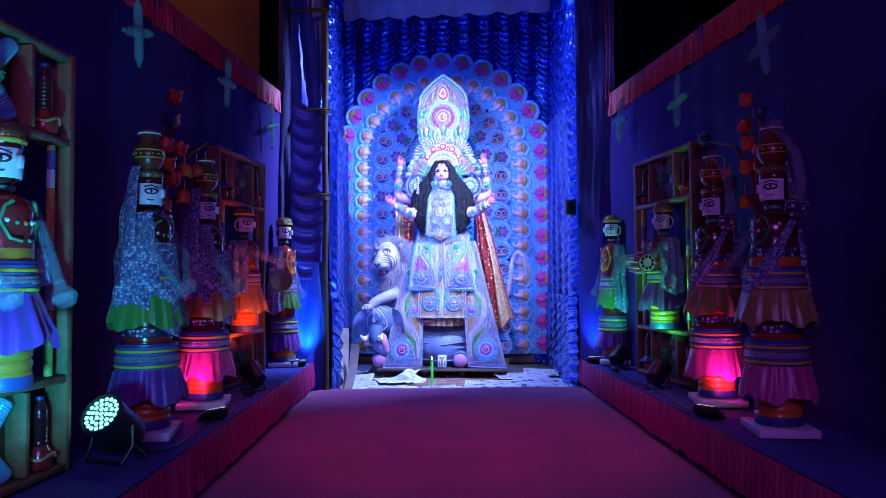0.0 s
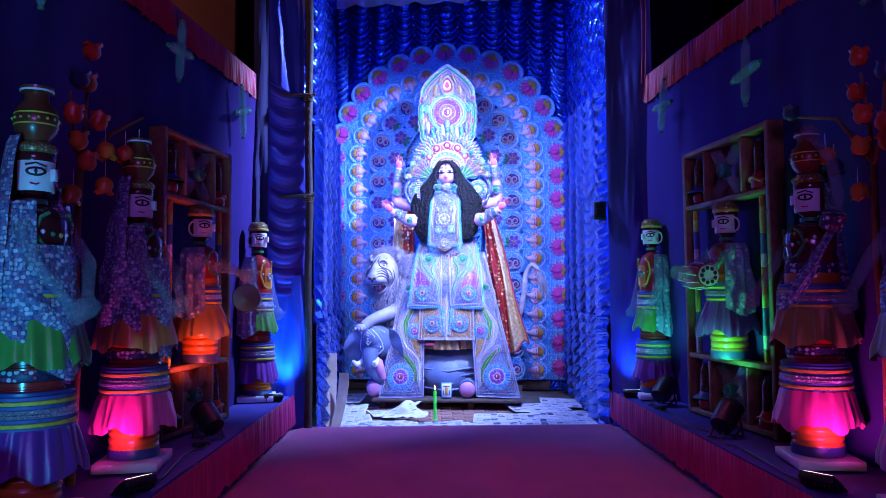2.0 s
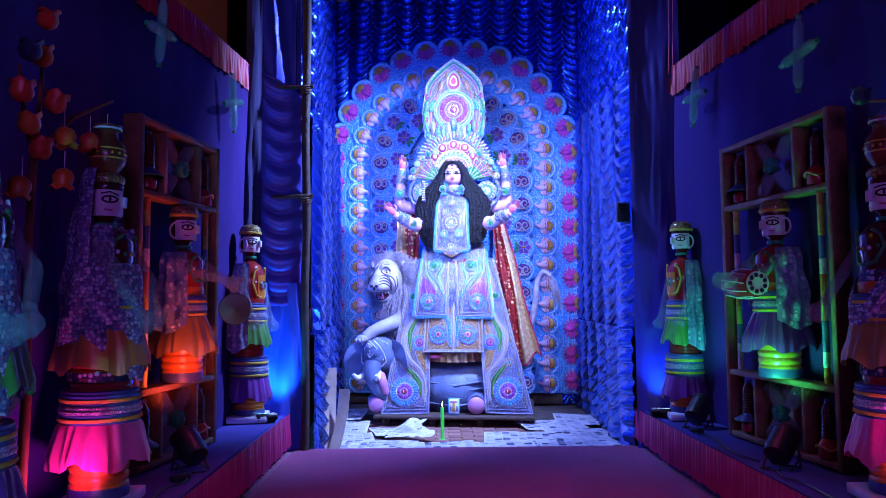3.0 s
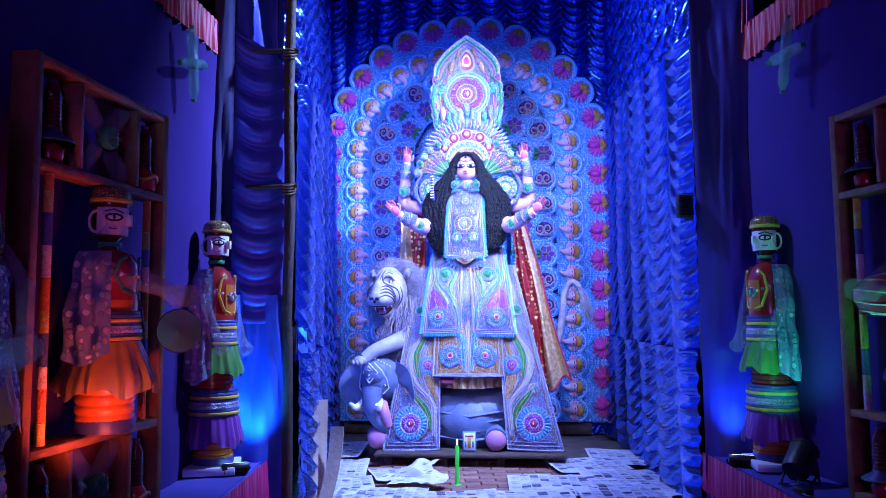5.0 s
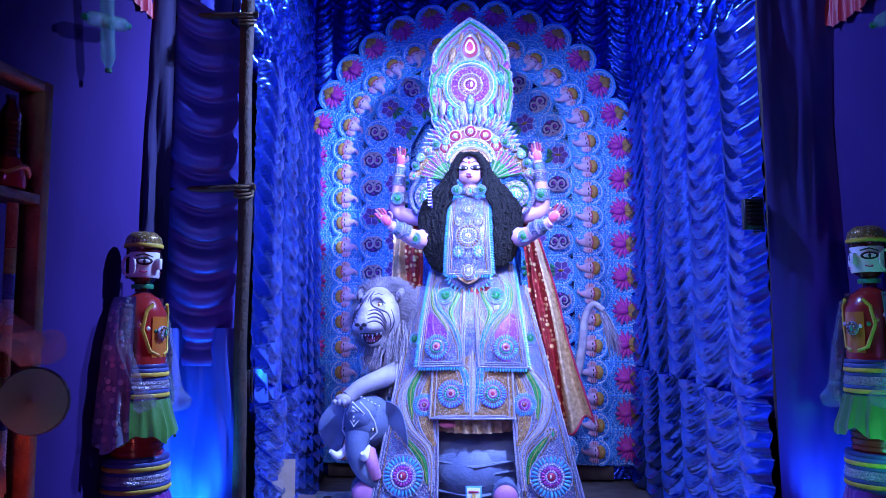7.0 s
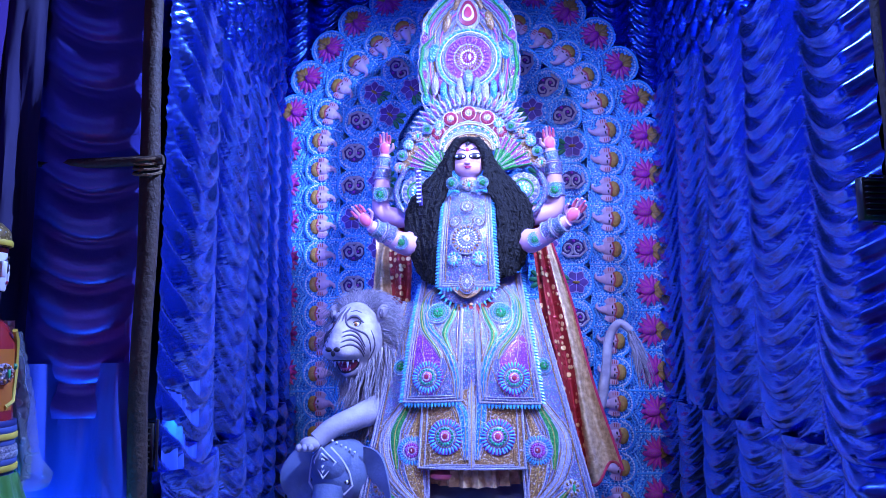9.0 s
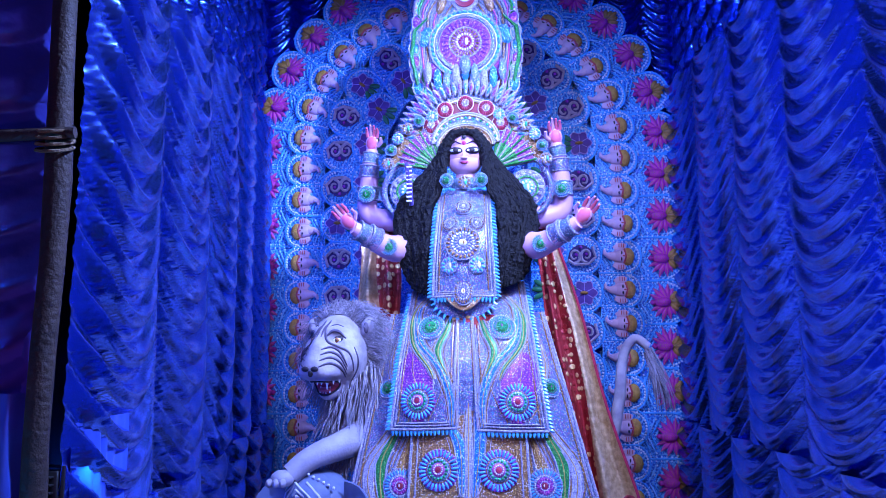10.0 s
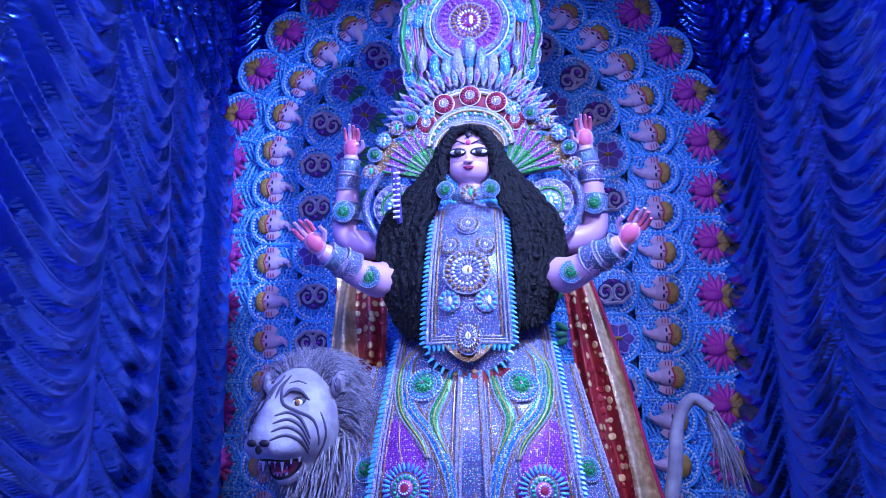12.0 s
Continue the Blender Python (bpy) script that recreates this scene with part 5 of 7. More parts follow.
    for k in range(900):
        z = random.uniform(0.80, 1.36)
        a = random.uniform(-2.6, 0.6)
        rr = 0.20 * (1 - 0.3 * abs(z - 1.15))
        p = Vector((-0.56 + rr * math.cos(a), 0.03 + rr * math.sin(a), z))
        tuft(g, p, (math.cos(a), math.sin(a), -0.9), random.uniform(0.09, 0.17), random.uniform(0.003, 0.006))
    # tail with a tuft
    limb(g, [(0.60, 0.35, 0.75), (0.84, 0.36, 0.85), (0.92, 0.33, 1.10), (0.95, 0.30, 1.36), (1.02, 0.29, 1.47), (1.10, 0.28, 1.42)], [0.06, 0.045, 0.035, 0.03, 0.028, 0.026], LION)
    for k in range(70):
        tuft(g, (1.095 + random.uniform(-0.02, 0.02), 0.28 + random.uniform(-0.02, 0.02), 1.42 - random.uniform(0, 0.05)), (0.42 + random.uniform(-0.12, 0.12), random.uniform(-0.1, 0.1), -1), random.uniform(0.14, 0.24), 0.006)
    return g.thing("lion_statue", "white clay lion statue with grey fur mane and open mouth", "statue", IDOL)


def build_elephant():
    g = Geo()
    g.ball((0.06, -0.02, 0.24), (0.62, 0.42, 0.34), ELE, 28)
    g.ball((0.06, -0.12, 0.20), (0.40, 0.36, 0.30), ELE, 20)
    for k in range(4):
        g.tube([(-0.22, -0.38, 0.10 + 0.07 * k), (0.08, -0.46, 0.07 + 0.07 * k), (0.36, -0.40, 0.11 + 0.07 * k)], [0.01, 0.017, 0.01], ELE, 6)
    H = Matrix.Translation((-0.74, -0.30, 0.52)) @ pose(0, 0, 0, 6, 0, -18)
    g.ball((0, 0, 0.06), (0.20, 0.19, 0.21), ELE, 20, H)
    g.ball((0, -0.06, 0.13), (0.15, 0.15, 0.14), ELE, 16, H)
    limb(g, [H @ Vector(p) for p in ((0, -0.15, 0.0), (0.02, -0.22, -0.13), (0.07, -0.20, -0.26), (0.14, -0.15, -0.36))], [0.10, 0.08, 0.062, 0.05], ELE)
    limb(g, [H @ Vector(p) for p in ((0.085, -0.15, -0.12), (0.13, -0.20, -0.18), (0.15, -0.18, -0.30))], [0.05, 0.05, 0.04], ELE_PINK)
    for s in (-1, 1):
        limb(g, [H @ Vector(p) for p in ((s * 0.075, -0.16, -0.09), (s * 0.11, -0.27, -0.13), (s * 0.135, -0.33, -0.08))], [0.034, 0.030, 0.014], TOOTH, 9)
        g.ball((s * 0.115, -0.135, 0.045), (0.026, 0.015, 0.022), INK, 10, H)
        g.ball((s * 0.117, -0.145, 0.045), (0.016, 0.010, 0.013), EYE_WHITE, 8, H)
        g.ball((s * 0.117, -0.152, 0.045), (0.008, 0.006, 0.009), INK, 8, H)
        # spread ear
        def ear(u, v, s=s):
            a, r = radians(-70 + 150 * u), v
            return (s * (0.16 + 0.22 * r * math.cos(a)), -0.02 + 0.03 * math.sin(u * 9) * r - 0.06 * r, 0.06 + 0.24 * r * math.sin(a) - 0.06 * r)
        g.slab(ear, 14, 6, ELE, 0.015, H)
    # chalk pattern on the brow
    for q in (0.075, 0.045, 0.02):
        g.tube([(q * x, -0.21 + 0.03 * abs(x), 0.165 + q * z) for x, z in ((0, 1.2), (1, 0), (0, -1.2), (-1, 0), (0, 1.2))], 0.006, CHALK, 5, H)
    for s in (-1, 1):
        g.tube([(s * 0.03, -0.155, 0.245), (s * 0.10, -0.155, 0.18), (s * 0.135, -0.135, 0.10), (s * 0.15, -0.13, 0.02), (s * 0.10, -0.15, -0.03)], 0.006, CHALK, 5, H)
        for k in range(6):
            g.ball((s * (0.02 + 0.026 * k), -0.12 + 0.006 * k, 0.275 - 0.014 * k), 0.009, CHALK, 6, H)
    # forelegs stretched forward with rosy soles
    for x, y in ((-0.74, -0.46), (0.30, -0.52)):
        limb(g, [(x * 0.8 + 0.05, y + 0.40, 0.16), (x, y + 0.18, 0.11), (x, y, 0.10)], [0.13, 0.11, 0.095], ELE)
        g.ball((x, y - 0.02, 0.09), (0.088, 0.05, 0.088), ELE_PINK, 16)
    return g.thing("elephant_statue", "crouching blue-grey clay elephant statue with chalk brow pattern", "statue", IDOL)


build_lion()
build_elephant()

# ---- stand, candle, card, papers ----
DARKWOOD = mat("dark_wood", (0.10, 0.06, 0.04), (0.06, 0.035, 0.025), 14, 0.75, bump=0.4, bscale=50)
stand = empty("wooden_stand", "low dark rough wooden stand under the idol", "stand", IDOL @ pose(0.08, 0.0, 0))
for k in range(7):
    Geo().box((0, -0.60 + 0.20 * k, -0.015), (1.62, 0.185, 0.03), DARKWOOD).part("board", stand)
for x in (-0.70, -0.22, 0.26, 0.72):
    Geo().box((x, -0.58, -0.076), (0.07, 0.09, 0.088), DARKWOOD).part("leg", stand)
    Geo().box((x, 0.40, -0.076), (0.07, 0.09, 0.088), DARKWOOD).part("leg", stand)

card = empty("framed_card", "small framed print leaning on the stand", "picture", IDOL @ pose(0.075, -0.58, 0.004, -8, 0, 0))
g = Geo().box((0, 0, 0.085), (0.115, 0.012, 0.165), TURQ)
g.part("frame", card)
g = Geo().box((0, -0.008, 0.085), (0.095, 0.004, 0.145), PEARL)
g.part("print", card)
g = Geo().box((0, -0.012, 0.075), (0.03, 0.004, 0.085), FACE_GOLD).box((0, -0.012, 0.128), (0.07, 0.004, 0.012), RED_STONE)
for x in (-0.032, 0.032):
    g.box((x, -0.012, 0.06), (0.016, 0.004, 0.05), ELE)
g.part("motif", card)

CANDLE = mat("green_wax", (0.06, 0.75, 0.05), (0.05, 0.6, 0.04), 9, 0.35, bump=0.05, bscale=30)
candle = empty("candle", "tall green candle burning on the brick floor", "candle", pose(-0.16, 10.68, FLOOR_B))
Geo().lathe([(0.036, 0.0), (0.038, 0.010), (0.022, 0.018), (0.0165, 0.03), (0.0165, 0.295), (0.012, 0.302), (1e-5, 0.298)], 18, CANDLE).part("wax", candle)
Geo().tube([(0, 0, 0.298), (0.001, 0, 0.316)], 0.0015, INK, 5).part("wick", candle)
Geo().lathe([(1e-5, 0.307), (0.006, 0.318), (0.0055, 0.330), (0.002, 0.348), (1e-5, 0.356)], 10, glow("flame", (1.0, 0.62, 0.18), 14)).part("flame", candle)

PAPER = mat("newsprint", (0.66, 0.64, 0.62), (0.52, 0.51, 0.52), 5, 0.85, bump=0.3, bscale=14)
PRINT = mat("newsprint_ink", (0.20, 0.20, 0.23), (0.30, 0.30, 0.33), 90, 0.85, island=0.5)
PHOTO = mat("newsprint_photo", (0.20, 0.16, 0.18), (0.05, 0.08, 0.14), 22, 0.8, island=0.6)


def newspaper(x, y, rot, w, h, z, crumple=0.006):
    g = Geo()
    seed = random.random() * 50

    def lift(px, py):
        n = noise.noise((px * 3 + seed, py * 3, seed))
        return z + 0.004 + crumple * (0.5 + n) + (0.9 * crumple * abs(noise.noise((px * 9, py * 9, seed))) if crumple > 0.01 else 0)

    def at(px, py, up=0.0):
        return (px, py, lift(px, py) - z + up)
    g.sheet(lambda u, v: at(w * (u - 0.5), h * (v - 0.5)), 14, 14, PAPER)
    cols = max(3, round(w / 0.075))
    cw = w * 0.94 / cols
    for c in range(cols):
        v = -0.46 * h
        while v < 0.44 * h:
            hh = random.uniform(0.018, 0.09)
            kind = random.random()
            x0, x1 = -0.47 * w + c * cw + 0.004, -0.47 * w + (c + 1) * cw - 0.004
            y1 = min(v + hh, 0.46 * h)
            if kind < 0.16:
                g.sheet(lambda a, b: at(x0 + (x1 - x0) * a, v + (y1 - v) * b, 0.0018), 2, 2, PHOTO)
            elif kind < 0.85:
                n = max(1, int((y1 - v) / 0.012))
                for q in range(n):
                    ya = v + 0.012 * q
                    g.sheet(lambda a, b: at(x0 + (x1 - x0) * a * (0.92 if q < n - 1 else 0.5), ya + 0.005 * b, 0.0018), 2, 1, PRINT)
            v = y1 + 0.008
    return g.thing("newspaper", "crumpled printed newspaper sheet spread on the floor", "newspaper", pose(x, y, z, 0, 0, rot), group="newspapers on the alcove floor")


sheets = [(-1.08, 10.55, 8, 0.62, 0.74), (-0.72, 10.28, -6, 0.66, 0.46), (-1.18, 11.25, 2, 0.60, 0.72), (-0.62, 11.0, 14, 0.42, 0.44), (0.52, 10.52, -4, 0.62, 0.66), (1.10, 10.60, 3, 0.58, 0.74),
          (0.92, 11.20, 8, 0.60, 0.56), (1.25, 11.5, -5, 0.48, 0.72), (-1.25, 12.0, -3, 0.55, 0.80), (1.32, 10.25, 6, 0.42, 0.40), (0.30, 10.12, 2, 0.62, 0.30), (0.95, 10.15, -3, 0.60, 0.34), (-0.15, 10.12, 4, 0.5, 0.26)]
for k, (x, y, a, w, h) in enumerate(sheets):
    newspaper(x, y, a, w, h, FLOOR_B + 0.022 + 0.003 * k, 0.012)
# one sheet thrown up into a crumpled heap
g = Geo()
g.sheet(lambda u, v: (0.42 * (u - 0.5) + 0.05 * math.sin(v * 7), 0.30 * (v - 0.5) + 0.04 * math.sin(u * 6), 0.01 + 0.22 * (u * v) ** 1.2 * (1 - 0.5 * abs(math.sin(u * 5))) + 0.035 * abs(noise.noise((u * 5, v * 5, 2)))), 26, 22, PAPER)
for k in range(26):
    u0, v0 = random.uniform(0.05, 0.85), random.uniform(0.05, 0.9)
    g.sheet(lambda a, b: (lambda u, v: (0.42 * (u - 0.5) + 0.05 * math.sin(v * 7), 0.30 * (v - 0.5) + 0.04 * math.sin(u * 6), 0.013 + 0.22 * (u * v) ** 1.2 * (1 - 0.5 * abs(math.sin(u * 5))) + 0.035 * abs(noise.noise((u * 5, v * 5, 2)))))(u0 + 0.1 * a, v0 + 0.02 * b), 2, 1, PRINT)
g.thing("newspaper", "crumpled newspaper heap beside the stand", "newspaper", pose(-0.50, 10.62, FLOOR_B + 0.06, 0, 0, 10), group="newspapers on the alcove floor")

# pale bent boards leaning by the pole
for k, (x, y, h, lean, rz) in enumerate(((-1.10, 9.95, 0.66, 9, 20), (-1.05, 9.88, 0.50, 14, -8), (-1.13, 9.90, 0.56, 6, 35))):
    g = Geo()
    g.slab(lambda u, v: (0.09 * (u - 0.5) - 0.05 * v * v + 0.10 * v, 0.04 * math.sin(v * 2.4), h * v), 3, 12, PLY, 0.010)
    g.thing("bent_board", "thin bent plywood strip leaning at the alcove pole", "board", pose(x, y, FLOOR_B + 0.012 + 0.06, -lean, 0, rz), group="boards by the pole")

# ---- alcove mouth: poles, sheets and rungs ----
def drape(name, label, p0, p1, z0, z1, mt, amp=0.02, waves=3, seed=0.0, nu=30, nv=60):
    p0, p1 = Vector(p0), Vector(p1)
    out = Vector((p1.y - p0.y, p0.x - p1.x)).normalized()

    def at(u, v):
        p = p0.lerp(p1, u)
        z = z0 + (z1 - z0) * v
        d = amp * (math.sin(u * waves * 6.28 + 1.5 * math.sin(z * 1.3 + seed)) * 0.5 + 1.1 * noise.noise((u * 2.5 + seed, z * 1.1, seed)) + 0.7 * abs(noise.noise((u * 5 + z * 1.7, z * 2.2 - u * 3, seed))))
        return (p.x + out.x * d, p.y + out.y * d, z)
    g = Geo()
    g.sheet(at, nu, nv, mt)
    return g.thing(name, label, "cloth", kind="structure")


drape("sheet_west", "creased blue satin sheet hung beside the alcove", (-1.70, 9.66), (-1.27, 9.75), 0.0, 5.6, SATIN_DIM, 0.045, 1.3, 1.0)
drape("plastic_west", "crinkled blue plastic sheet low beside the pole", (-1.68, 9.585), (-1.27, 9.665), 0.0, 1.30, SHEET_BLUE, 0.05, 1.6, 2.0)
drape("sheet_east", "dark blue cloth hung beside the alcove", (1.345, 9.63), (1.72, 9.52), 0.0, 5.6, CLOTH_MOUTH, 0.030, 0.8, 4.0)
drape("wrap_west", "dark cloth wrapped round the pole", (-1.70, 9.54), (-1.58, 9.57), 0.3, 5.6, CLOTH_DARK, 0.03, 1.0, 7.0, 12)
drape("tarp_west", "plain blue plastic sheet at the foot of the curtain", (-1.185, 9.74), (-1.165, 10.02), FLOOR_B, 1.22, SHEET_BLUE, 0.03, 1.0, 9.0)


def pole(x, y, label):
    p = empty("bamboo_pole", label, "pole", pose(x, y, 0), group="alcove poles")
    pts = [(0.006 * math.sin(k), 0.005 * math.cos(k * 1.7), 0.004 + 5.6 * k / 24) for k in range(25)]
    Geo().tube(pts, [0.032 + 0.004 * (k % 4 == 0) for k in range(25)], BAMBOO, 10).part("cane", p)
    return p


west_pole = pole(-1.245, 9.66, "dark bamboo pole with tied cross rungs")
for z in (1.98, 2.86, 3.9):
    Geo().tube([(0.06, -0.03, z + 0.01), (-0.14, -0.035, z), (-0.36, -0.03, z - 0.004)], [0.016, 0.018, 0.015], BAMBOO, 8).part("rung", west_pole)
    g = Geo()
    for k in range(4):
        g.tube([(0.045 * math.cos(a), -0.012 + 0.05 * math.sin(a), z - 0.03 + 0.018 * k + 0.02 * math.sin(a)) for a in [2 * math.pi * q / 10 for q in range(11)]], 0.005, ROPE, 5)
    g.part("lashing", west_pole)
east_pole = pole(1.40, 9.69, "dark bamboo pole carrying a flood lamp")
for x, y, zz in ((1.60, 9.42, 2.9), (1.64, 9.44, 2.95)):
    g = Geo().tube([(x + 0.02 * math.sin(k * 0.8), y, zz + 0.27 * k) for k in range(11)], 0.006, RED_FRILL, 5)
    g.thing("hanging_cable", "thin red cable hanging beside the alcove", "cable", group="hanging cables")

LENS = mat("lamp_glass", (0.5, 0.5, 0.55), (0.4, 0.4, 0.45), 10, 0.1)


def flood(M, col, power, label):
    """A small LED flood: finned black housing, glass front that glows, bracket."""
    f = empty("flood_lamp", label, "flood lamp", M, group="small LED flood lamps")
    g = Geo().box((0, 0, 0.055), (0.15, 0.035, 0.10), BLACK)
    g.part("housing", f)
    for k in range(7):
        Geo().box((-0.06 + 0.02 * k, 0.027, 0.055), (0.005, 0.018, 0.085), BLACK).part("fin", f)
    Geo().box((0, -0.020, 0.055), (0.125, 0.004, 0.075), glow("led_" + label.split()[0], col, power * 0.4)).part("diffuser", f, "glowing LED front")
    Geo().tube([(-0.085, 0, 0.055), (-0.085, 0, 0.0), (0.085, 0, 0.0), (0.085, 0, 0.055)], 0.006, BLACK, 6).part("bracket", f)
    return f


flood(pose(-1.475, 9.28, 0.292, -62, 0, 205), (0.35, 0.75, 1.0), 9, "blue LED flood lamp lying by a doll")
flood(pose(1.455, 9.34, 0.292, -62, 0, 160), (0.75, 0.85, 1.0), 9, "blue LED flood lamp lying by a doll")
flood(pose(-1.50, 6.52, 0.292, -58, 0, 235), (1.0, 0.75, 0.85), 8, "pink LED flood lamp between two dolls")
flood(pose(1.50, 6.45, 0.292, -58, 0, 125), (1.0, 0.75, 0.85), 8, "pink LED flood lamp between two dolls")
flood(pose(1.325, 9.64, 1.84, 0, 90, 190), (0.1, 0.2, 0.6), 0.3, "black LED flood lamp fixed to a pole")
flood(pose(-1.205, 9.72, 1.02, 0, 90, 170), (0.15, 0.75, 1.0), 6, "cyan LED flood lamp fixed to a pole")


def par_can(M, lit, label):
    p = empty("stage_lamp", label, "stage lamp", M, group="black stage lamps")
    tilt = pose(0, 0, 0.17, -52, 0, 0)
    g = Geo().lathe([(0.05, -0.13), (0.088, -0.12), (0.098, -0.08), (0.098, 0.085), (0.104, 0.09), (0.104, 0.105), (0.094, 0.105), (0.092, 0.092), (1e-5, 0.092)], 28, BLACK, tilt @ pose(0, 0, 0, 0, 0, 0))
    can = g.part("can", p)
    LED = glow("led_white_cyan", (0.30, 1.0, 0.92), 1.7) if lit else LENS
    rings = [(0, 1), (0.026, 6), (0.050, 12), (0.074, 18)]
    dot = Geo().ball((0, 0, 0), (0.0105, 0.0105, 0.006), LED, 7).mesh("led")
    for r, n in rings:
        for k in range(n):
            a = 2 * math.pi * k / n
            q = new("led", dot)
            q.parent = can
            q.matrix_local = tilt @ pose(r * math.cos(a), r * math.sin(a), 0.097)
    for s in (-1, 1):
        Geo().tube([(s * 0.108, 0, 0.17), (s * 0.118, 0.01, 0.08), (s * 0.10, 0.06, 0.006)], 0.009, BLACK, 6).part("yoke", p)
        Geo().tube([(s * 0.118, 0.0, 0.08), (s * 0.10, -0.09, 0.006)], 0.009, BLACK, 6).part("yoke", p)
    Geo().tube([(-0.10, 0.06, 0.01), (0.10, 0.06, 0.01)], 0.009, BLACK, 6).part("cross_bar", p)
    Geo().tube([(0.02, -0.10, 0.05), (0.06, -0.16, 0.015), (0.0, -0.20, 0.012), (-0.08, -0.17, 0.012), (-0.03, -0.12, 0.012)], 0.007, BLACK, 6).part("cable", p)
    return p


par_can(pose(-1.635, 5.50, 0.288, 0, 0, 160), True, "black stage lamp with lit cyan LEDs on the platform")
par_can(pose(-1.52, 7.72, 0.288, 0, 0, 50) @ Matrix.Scale(0.72, 4), False, "black stage lamp on the platform by the shelf")
par_can(pose(1.53, 7.60, 0.288, 0, 0, -50) @ Matrix.Scale(0.72, 4), False, "black stage lamp on the platform by the shelf")
par_can(pose(1.55, 8.84, 0.288, 0, 0, -50) @ Matrix.Scale(0.72, 4), False, "black stage lamp on the platform by the shelf")

# ---- folk dolls built from jars and bottles ----
JAR_ORANGE = mat("orange_jar", (0.62, 0.20, 0.03), (0.50, 0.15, 0.02), 6, 0.25, bump=0.05, bscale=20, coat=0.3)
JAR_RED = mat("red_jar", (0.40, 0.03, 0.025), (0.30, 0.02, 0.02), 6, 0.22, coat=0.4)
JAR_MAROON = mat("maroon_jar", (0.09, 0.014, 0.016), (0.06, 0.01, 0.012), 6, 0.2, coat=0.5)
NAVY = mat("navy_paint", (0.04, 0.06, 0.22), (0.03, 0.04, 0.16), 8, 0.4)
BAND = mat("blue_band", (0.07, 0.12, 0.36), (0.05, 0.08, 0.26), 14, 0.6)
GLIT = mat("silver_lace", (0.65, 0.65, 0.72), (0.30, 0.30, 0.40), 120, 0.3, 0.6, bump=0.7, bscale=180)
YELLOW = mat("yellow_trim", (0.70, 0.55, 0.06), (0.5, 0.38, 0.04), 20, 0.6)
FLORAL = sequin("floral_band", (0.03, 0.03, 0.10), [(0.6, 0.55, 0.65), (0.35, 0.05, 0.12), (0.03, 0.03, 0.10)], 45, 0.5, 0.5, 0.0)
WHITE_FACE = mat("white_face", (0.78, 0.78, 0.80), (0.72, 0.72, 0.75), 4, 0.4)
PURPLE_SATIN = mat("purple_satin", (0.20, 0.03, 0.30), (0.14, 0.02, 0.22), 5, 0.35, sheen=0.3, bump=0.1, bscale=40)
PINK_SATIN = mat("pink_satin", (0.62, 0.06, 0.28), (0.46, 0.04, 0.20), 5, 0.35, sheen=0.3, bump=0.1, bscale=40)
GREEN_SATIN = mat("green_satin", (0.08, 0.30, 0.05), (0.05, 0.20, 0.03), 5, 0.35, sheen=0.3, bump=0.1, bscale=40)
ORANGE_SATIN = mat("orange_satin", (0.62, 0.26, 0.05), (0.46, 0.17, 0.03), 5, 0.35, sheen=0.3, bump=0.1, bscale=40)
OLIVE_SATIN = mat("olive_satin", (0.34, 0.26, 0.07), (0.24, 0.17, 0.04), 5, 0.32, sheen=0.3, bump=0.1, bscale=40)
SHAWL = sequin("printed_shawl", (0.16, 0.20, 0.40), [(0.56, 0.60, 0.70), (0.36, 0.42, 0.56), (0.26, 0.14, 0.28), (0.07, 0.10, 0.26), (0.46, 0.50, 0.62)], 62, 0.60, 0.6, 0.0)
NETTING = sequin("printed_net", (0.22, 0.30, 0.48), [(0.5, 0.62, 0.72), (0.16, 0.25, 0.42), (0.4, 0.35, 0.55)], 30, 0.46, 0.5, 0.0)
CLEAR = mat("clear_plastic", (0.40, 0.46, 0.55), (0.30, 0.34, 0.44), 60, 0.10, alpha=0.24, spec=1.0, bump=0.9, bscale=70)
CLEAR_BLUE = mat("blue_plastic", (0.20, 0.55, 0.75), (0.15, 0.45, 0.65), 12, 0.1, alpha=0.55, spec=0.8)
CAP_GREEN = mat("green_cap", (0.03, 0.35, 0.16), (0.02, 0.25, 0.1), 12, 0.4)
CLAY_POT = mat("painted_pot", (0.20, 0.05, 0.02), (0.12, 0.03, 0.015), 9, 0.3, coat=0.4)
HAT = sequin("glitter_hat", (0.30, 0.20, 0.06), [(0.7, 0.55, 0.25), (0.2, 0.12, 0.05), (0.5, 0.5, 0.4)], 90, 0.45, 0.3, 0.4)
DRUM_SKIN = mat("drum_skin", (0.70, 0.72, 0.70), (0.55, 0.58, 0.58), 12, 0.5)


def ring(g, r, z, h, mt, M, n=36):
    g.lathe([(r * 0.98, z), (r, z + h * 0.15), (r, z + h * 0.85), (r * 0.98, z + h)], n, mt, M)


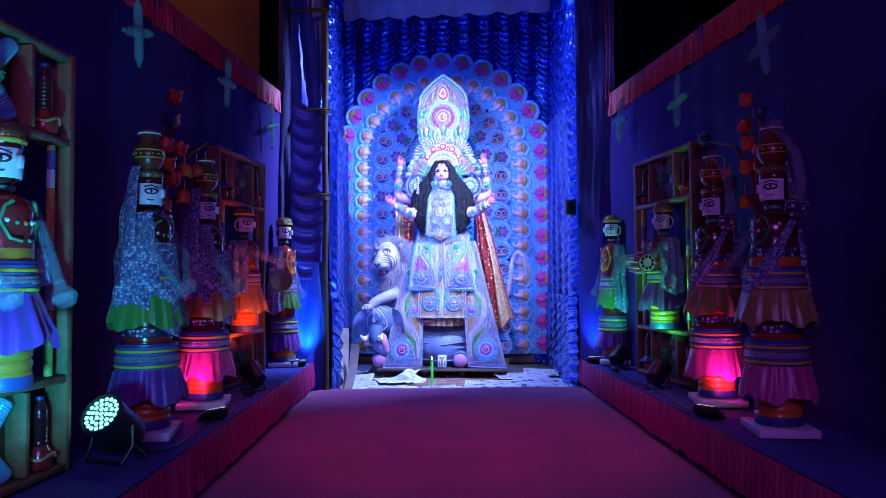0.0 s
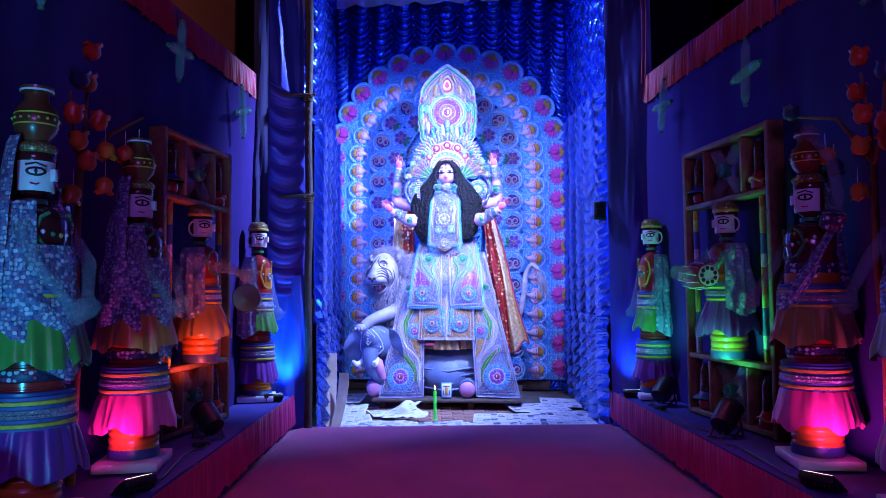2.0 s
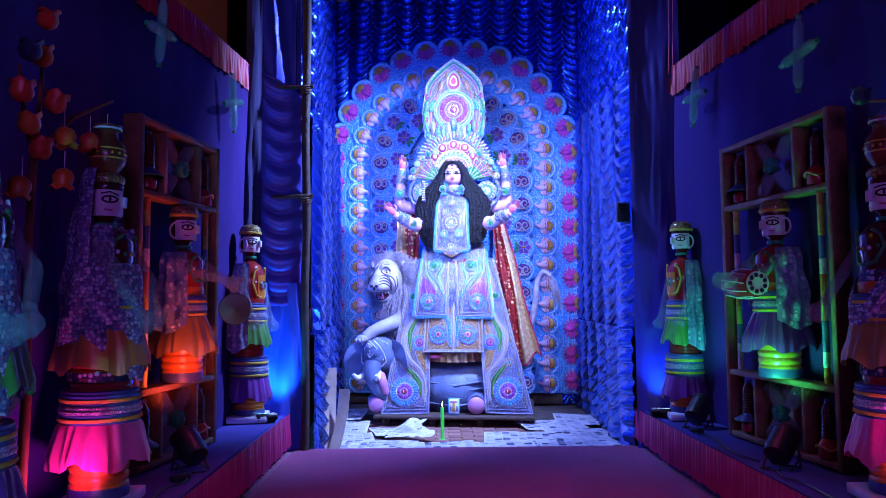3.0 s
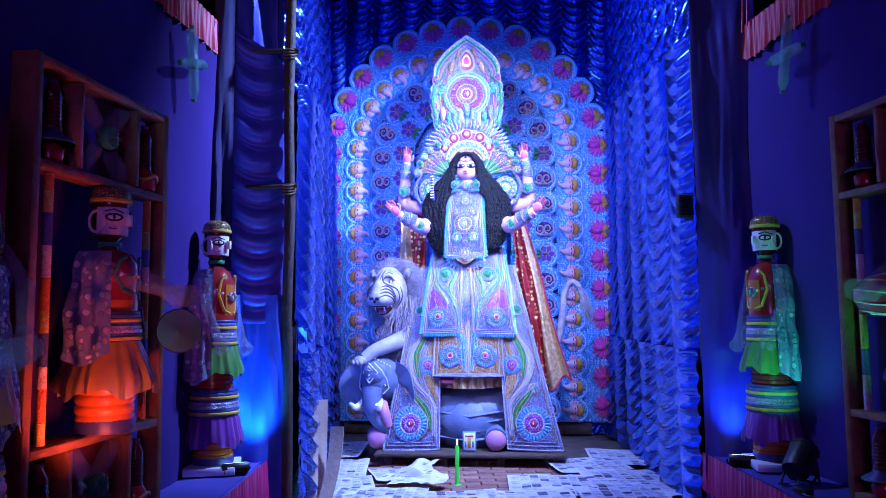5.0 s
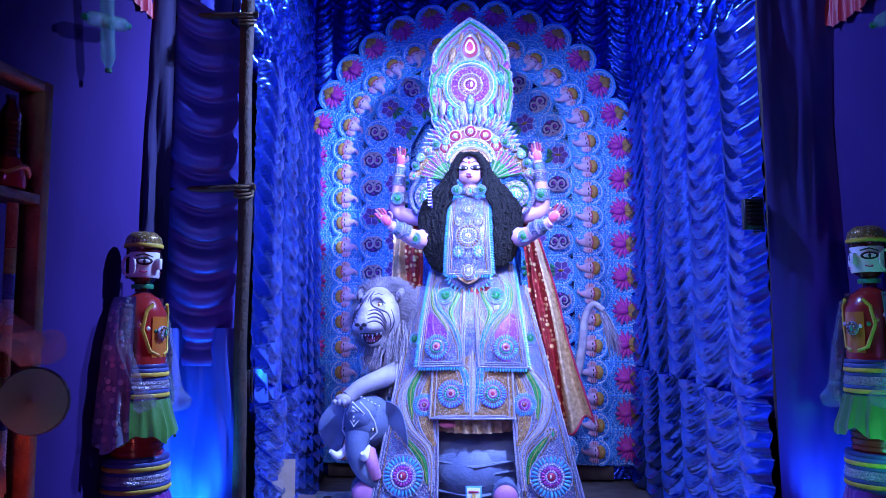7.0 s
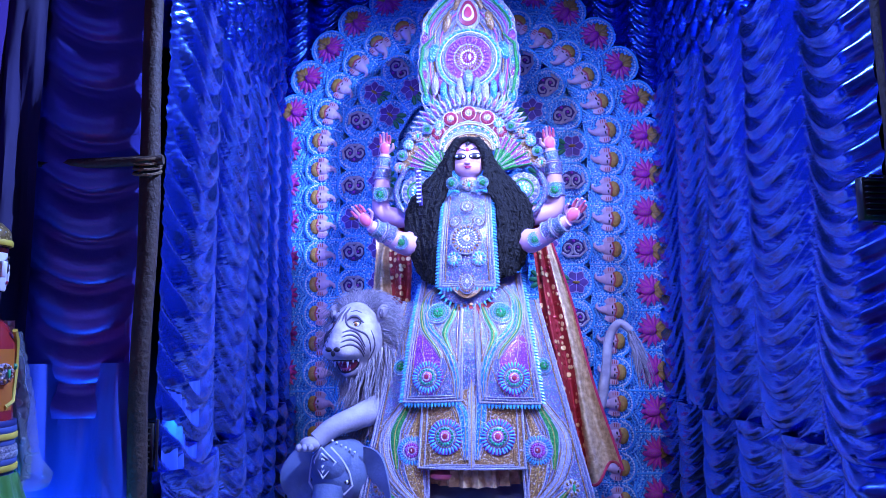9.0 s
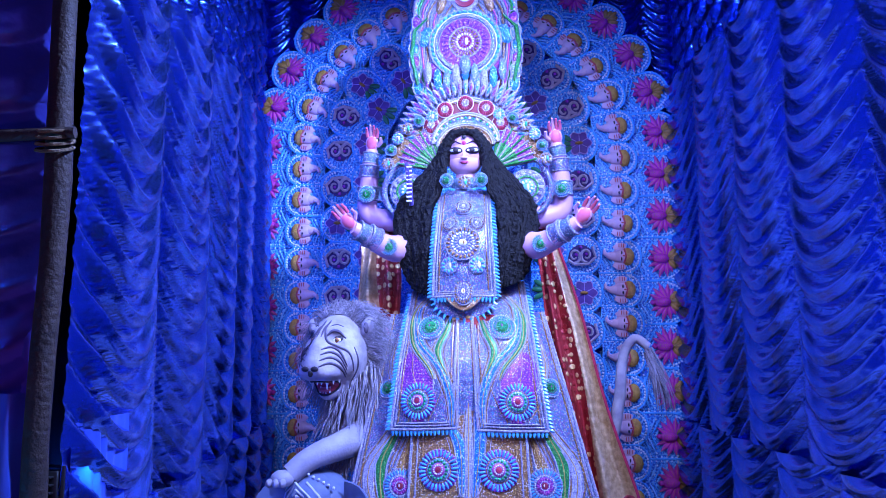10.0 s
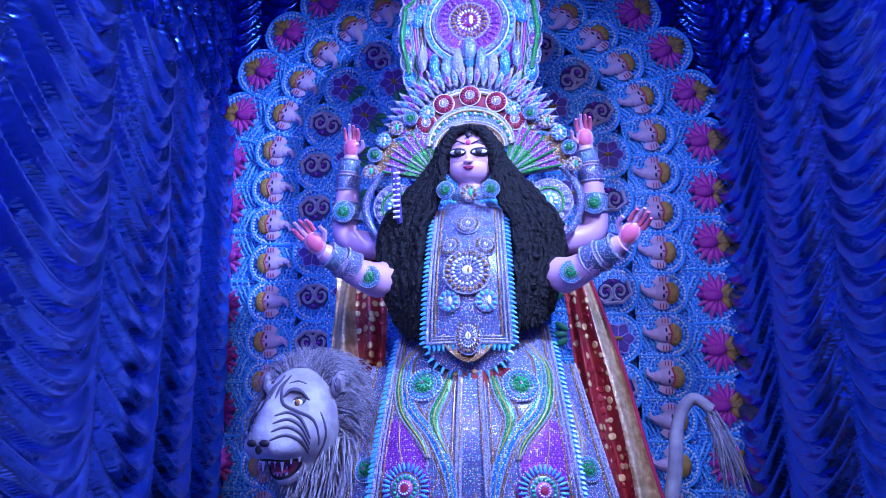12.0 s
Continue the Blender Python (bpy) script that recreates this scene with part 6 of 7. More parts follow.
def ruffle(g, r0, r1, z0, z1, mt, M, waves=22):
    prof = [(r1, z0), (r1 * 0.985, z0 + (z1 - z0) * 0.2), ((r0 + r1) / 2, z0 + (z1 - z0) * 0.55), (r0 * 1.04, z0 + (z1 - z0) * 0.9), (r0, z1)]
    n = waves * 6
    vs, fs = [], []
    ph = random.uniform(0, 6)
    for k, (r, z) in enumerate(prof):
        amp = (0.065, 0.062, 0.055, 0.045, 0.02)[k]
        for i in range(n):
            a = 2 * math.pi * i / n
            w_ = noise.noise((4 * math.cos(a) + ph, 4 * math.sin(a), k * 0.25))
            q = r * (1 + amp * (0.6 * math.sin(waves * a * 0.5 + 2.4 * math.sin(3 * a + ph)) + 0.9 * math.sin(waves * a + 2.0 * math.sin(2 * a + ph) + 3 * w_) * (0.4 + w_) + 0.8 * w_))
            vs.append((q * math.cos(a), q * math.sin(a), z + (0.018 * math.sin(5 * a + ph) + 0.008 * math.sin(11 * a) if k == 0 else 0)))
    for k in range(len(prof) - 1):
        for i in range(n):
            fs.append((k * n + i, k * n + (i + 1) % n, (k + 1) * n + (i + 1) % n, (k + 1) * n + i))
    g.add(vs, fs, mt, M)


def skirt_bands(g, r, z0, z1, M):
    h = (z1 - z0) / 9
    for k, (mt, q) in enumerate(((BAND, 1.0), (YELLOW, 1.05), (BAND, 1.02), (GLIT, 1.06), (GLIT, 1.06), (BAND, 1.02), (YELLOW, 1.05), (BAND, 1.0), (NAVY, 0.97))):
        ring(g, r * q * (1 + 0.03 * math.sin(k)), z0 + h * k, h * 1.02, mt, M)


def jar(g, r, z0, z1, mt, M, foot=None):
    h = z1 - z0
    prof = [(r * 0.93, z0), (r, z0 + h * 0.05)]
    for k in range(4):
        a = z0 + h * (0.12 + 0.2 * k)
        prof += [(r, a), (r * 0.95, a + h * 0.03), (r * 0.95, a + h * 0.06), (r, a + h * 0.09)]
    prof += [(r, z1 - h * 0.06), (r * 0.8, z1)]
    g.lathe(prof, 30, mt, M)
    if foot:
        ring(g, r * 1.012, z0 + 0.002, h * 0.26, foot, M)


def bottle_arm(g, pts, mt=None):
    mt = mt or CLEAR
    fine, rr = [], []
    P = [Vector(p) for p in pts]
    n = 30
    for k in range(n + 1):
        t = k / n * (len(P) - 1)
        i = min(int(t), len(P) - 2)
        fine.append(P[i].lerp(P[i + 1], t - i))
        rr.append(0.033 * (1 + 0.10 * math.sin(k * 2.4)) * (1 - 0.35 * k / n))
    g.tube(fine, rr, mt, 12)
    g.lathe([(0.022, 0), (0.024, 0.02), (0.05, 0.07), (0.035, 0.10)], 14, mt, Matrix.Translation(P[-1]) @ (P[-1] - P[-2]).to_track_quat("Z", "Y").to_matrix().to_4x4())


def head(g, z, M, hat, earring=True):
    """A white bottle-face with a painted profile eye; it looks along +x."""
    M = M @ Matrix.Translation((0, 0, z)) @ Matrix.Diagonal((1.0, 1.0, 1.04, 1)) @ Matrix.Translation((0, 0, -z))
    g.lathe([(0.030, z - 0.06), (0.034, z - 0.02), (0.060, z)], 18, JAR_MAROON, M)
    ring(g, 0.046, z - 0.045, 0.018, CAP_GREEN, M, 18)
    g.lathe([(0.066, z), (0.069, z + 0.005), (0.069, z + 0.125), (0.066, z + 0.13)], 28, WHITE_FACE, M)
    g.lathe([(0.0695, z + 0.108), (0.0715, z + 0.112), (0.0715, z + 0.135), (0.06, z + 0.15)], 28, JAR_MAROON, M)
    # hair panel at the back half
    g.sheet(lambda u, v: (0.0715 * math.cos(radians(105 + 150 * u)), 0.0715 * math.sin(radians(105 + 150 * u)), z + 0.13 * v), 14, 3, JAR_MAROON, M)
    for s in (-1, 1):
        a = radians(s * 48)
        T = M @ Matrix.Translation((0.0705 * math.cos(a), 0.0705 * math.sin(a), z + 0.068)) @ pose(0, 0, 0, 0, 0, math.degrees(a) + 90)
        g.ball((0, 0, 0), (0.036, 0.004, 0.017), INK, 12, T)
        g.ball((0, 0, 0), (0.029, 0.0055, 0.012), WHITE_FACE, 12, T)
        g.ball((0, 0, 0), (0.011, 0.0068, 0.011), INK, 10, T)
        g.tube([(-0.036, 0, 0.022), (0, -0.001, 0.031), (0.036, 0, 0.018)], 0.003, INK, 5, T)
        g.tube([(-0.02, 0, -0.042), (0.0, -0.001, -0.046), (0.012, 0, -0.043)], 0.003, LIP, 5, T)
        if earring:
            T2 = M @ Matrix.Translation((-0.012, s * 0.078, z + 0.05))
            g.tube([(0.032 * math.cos(q), 0, 0.042 * math.sin(q)) for q in [2 * math.pi * k / 16 for k in range(17)]], 0.006, WHITE_FACE, 7, T2)
    g.box((0.082, 0, z + 0.058), (0.022, 0.020, 0.045), WHITE_FACE, M)
    if hat == "pot":
        g.ball((0, 0, z + 0.155), (0.078, 0.078, 0.035), HAT, 18, M)
        zz = z + 0.185
        g.lathe([(0.045, zz), (0.072, zz + 0.035), (0.080, zz + 0.075), (0.070, zz + 0.12), (0.045, zz + 0.145), (0.042, zz + 0.175), (0.056, zz + 0.18), (0.058, zz + 0.20), (0.05, zz + 0.202)], 26, CLAY_POT, M)
        for q, r in ((0.055, 0.0785), (0.095, 0.0775)):
            ring(g, r, zz + q, 0.006, YELLOW, M, 26)
        for k in range(16):
            a = 2 * math.pi * k / 16
            g.ball((0.080 * math.cos(a), 0.080 * math.sin(a), zz + 0.078), 0.006, YELLOW, 6, M)
        ring(g, 0.060, zz + 0.182, 0.008, WHITE_FACE, M, 24)
    else:
        g.lathe([(0.074, z + 0.125), (0.080, z + 0.135), (0.076, z + 0.165), (0.072, z + 0.175), (0.05, z + 0.195), (1e-5, z + 0.20)], 26, HAT, M)
        ring(g, 0.083, z + 0.128, 0.016, YELLOW, M, 26)


def torso(g, z0, z1, r, M, mt, vest=None):
    h = z1 - z0
    g.lathe([(r * 1.02, z0), (r * 1.02, z0 + h * 0.1), (r * 0.95, z0 + h * 0.25), (r, z0 + h * 0.4), (r, z0 + h * 0.72), (r * 0.75, z0 + h * 0.9), (r * 0.34, z1)], 30, mt, M)
    for k in range(9):
        a = radians(-70 + 17.5 * k)
        g.ball((r * 1.0 * math.cos(a), r * 1.0 * math.sin(a), z0 + h * (0.62 - 0.16 * math.cos(a * 1.3))), 0.010, (LEAF, FACE_GOLD, PEARL)[k % 3], 6, M)
    for s in (-1, 1):
        g.tube([(r * 1.02 * math.cos(radians(s * q)), r * 1.02 * math.sin(radians(s * q)), z0 + h * zz) for q, zz in ((8, 0.15), (30, 0.2), (48, 0.5), (40, 0.75), (25, 0.84))], 0.008, YELLOW if vest else LEAF, 6, M)
    if vest:
        g.sheet(lambda u, v: (r * 1.03 * math.cos(radians(-26 + 52 * u)), r * 1.03 * math.sin(radians(-26 + 52 * u)), z0 + h * (0.12 + 0.55 * v)), 8, 4, vest, M)
        rosette(g, M @ pose(r * 1.04, 0, z0 + h * 0.45, 0, 0, 90), 0.030, MINI)


def wrap(g, M, mt, a0, a1, z0, z1, r0, r1, point=0.12, lean=0.0, seed=0.0):
    """A shawl draped round a doll between two angles; the hem runs to a point."""
    def at(u, v):
        a = radians(a0 + (a1 - a0) * u + lean * v)
        r = r0 + (r1 - r0) * v ** 0.7 + 0.012 * math.sin(u * 19 + 3 * v + seed) * (0.3 + v) + 0.02 * noise.noise((u * 4, v * 5, seed))
        z = z0 + (z1 - z0) * v - point * v * math.sin(math.pi * u) ** 1.5
        return (r * math.cos(a), r * math.sin(a), z)
    g.sheet(at, 46, 34, mt, M)


def swag(g, M, mt, s):
    """Cloth hanging in a loop from one shoulder to the other hip."""
    def at(u, v):
        a = radians(-100 + 200 * u)
        top = 1.10 - 0.24 * math.sin(math.pi * u) ** 1.3 - 0.10 * (u if s > 0 else 1 - u)
        drop = 0.05 + 0.13 * math.sin(math.pi * u)
        r = 0.142 + 0.022 * math.sin(math.pi * v) + 0.006 * math.sin(v * 20 + 4 * u)
        return (r * math.cos(a), r * math.sin(a), top - drop * v)
    g.sheet(at, 44, 20, mt, M)


def base_block(parent_pose, w=0.36, d=0.30):
    return Geo().box((0, 0, 0.022), (w, d, 0.044), WHITE_BLOCK).thing("base_board", "white painted board under a doll", "board", parent_pose, group="boards under the dolls")


Z = 0.292


def woman(x, y, turn, low, mid, shawl, label, arm_up=False, s=1):
    base_block(pose(x, y, Z, 0, 0, 90 + 8 * s))
    g, M = Geo(), Matrix()
    jar(g, 0.120, 0.0, 0.19, JAR_ORANGE, M, NAVY)
    ruffle(g, 0.158, 0.196, 0.145, 0.315, low, M)
    skirt_bands(g, 0.156, 0.31, 0.45, M)
    jar(g, 0.126, 0.44, 0.57, JAR_RED, M)
    ring(g, 0.132, 0.485, 0.04, FLORAL, M)
    ruffle(g, 0.160, 0.200, 0.54, 0.71, mid, M, 20)
    skirt_bands(g, 0.148, 0.70, 0.83, M)
    ring(g, 0.128, 0.83, 0.05, JAR_ORANGE, M)
    ring(g, 0.124, 0.88, 0.05, FLORAL, M)
    torso(g, 0.92, 1.135, 0.118, M, JAR_MAROON)
    head(g, 1.185, M, "pot", False)
    if arm_up:
        bottle_arm(g, [(-0.02, -s * 0.13, 1.08), (-0.03, -s * 0.20, 1.25), (-0.02, -s * 0.17, 1.42), (0.0, -s * 0.09, 1.52)])
        ring(g, 0.055, 0, 0.07, FLORAL, Matrix.Translation((-0.02, -s * 0.15, 1.10)) @ pose(0, 0, 0, 30 * s, 0, 0), 16)
        bottle_arm(g, [(0.03, s * 0.13, 1.05), (0.10, s * 0.19, 0.92), (0.20, s * 0.16, 0.80)])
        swag(g, M, shawl, s)
        wrap(g, M, shawl, 150 - 20 * s, 215 - 20 * s, 1.40, 0.52, 0.085, 0.22, 0.10, -12 * s, 5.0)
    else:
        bottle_arm(g, [(0.06, -s * 0.13, 1.05), (0.14, -s * 0.15, 0.90), (0.19, -s * 0.06, 0.78)])
        bottle_arm(g, [(0.04, s * 0.13, 1.05), (0.13, s * 0.15, 0.92), (0.20, s * 0.05, 0.80)])
        wrap(g, M, shawl, 84, 276, 1.39, 0.66, 0.086, 0.186, 0.06, 0, 1.0)
        wrap(g, M, shawl, -94, 94, 0.98, 0.70, 0.138, 0.182, 0.22, 0, 3.0)
        for e in (-1, 1):
            wrap(g, M, shawl, e * 46, e * 92, 1.14, 0.90, 0.118, 0.150, 0.02, 0, 7.0 + e)
    return g.thing("folk_doll", label, "doll", pose(x, y, Z + 0.045, 0, 0, turn), group="tall folk dolls on the platforms")


def man(x, y, turn, vest, cloth_m, label, s=1, base=True):
    if base:
        base_block(pose(x, y, Z, 0, 0, 90 - 8 * s), 0.33, 0.28)
    g, M = Geo(), Matrix()
    jar(g, 0.115, 0.0, 0.16, JAR_ORANGE, M, NAVY)
    ruffle(g, 0.132, 0.165, 0.11, 0.27, PURPLE_SATIN, M)
    skirt_bands(g, 0.135, 0.26, 0.42, M)
    jar(g, 0.110, 0.40, 0.54, JAR_RED, M)
    ruffle(g, 0.125, 0.165, 0.50, 0.66, GREEN_SATIN, M, 20)
    skirt_bands(g, 0.118, 0.65, 0.81, M)
    torso(g, 0.80, 1.12, 0.105, M, JAR_RED, vest)
    head(g, 1.185, M, "hat")
    bottle_arm(g, [(0.0, -s * 0.12, 1.06), (0.03, -s * 0.16, 0.86), (0.10, -s * 0.13, 0.70)])
    bottle_arm(g, [(0.02, s * 0.12, 1.06), (0.05, s * 0.17, 0.90), (0.12, s * 0.15, 0.72)], CLEAR)
    wrap(g, M, cloth_m, s * 62, s * 128, 1.10, 0.50, 0.112, 0.185, 0.05, 0, 1.0)
    wrap(g, M, cloth_m, -s * 75, -s * 125, 1.10, 0.62, 0.112, 0.18, 0.05, 0, 6.0)
    return g.thing("folk_doll", label, "doll", pose(x, y, Z + 0.045, 0, 0, turn), group="tall folk dolls on the platforms")


def musician(x, y, z, turn, skirt, drum, label, s=1, lowered=False):
    """A shorter doll that stands on a shelf rail."""
    g, M = Geo(), Matrix()
    jar(g, 0.115, 0.0, 0.20, JAR_ORANGE, M, NAVY)
    ruffle(g, 0.128, 0.19, 0.16, 0.36, skirt, M, 22)
    skirt_bands(g, 0.125, 0.35, 0.48, M)
    ring(g, 0.115, 0.48, 0.05, JAR_ORANGE, M)
    torso(g, 0.52, 0.735, 0.112, M, JAR_RED)
    head(g, 0.79, M, "hat")
    for e in (-1, 1):
        if lowered:
            bottle_arm(g, [(0.02, e * 0.12, 0.68), (0.06, e * 0.16, 0.54), (0.14, e * 0.14, 0.40)])
        else:
            bottle_arm(g, [(0.03, e * 0.12, 0.68), (0.14, e * 0.13, 0.60), (0.26, e * 0.07, 0.56)])
    wrap(g, M, NETTING, 55 * s, 125 * s, 0.72, 0.32, 0.12, 0.19, 0.05, 0, 2.0)
    wrap(g, M, NETTING, -70 * s, -125 * s, 0.72, 0.40, 0.12, 0.18, 0.05, 0, 4.0)
    if drum:
        T = M @ Matrix.Translation((0.20, 0, 0.52)) @ pose(0, 0, 0, 90, 0, 0)
        g.lathe([(0.068, -0.13), (0.074, -0.12), (0.082, 0.0), (0.074, 0.12), (0.068, 0.13)], 22, JAR_RED, T)
        for e in (-0.131, 0.131):
            g.lathe([(0.066, e - 0.002), (0.066, e + 0.002)], 22, DRUM_SKIN, T)
            for k in range(9):
                a = 2 * math.pi * k / 9
                g.ball((0.045 * math.cos(a), 0.045 * math.sin(a), e * 1.02), (0.013, 0.013, 0.003), INK, 8, T)
        for k in range(10):
            a0, a1 = 2 * math.pi * k / 10, 2 * math.pi * (k + 0.5) / 10
            g.tube([(0.076 * math.cos(a0), 0.076 * math.sin(a0), -0.12), (0.086 * math.cos((a0 + a1) / 2), 0.086 * math.sin((a0 + a1) / 2), 0), (0.076 * math.cos(a1), 0.076 * math.sin(a1), 0.12)], 0.003, PEARL, 4, T)
    elif not lowered:
        T = M @ Matrix.Translation((0.30, 0.02, 0.40)) @ pose(0, 0, 0, 90, 0, 20)
        g.lathe([(0.085, -0.012), (0.09, 0.0), (0.085, 0.012), (0.02, 0.016), (1e-5, 0.02)], 24, mat("dark_cymbal", (0.03, 0.02, 0.015), (0.02, 0.012, 0.01), 12, 0.4, 0.2), T)
    return g.thing("musician_doll", label, "doll", pose(x, y, z, 0, 0, turn), group="dolls standing in the shelves")


woman(-1.67, 7.00, -6, PINK_SATIN, ORANGE_SATIN, SHAWL, "jar-built folk doll with head pot, pink frill and printed shawl")
woman(-1.69, 6.05, -12, PURPLE_SATIN, GREEN_SATIN, SHAWL, "jar-built folk doll with head pot, purple frill and long shawl", s=1)
woman(1.70, 6.90, 182, PINK_SATIN, OLIVE_SATIN, SHAWL, "folk doll of jars with raised arm steadying a pot, pink frill", True, -1)
woman(1.67, 5.97, 188, PINK_SATIN, OLIVE_SATIN, SHAWL, "folk doll of jars with raised arm steadying a pot, olive frill", True, -1)
man(-1.60, 9.32, -18, JAR_ORANGE, NETTING, "male folk doll of jars with gold cap and orange vest", -1)
man(1.60, 9.24, 198, JAR_ORANGE, NETTING, "male folk doll of jars with gold cap and net scarf", 1)

# ---- wooden shelves with bottle ornaments ----
WRAPS = [mat("wrap_orange", (0.70, 0.22, 0.05), None, 60, 0.6, bump=0.4, bscale=120), mat("wrap_white", (0.75, 0.75, 0.75), None, 60, 0.6, bump=0.4, bscale=120),
         mat("wrap_blue", (0.08, 0.14, 0.40), None, 60, 0.6, bump=0.4, bscale=120), mat("wrap_yellow", (0.60, 0.55, 0.12), None, 60, 0.6, bump=0.4, bscale=120)]


def bottle(g, M, L=0.20, r=0.032, mt=None, cap=CAP_GREEN):
    mt = mt or CLEAR
    prof = [(r * 0.8, 0), (r, L * 0.04)]
    for k in range(7):
        prof += [(r, L * (0.10 + 0.08 * k)), (r * 0.88, L * (0.14 + 0.08 * k))]
    prof += [(r, L * 0.68), (r * 0.8, L * 0.78), (r * 0.42, L * 0.90), (r * 0.40, L * 0.93)]
    g.lathe(prof, 14, mt, M)
    g.lathe([(r * 0.48, L * 0.93), (r * 0.48, L)], 12, cap, M)


def windmill(g, M, R, mt):
    """Four bottles set as blades round a pierced hub."""
    for k in range(4):
        T = M @ pose(0, 0, 0, 0, 45 + 90 * k, 0)
        bottle(g, T @ pose(0, 0, R * 0.95, 180, 0, 0), R * 0.82, R * 0.17, mt)
    g.lathe([(R * 0.20, -0.02), (R * 0.24, 0.0), (R * 0.20, 0.02), (1e-5, 0.026)], 18, CAP_GREEN, M @ pose(0, -0.03, 0, 90, 0, 0))
    for k in range(10):
        a = 2 * math.pi * k / 10
        g.tube([(0.0, -0.06, 0.0), (R * 0.2 * math.cos(a), -0.055, R * 0.2 * math.sin(a))], 0.003, LEAF, 4, M)


def lantern(g, M, mt):
    g.lathe([(0.030, 0.0), (0.045, 0.01), (0.05, 0.05), (0.03, 0.075)], 18, mt, M)
    g.lathe([(0.085, 0.072), (0.08, 0.085), (0.045, 0.105), (0.035, 0.12)], 20, NAVY, M)
    ring(g, 0.086, 0.072, 0.008, LEAF, M, 20)
    bottle(g, M @ pose(0, 0, 0.115), 0.20, 0.038, JAR_MAROON, NAVY)


def small_doll(g, M, mt):
    g.lathe([(0.05, 0.0), (0.055, 0.01), (0.05, 0.07), (0.03, 0.10)], 18, mt, M)
    g.tube([(0.06 * math.cos(a), 0.06 * math.sin(a), 0.055 + 0.012 * math.sin(3 * a)) for a in [2 * math.pi * k / 20 for k in range(21)]], 0.007, ORANGE_SATIN, 5, M)
    bottle(g, M @ pose(0, 0, 0.09), 0.21, 0.033, JAR_MAROON, NAVY)


def shelf(M, w, label, fan_mt, front=1):
    """An open wooden frame: small cells above and below, a tall bay between with wrapped canes. x runs along the wall, -y faces the corridor."""
    s = empty("display_frame", label, "shelf", M, group="wooden display frames")
    H, d = 1.83, 0.10
    for x in (0.021, w - 0.021):
        Geo().box((x, 0, H / 2), (0.042, d, H), WOOD).part("upright", s)
    for z in (H - 0.02, 1.43, 0.40, 0.02):
        Geo().box((w / 2, 0, z), (w - 0.086, d, 0.032), WOOD).part("rail", s)
    for z0, z1 in ((1.45, H - 0.04), (0.04, 0.38)):
        for x in (w * 0.29, w * 0.72):
            Geo().box((x, 0, (z0 + z1) / 2), (0.028, d * 0.96, z1 - z0 - 0.004), WOOD).part("divider", s)
        Geo().box((w / 2, 0.043, (z0 + z1) / 2), (w * 0.42, 0.008, z1 - z0 - 0.01), CLAY_POT).part("back_panel", s)
        g = Geo()
        windmill(g, pose(w * 0.505, -0.005, (z0 + z1) / 2), 0.215, fan_mt)
        g.thing("bottle_windmill", "four-bladed windmill made of plastic bottles in a frame", "ornament", M, group="bottle windmills")
        g = Geo()
        lantern(g, pose(w * 0.16, -0.005, z0 + 0.002), JAR_RED)
        g.thing("bottle_lantern", "lantern ornament made from a dark bottle", "ornament", M, group="bottle lanterns")
        g = Geo()
        small_doll(g, pose(w * 0.85, -0.005, z0 + 0.002), JAR_RED)
        g.thing("bottle_figure", "small dark bottle ornament with an orange ring", "ornament", M, group="bottle ornaments")
    for x in (0.13, w - 0.13):
        c = empty("wrapped_cane", "upright cane wrapped in orange, white and blue cord", "cane", M @ pose(x, -0.02, 0.422), group="wrapped canes")
        z = 0.0
        k = random.randrange(4)
        while z < 0.985:
            h = min(random.choice((0.08, 0.12, 0.16)), 0.985 - z)
            g = Geo()
            prof = [(0.016, z)]
            n = max(2, int(h / 0.012))
            for q in range(n):
                prof += [(0.0185, z + h * (q + 0.35) / n), (0.0160, z + h * (q + 0.95) / n)]
            g.lathe(prof, 12, WRAPS[k % 4])
            g.part("cord_wrap", c)
            z += h
            k += 1
    return s


def along(x0, y0, x1, y1):
    """Pose whose x axis runs from the first point to the second, on the platform."""
    return pose(x0, y0, Z, 0, 0, math.degrees(math.atan2(y1 - y0, x1 - x0)))


# west frames run from near to far, east frames from far to near, so that -y faces the corridor
shelf(along(-1.735, 7.54, -1.592, 8.47) @ pose(0, 0.05, 0), 0.94, "open wooden display frame with bottle ornaments by the cloth wall", CLEAR)
shelf(along(1.622, 8.53, 1.752, 7.42) @ pose(0, 0.05, 0), 1.10, "open wooden display frame with green-lit bottle windmills", CLEAR)
shelf(along(-1.86, 4.28, -1.755, 5.34) @ pose(0, 0.05, 0), 1.07, "open wooden display frame with blue bottle windmills near the entrance", CLEAR_BLUE)
shelf(along(1.80, 5.10, 1.90, 4.10) @ pose(0, 0.05, 0), 1.0, "open wooden display frame near the entrance", CLEAR)
RAIL = Z + 0.421
musician(-1.665, 8.02, RAIL, -8, OLIVE_SATIN, False, "folk musician doll with cymbal standing in a frame", -1)
musician(1.69, 7.93, RAIL, 188, PURPLE_SATIN, True, "folk drummer doll with red drum standing in a frame", 1)
musician(-1.79, 4.84, RAIL, -15, PURPLE_SATIN, False, "folk musician doll in purple frill standing in a frame", -1, True)
musician(1.86, 4.62, RAIL, 205, GREEN_SATIN, False, "folk musician doll in green frill standing in a frame", 1, True)

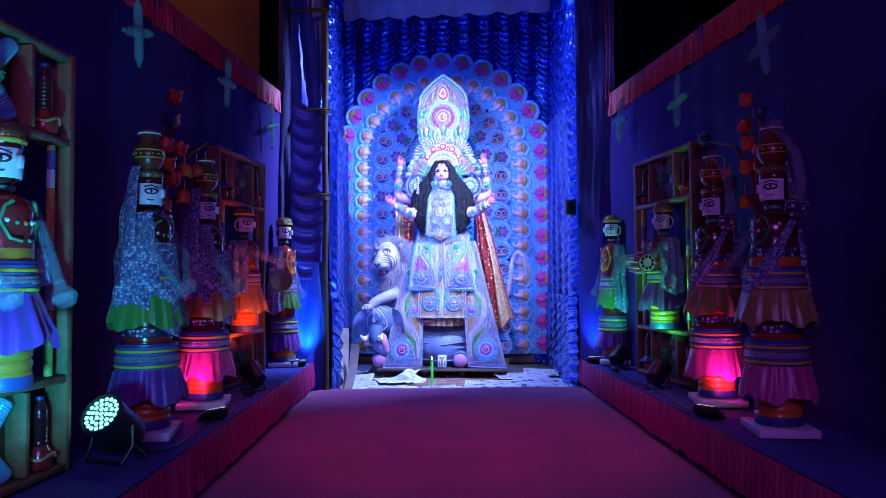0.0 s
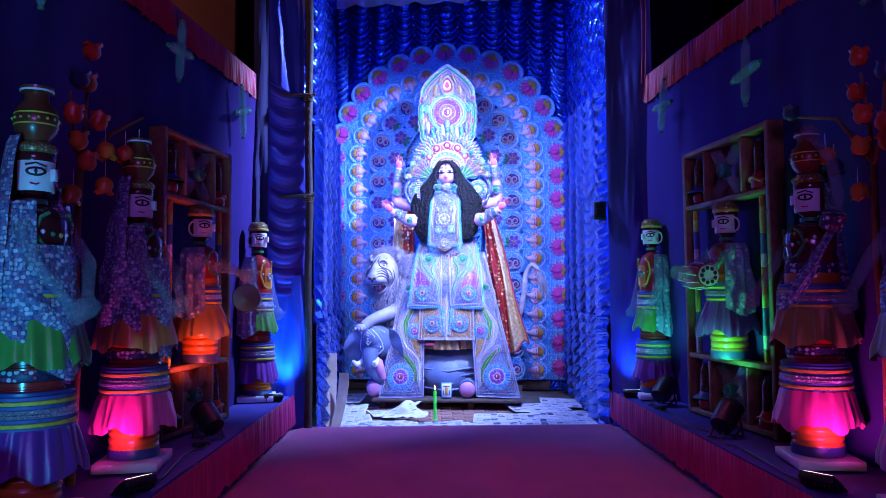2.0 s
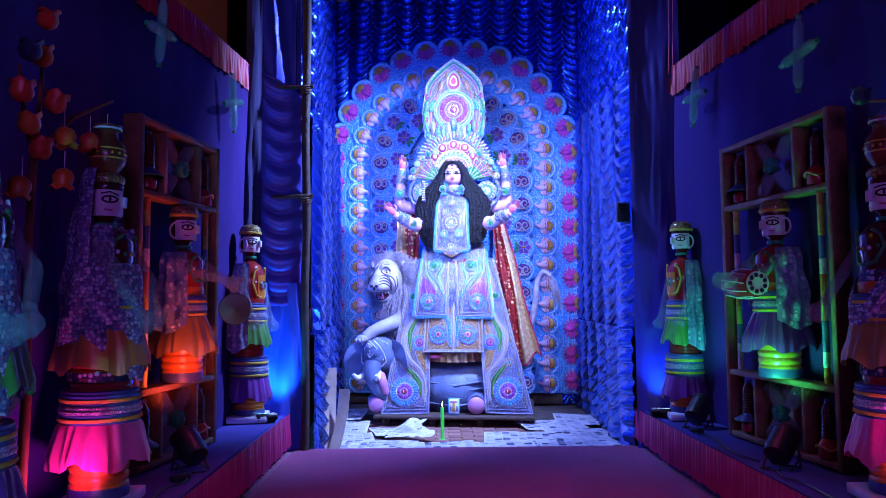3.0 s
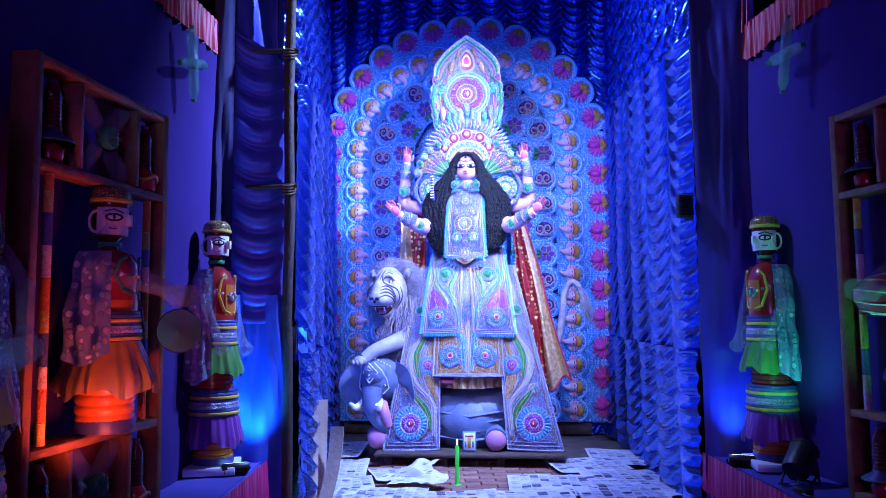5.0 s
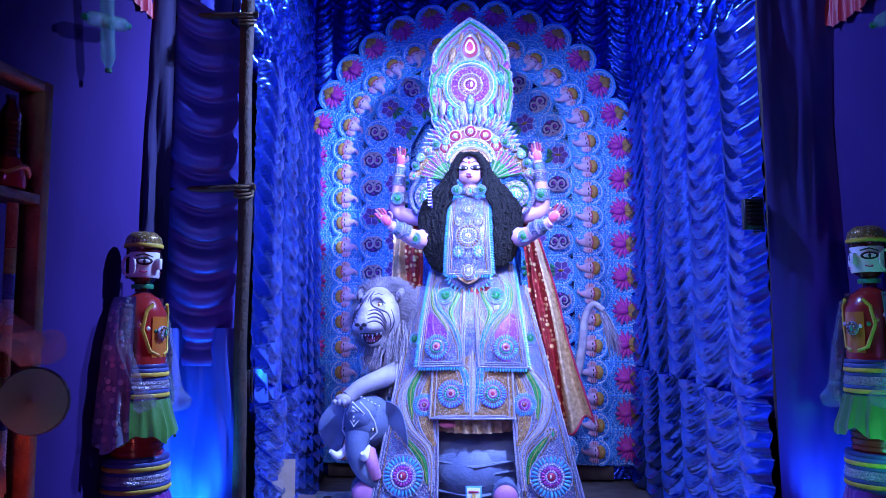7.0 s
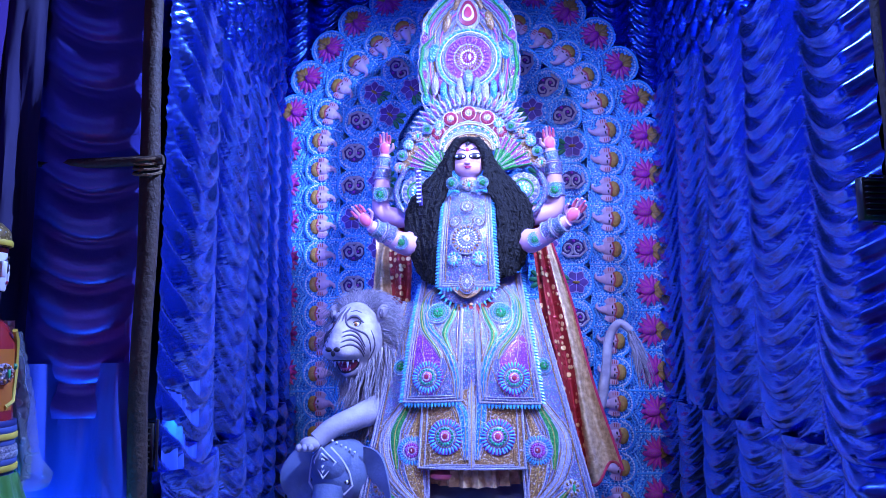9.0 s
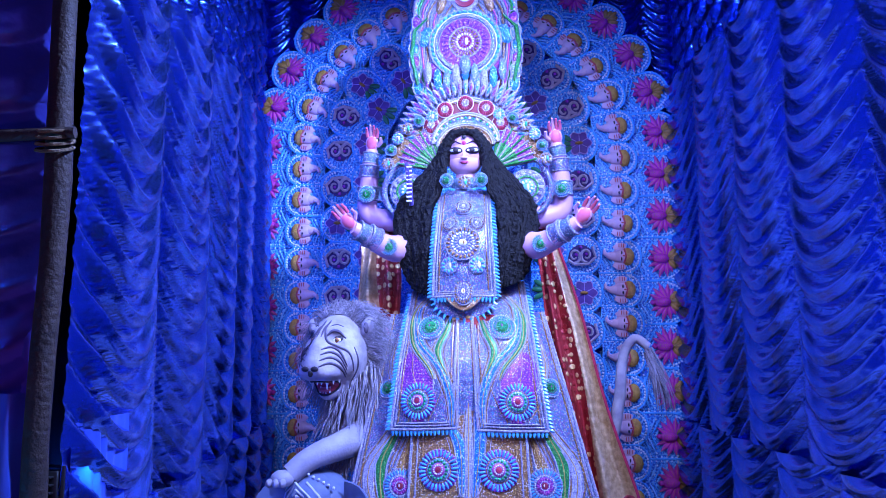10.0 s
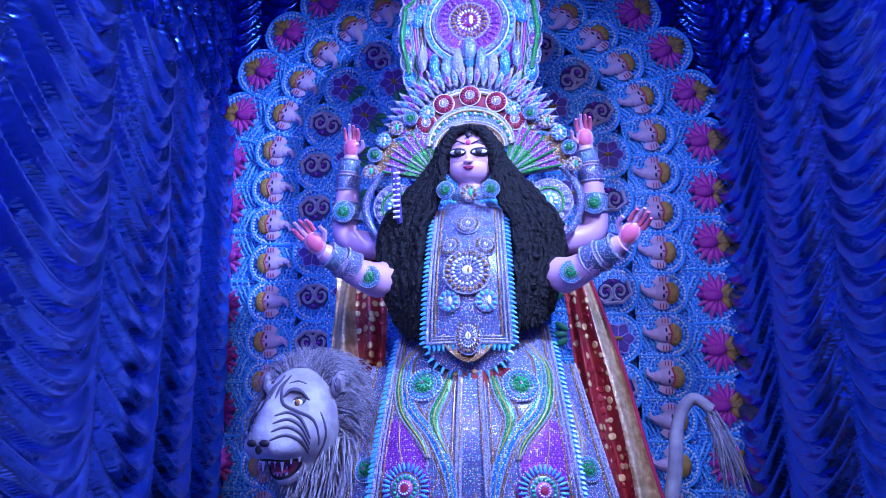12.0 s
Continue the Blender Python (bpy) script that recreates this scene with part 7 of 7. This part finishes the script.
# ---- bottle crosses on the walls ----
# clear bottles: the teal of their glints is put into the base colour
CROSS = mat("teal_glint_plastic", (0.22, 0.62, 0.55), (0.15, 0.5, 0.45), 30, 0.10, alpha=0.45, spec=1.0, bump=0.4, bscale=60)


def cross(x, y, z, wall_turn, tilt):
    c = empty("bottle_cross", "cross made of clear plastic bottles hung on the wall", "ornament", pose(x, y, z, 0, 0, wall_turn) @ pose(0, 0, 0, 0, tilt, 0), group="bottle crosses on the walls")
    for a, L in ((0, 0.21), (180, 0.21), (80, 0.17), (260, 0.17)):
        g = Geo()
        bottle(g, pose(0, 0, 0, 0, a, 0), L, 0.030, CROSS)
        g.part("bottle", c)
    Geo().ball((0, 0, 0), 0.020, CROSS, 8).part("hub", c)


for y, z, t in ((6.50, 2.62, -4), (7.90, 2.68, 6), (8.98, 2.56, -6)):
    cross(wall_l(y) + 0.10, y, z, 83, t)
for y, z, t in ((6.46, 2.53, -8), (7.68, 2.47, 4), (8.92, 2.58, 12)):
    cross(wall_r(y) - 0.12, y, z, -84, t)

# ---- flowering branches behind the dolls ----
PETALS = [mat("orange_plastic", (0.82, 0.26, 0.03), (0.66, 0.16, 0.02), 12, 0.35), mat("red_plastic", (0.72, 0.10, 0.03), (0.55, 0.06, 0.02), 12, 0.35), mat("dark_blue_plastic", (0.03, 0.04, 0.12), (0.02, 0.03, 0.08), 12, 0.35)]
STEM = mat("brown_stem", (0.28, 0.11, 0.04), (0.18, 0.07, 0.03), 16, 0.6)


def blossom(parent, at, down, k):
    g = Geo()
    n, rows = 20, ((0.012, 0.0), (0.040, 0.016), (0.052, 0.045), (0.045, 0.078), (0.058, 0.108))
    vs, fs = [], []
    for j, (r, z) in enumerate(rows):
        for i in range(n):
            a = 2 * math.pi * i / n
            vs.append((r * math.cos(a), r * math.sin(a), z - (0.020 * (0.5 - 0.5 * math.cos(5 * a)) if j == 4 else 0)))
    for j in range(4):
        for i in range(n):
            fs.append((j * n + i, j * n + (i + 1) % n, (j + 1) * n + (i + 1) % n, (j + 1) * n + i))
    g.add(vs, fs, PETALS[k], pose(*at, 180 if down else 20 * math.sin(at[2] * 30), 12 * math.cos(at[1] * 40), 0) @ Matrix.Scale(0.80, 4))
    if down:
        g.tube([at, (at[0], at[1], at[2] + 0.07)], 0.002, PEARL, 4)
    g.part("blossom", parent)


def branch_tree(x, y, side, twigs):
    t = empty("flower_branch", "bare branch with orange and red plastic-bottle blossoms behind the dolls", "branch", pose(x, y, Z), group="flowering branches")
    Geo().tube([(0, 0, 0.0), (0.01, 0.01, 0.5), (-0.01, 0.02, 1.0), (0.0, 0.03, 1.45)], [0.022, 0.020, 0.018, 0.015], STEM, 8).part("stem", t)
    for p, q, e in twigs:
        Geo().tube([p, q, e], [0.013, 0.010, 0.006], STEM, 7).part("twig", t)
    return t


tw = branch_tree(-1.80, 6.62, -1, [((0, 0.03, 1.40), (0.02, 0.02, 1.62), (0.04, 0.0, 1.85)), ((0, 0.03, 1.43), (0.06, 0.20, 1.62), (0.12, 0.45, 1.76)), ((0, 0.03, 1.42), (0.02, -0.08, 1.55), (0.03, -0.15, 1.74))])
for k, (p, dn) in enumerate((((0.05, 0.0, 1.92), False), ((0.06, -0.04, 1.76), False), ((0.08, -0.17, 1.74), False), ((0.07, 0.02, 1.60), False), ((0.06, -0.12, 1.48), False), ((0.07, -0.06, 1.40), False), ((0.08, 0.10, 1.56), True),
                             ((0.10, 0.28, 1.58), True), ((0.12, 0.40, 1.62), True), ((0.07, -0.20, 1.58), False), ((0.07, 0.13, 1.40), True), ((0.06, -0.16, 1.32), True))):
    blossom(tw, p, dn, (1, 0, 2, 1, 0, 1, 0, 1, 2, 1, 0, 0)[k])
te = branch_tree(1.86, 6.58, 1, [((0, 0.03, 1.40), (-0.02, 0.02, 1.62), (-0.05, 0.02, 1.85)), ((0, 0.03, 1.43), (-0.06, 0.22, 1.68), (-0.12, 0.52, 1.76)), ((0, 0.03, 1.42), (-0.03, -0.10, 1.55), (-0.05, -0.16, 1.78))])
for k, (p, dn) in enumerate((((-0.06, 0.02, 1.88), False), ((-0.06, 0.05, 1.72), False), ((-0.07, -0.02, 1.60), False), ((-0.07, -0.18, 1.76), False), ((-0.06, -0.14, 1.54), False), ((-0.07, 0.02, 1.46), False), ((-0.06, 0.06, 1.34), True),
                             ((-0.12, 0.36, 1.58), True), ((-0.11, 0.24, 1.54), True), ((-0.14, 0.52, 1.74), False), ((-0.07, -0.22, 1.44), False), ((-0.09, 0.20, 1.48), True))):
    blossom(te, p, dn, (1, 1, 1, 2, 1, 0, 0, 1, 0, 2, 1, 2)[k])

# ---- cables lying on the platforms ----
def floor_cable(pts, label):
    fine = []
    P = [Vector((x, y, Z + 0.006)) for x, y in pts]
    for k in range(len(P) - 1):
        for q in range(8):
            f = q / 8
            p0, p1, p2, p3 = P[max(k - 1, 0)], P[k], P[k + 1], P[min(k + 2, len(P) - 1)]
            fine.append(0.5 * (2 * p1 + (p2 - p0) * f + (2 * p0 - 5 * p1 + 4 * p2 - p3) * f * f + (3 * p1 - p0 - 3 * p2 + p3) * f ** 3))
    Geo().tube(fine + [P[-1]], 0.005, BLACK, 6).thing("power_cable", label, "cable", group="cables on the platforms")


floor_cable([(-1.47, 6.55), (-1.43, 6.70), (-1.49, 7.22), (-1.44, 7.40), (-1.48, 7.62)], "thin black power cable lying along the platform edge")
floor_cable([(-1.50, 5.62), (-1.44, 5.75), (-1.47, 6.30), (-1.43, 6.42), (-1.49, 6.50)], "thin black power cable lying along the platform edge")
floor_cable([(1.47, 6.48), (1.43, 6.62), (1.46, 7.20), (1.42, 7.35), (1.46, 7.52)], "thin black power cable lying along the platform edge")
floor_cable([(1.46, 7.72), (1.42, 7.95), (1.47, 8.40), (1.43, 8.55), (1.48, 8.74)], "thin black power cable lying along the platform edge")
for x, y, a in ((-1.46, 6.66, 20), (-1.48, 7.46, -30), (1.45, 8.62, 15)):
    ad = empty("power_adapter", "small black power adapter on the platform", "adapter", pose(x, y, Z, 0, 0, a), group="power adapters")
    Geo().box((0, 0, 0.014), (0.05, 0.09, 0.026), BLACK).part("case", ad)
    Geo().box((0, 0.051, 0.014), (0.02, 0.014, 0.014), WHITE_BLOCK).part("plug", ad, "white plug")

# ---- bricks of the alcove floor ----
BRICK = mat("floor_brick", (0.36, 0.17, 0.11), (0.24, 0.11, 0.08), 14, 0.9, bump=0.5, bscale=80)
n, l = BRICK.node_tree.nodes, BRICK.node_tree.links
info, hsv, mr = n.new("ShaderNodeObjectInfo"), n.new("ShaderNodeHueSaturation"), n.new("ShaderNodeMapRange")
mr.inputs["To Min"].default_value, mr.inputs["To Max"].default_value = 0.7, 1.25
l.new(info.outputs["Random"], mr.inputs["Value"])
l.new(mr.outputs["Result"], hsv.inputs["Value"])
bsdf = n["Principled BSDF"]
l.new(bsdf.inputs["Base Color"].links[0].from_socket, hsv.inputs["Color"])
l.new(hsv.outputs["Color"], bsdf.inputs["Base Color"])
one = Geo().box((0, 0, 0), (0.225, 0.095, 0.05), BRICK, bevel=0.006).mesh("brick", False)
for j in range(20):
    for i in range(7):
        b = new("brick", one)
        b.parent = alcove_floor
        b.matrix_local = pose(-0.80 + 0.235 * i + (0.117 if j % 2 else 0), 9.90 + 0.104 * j, FLOOR_B - 0.012 + random.uniform(-0.003, 0.003), 0, 0, random.uniform(-1, 1))
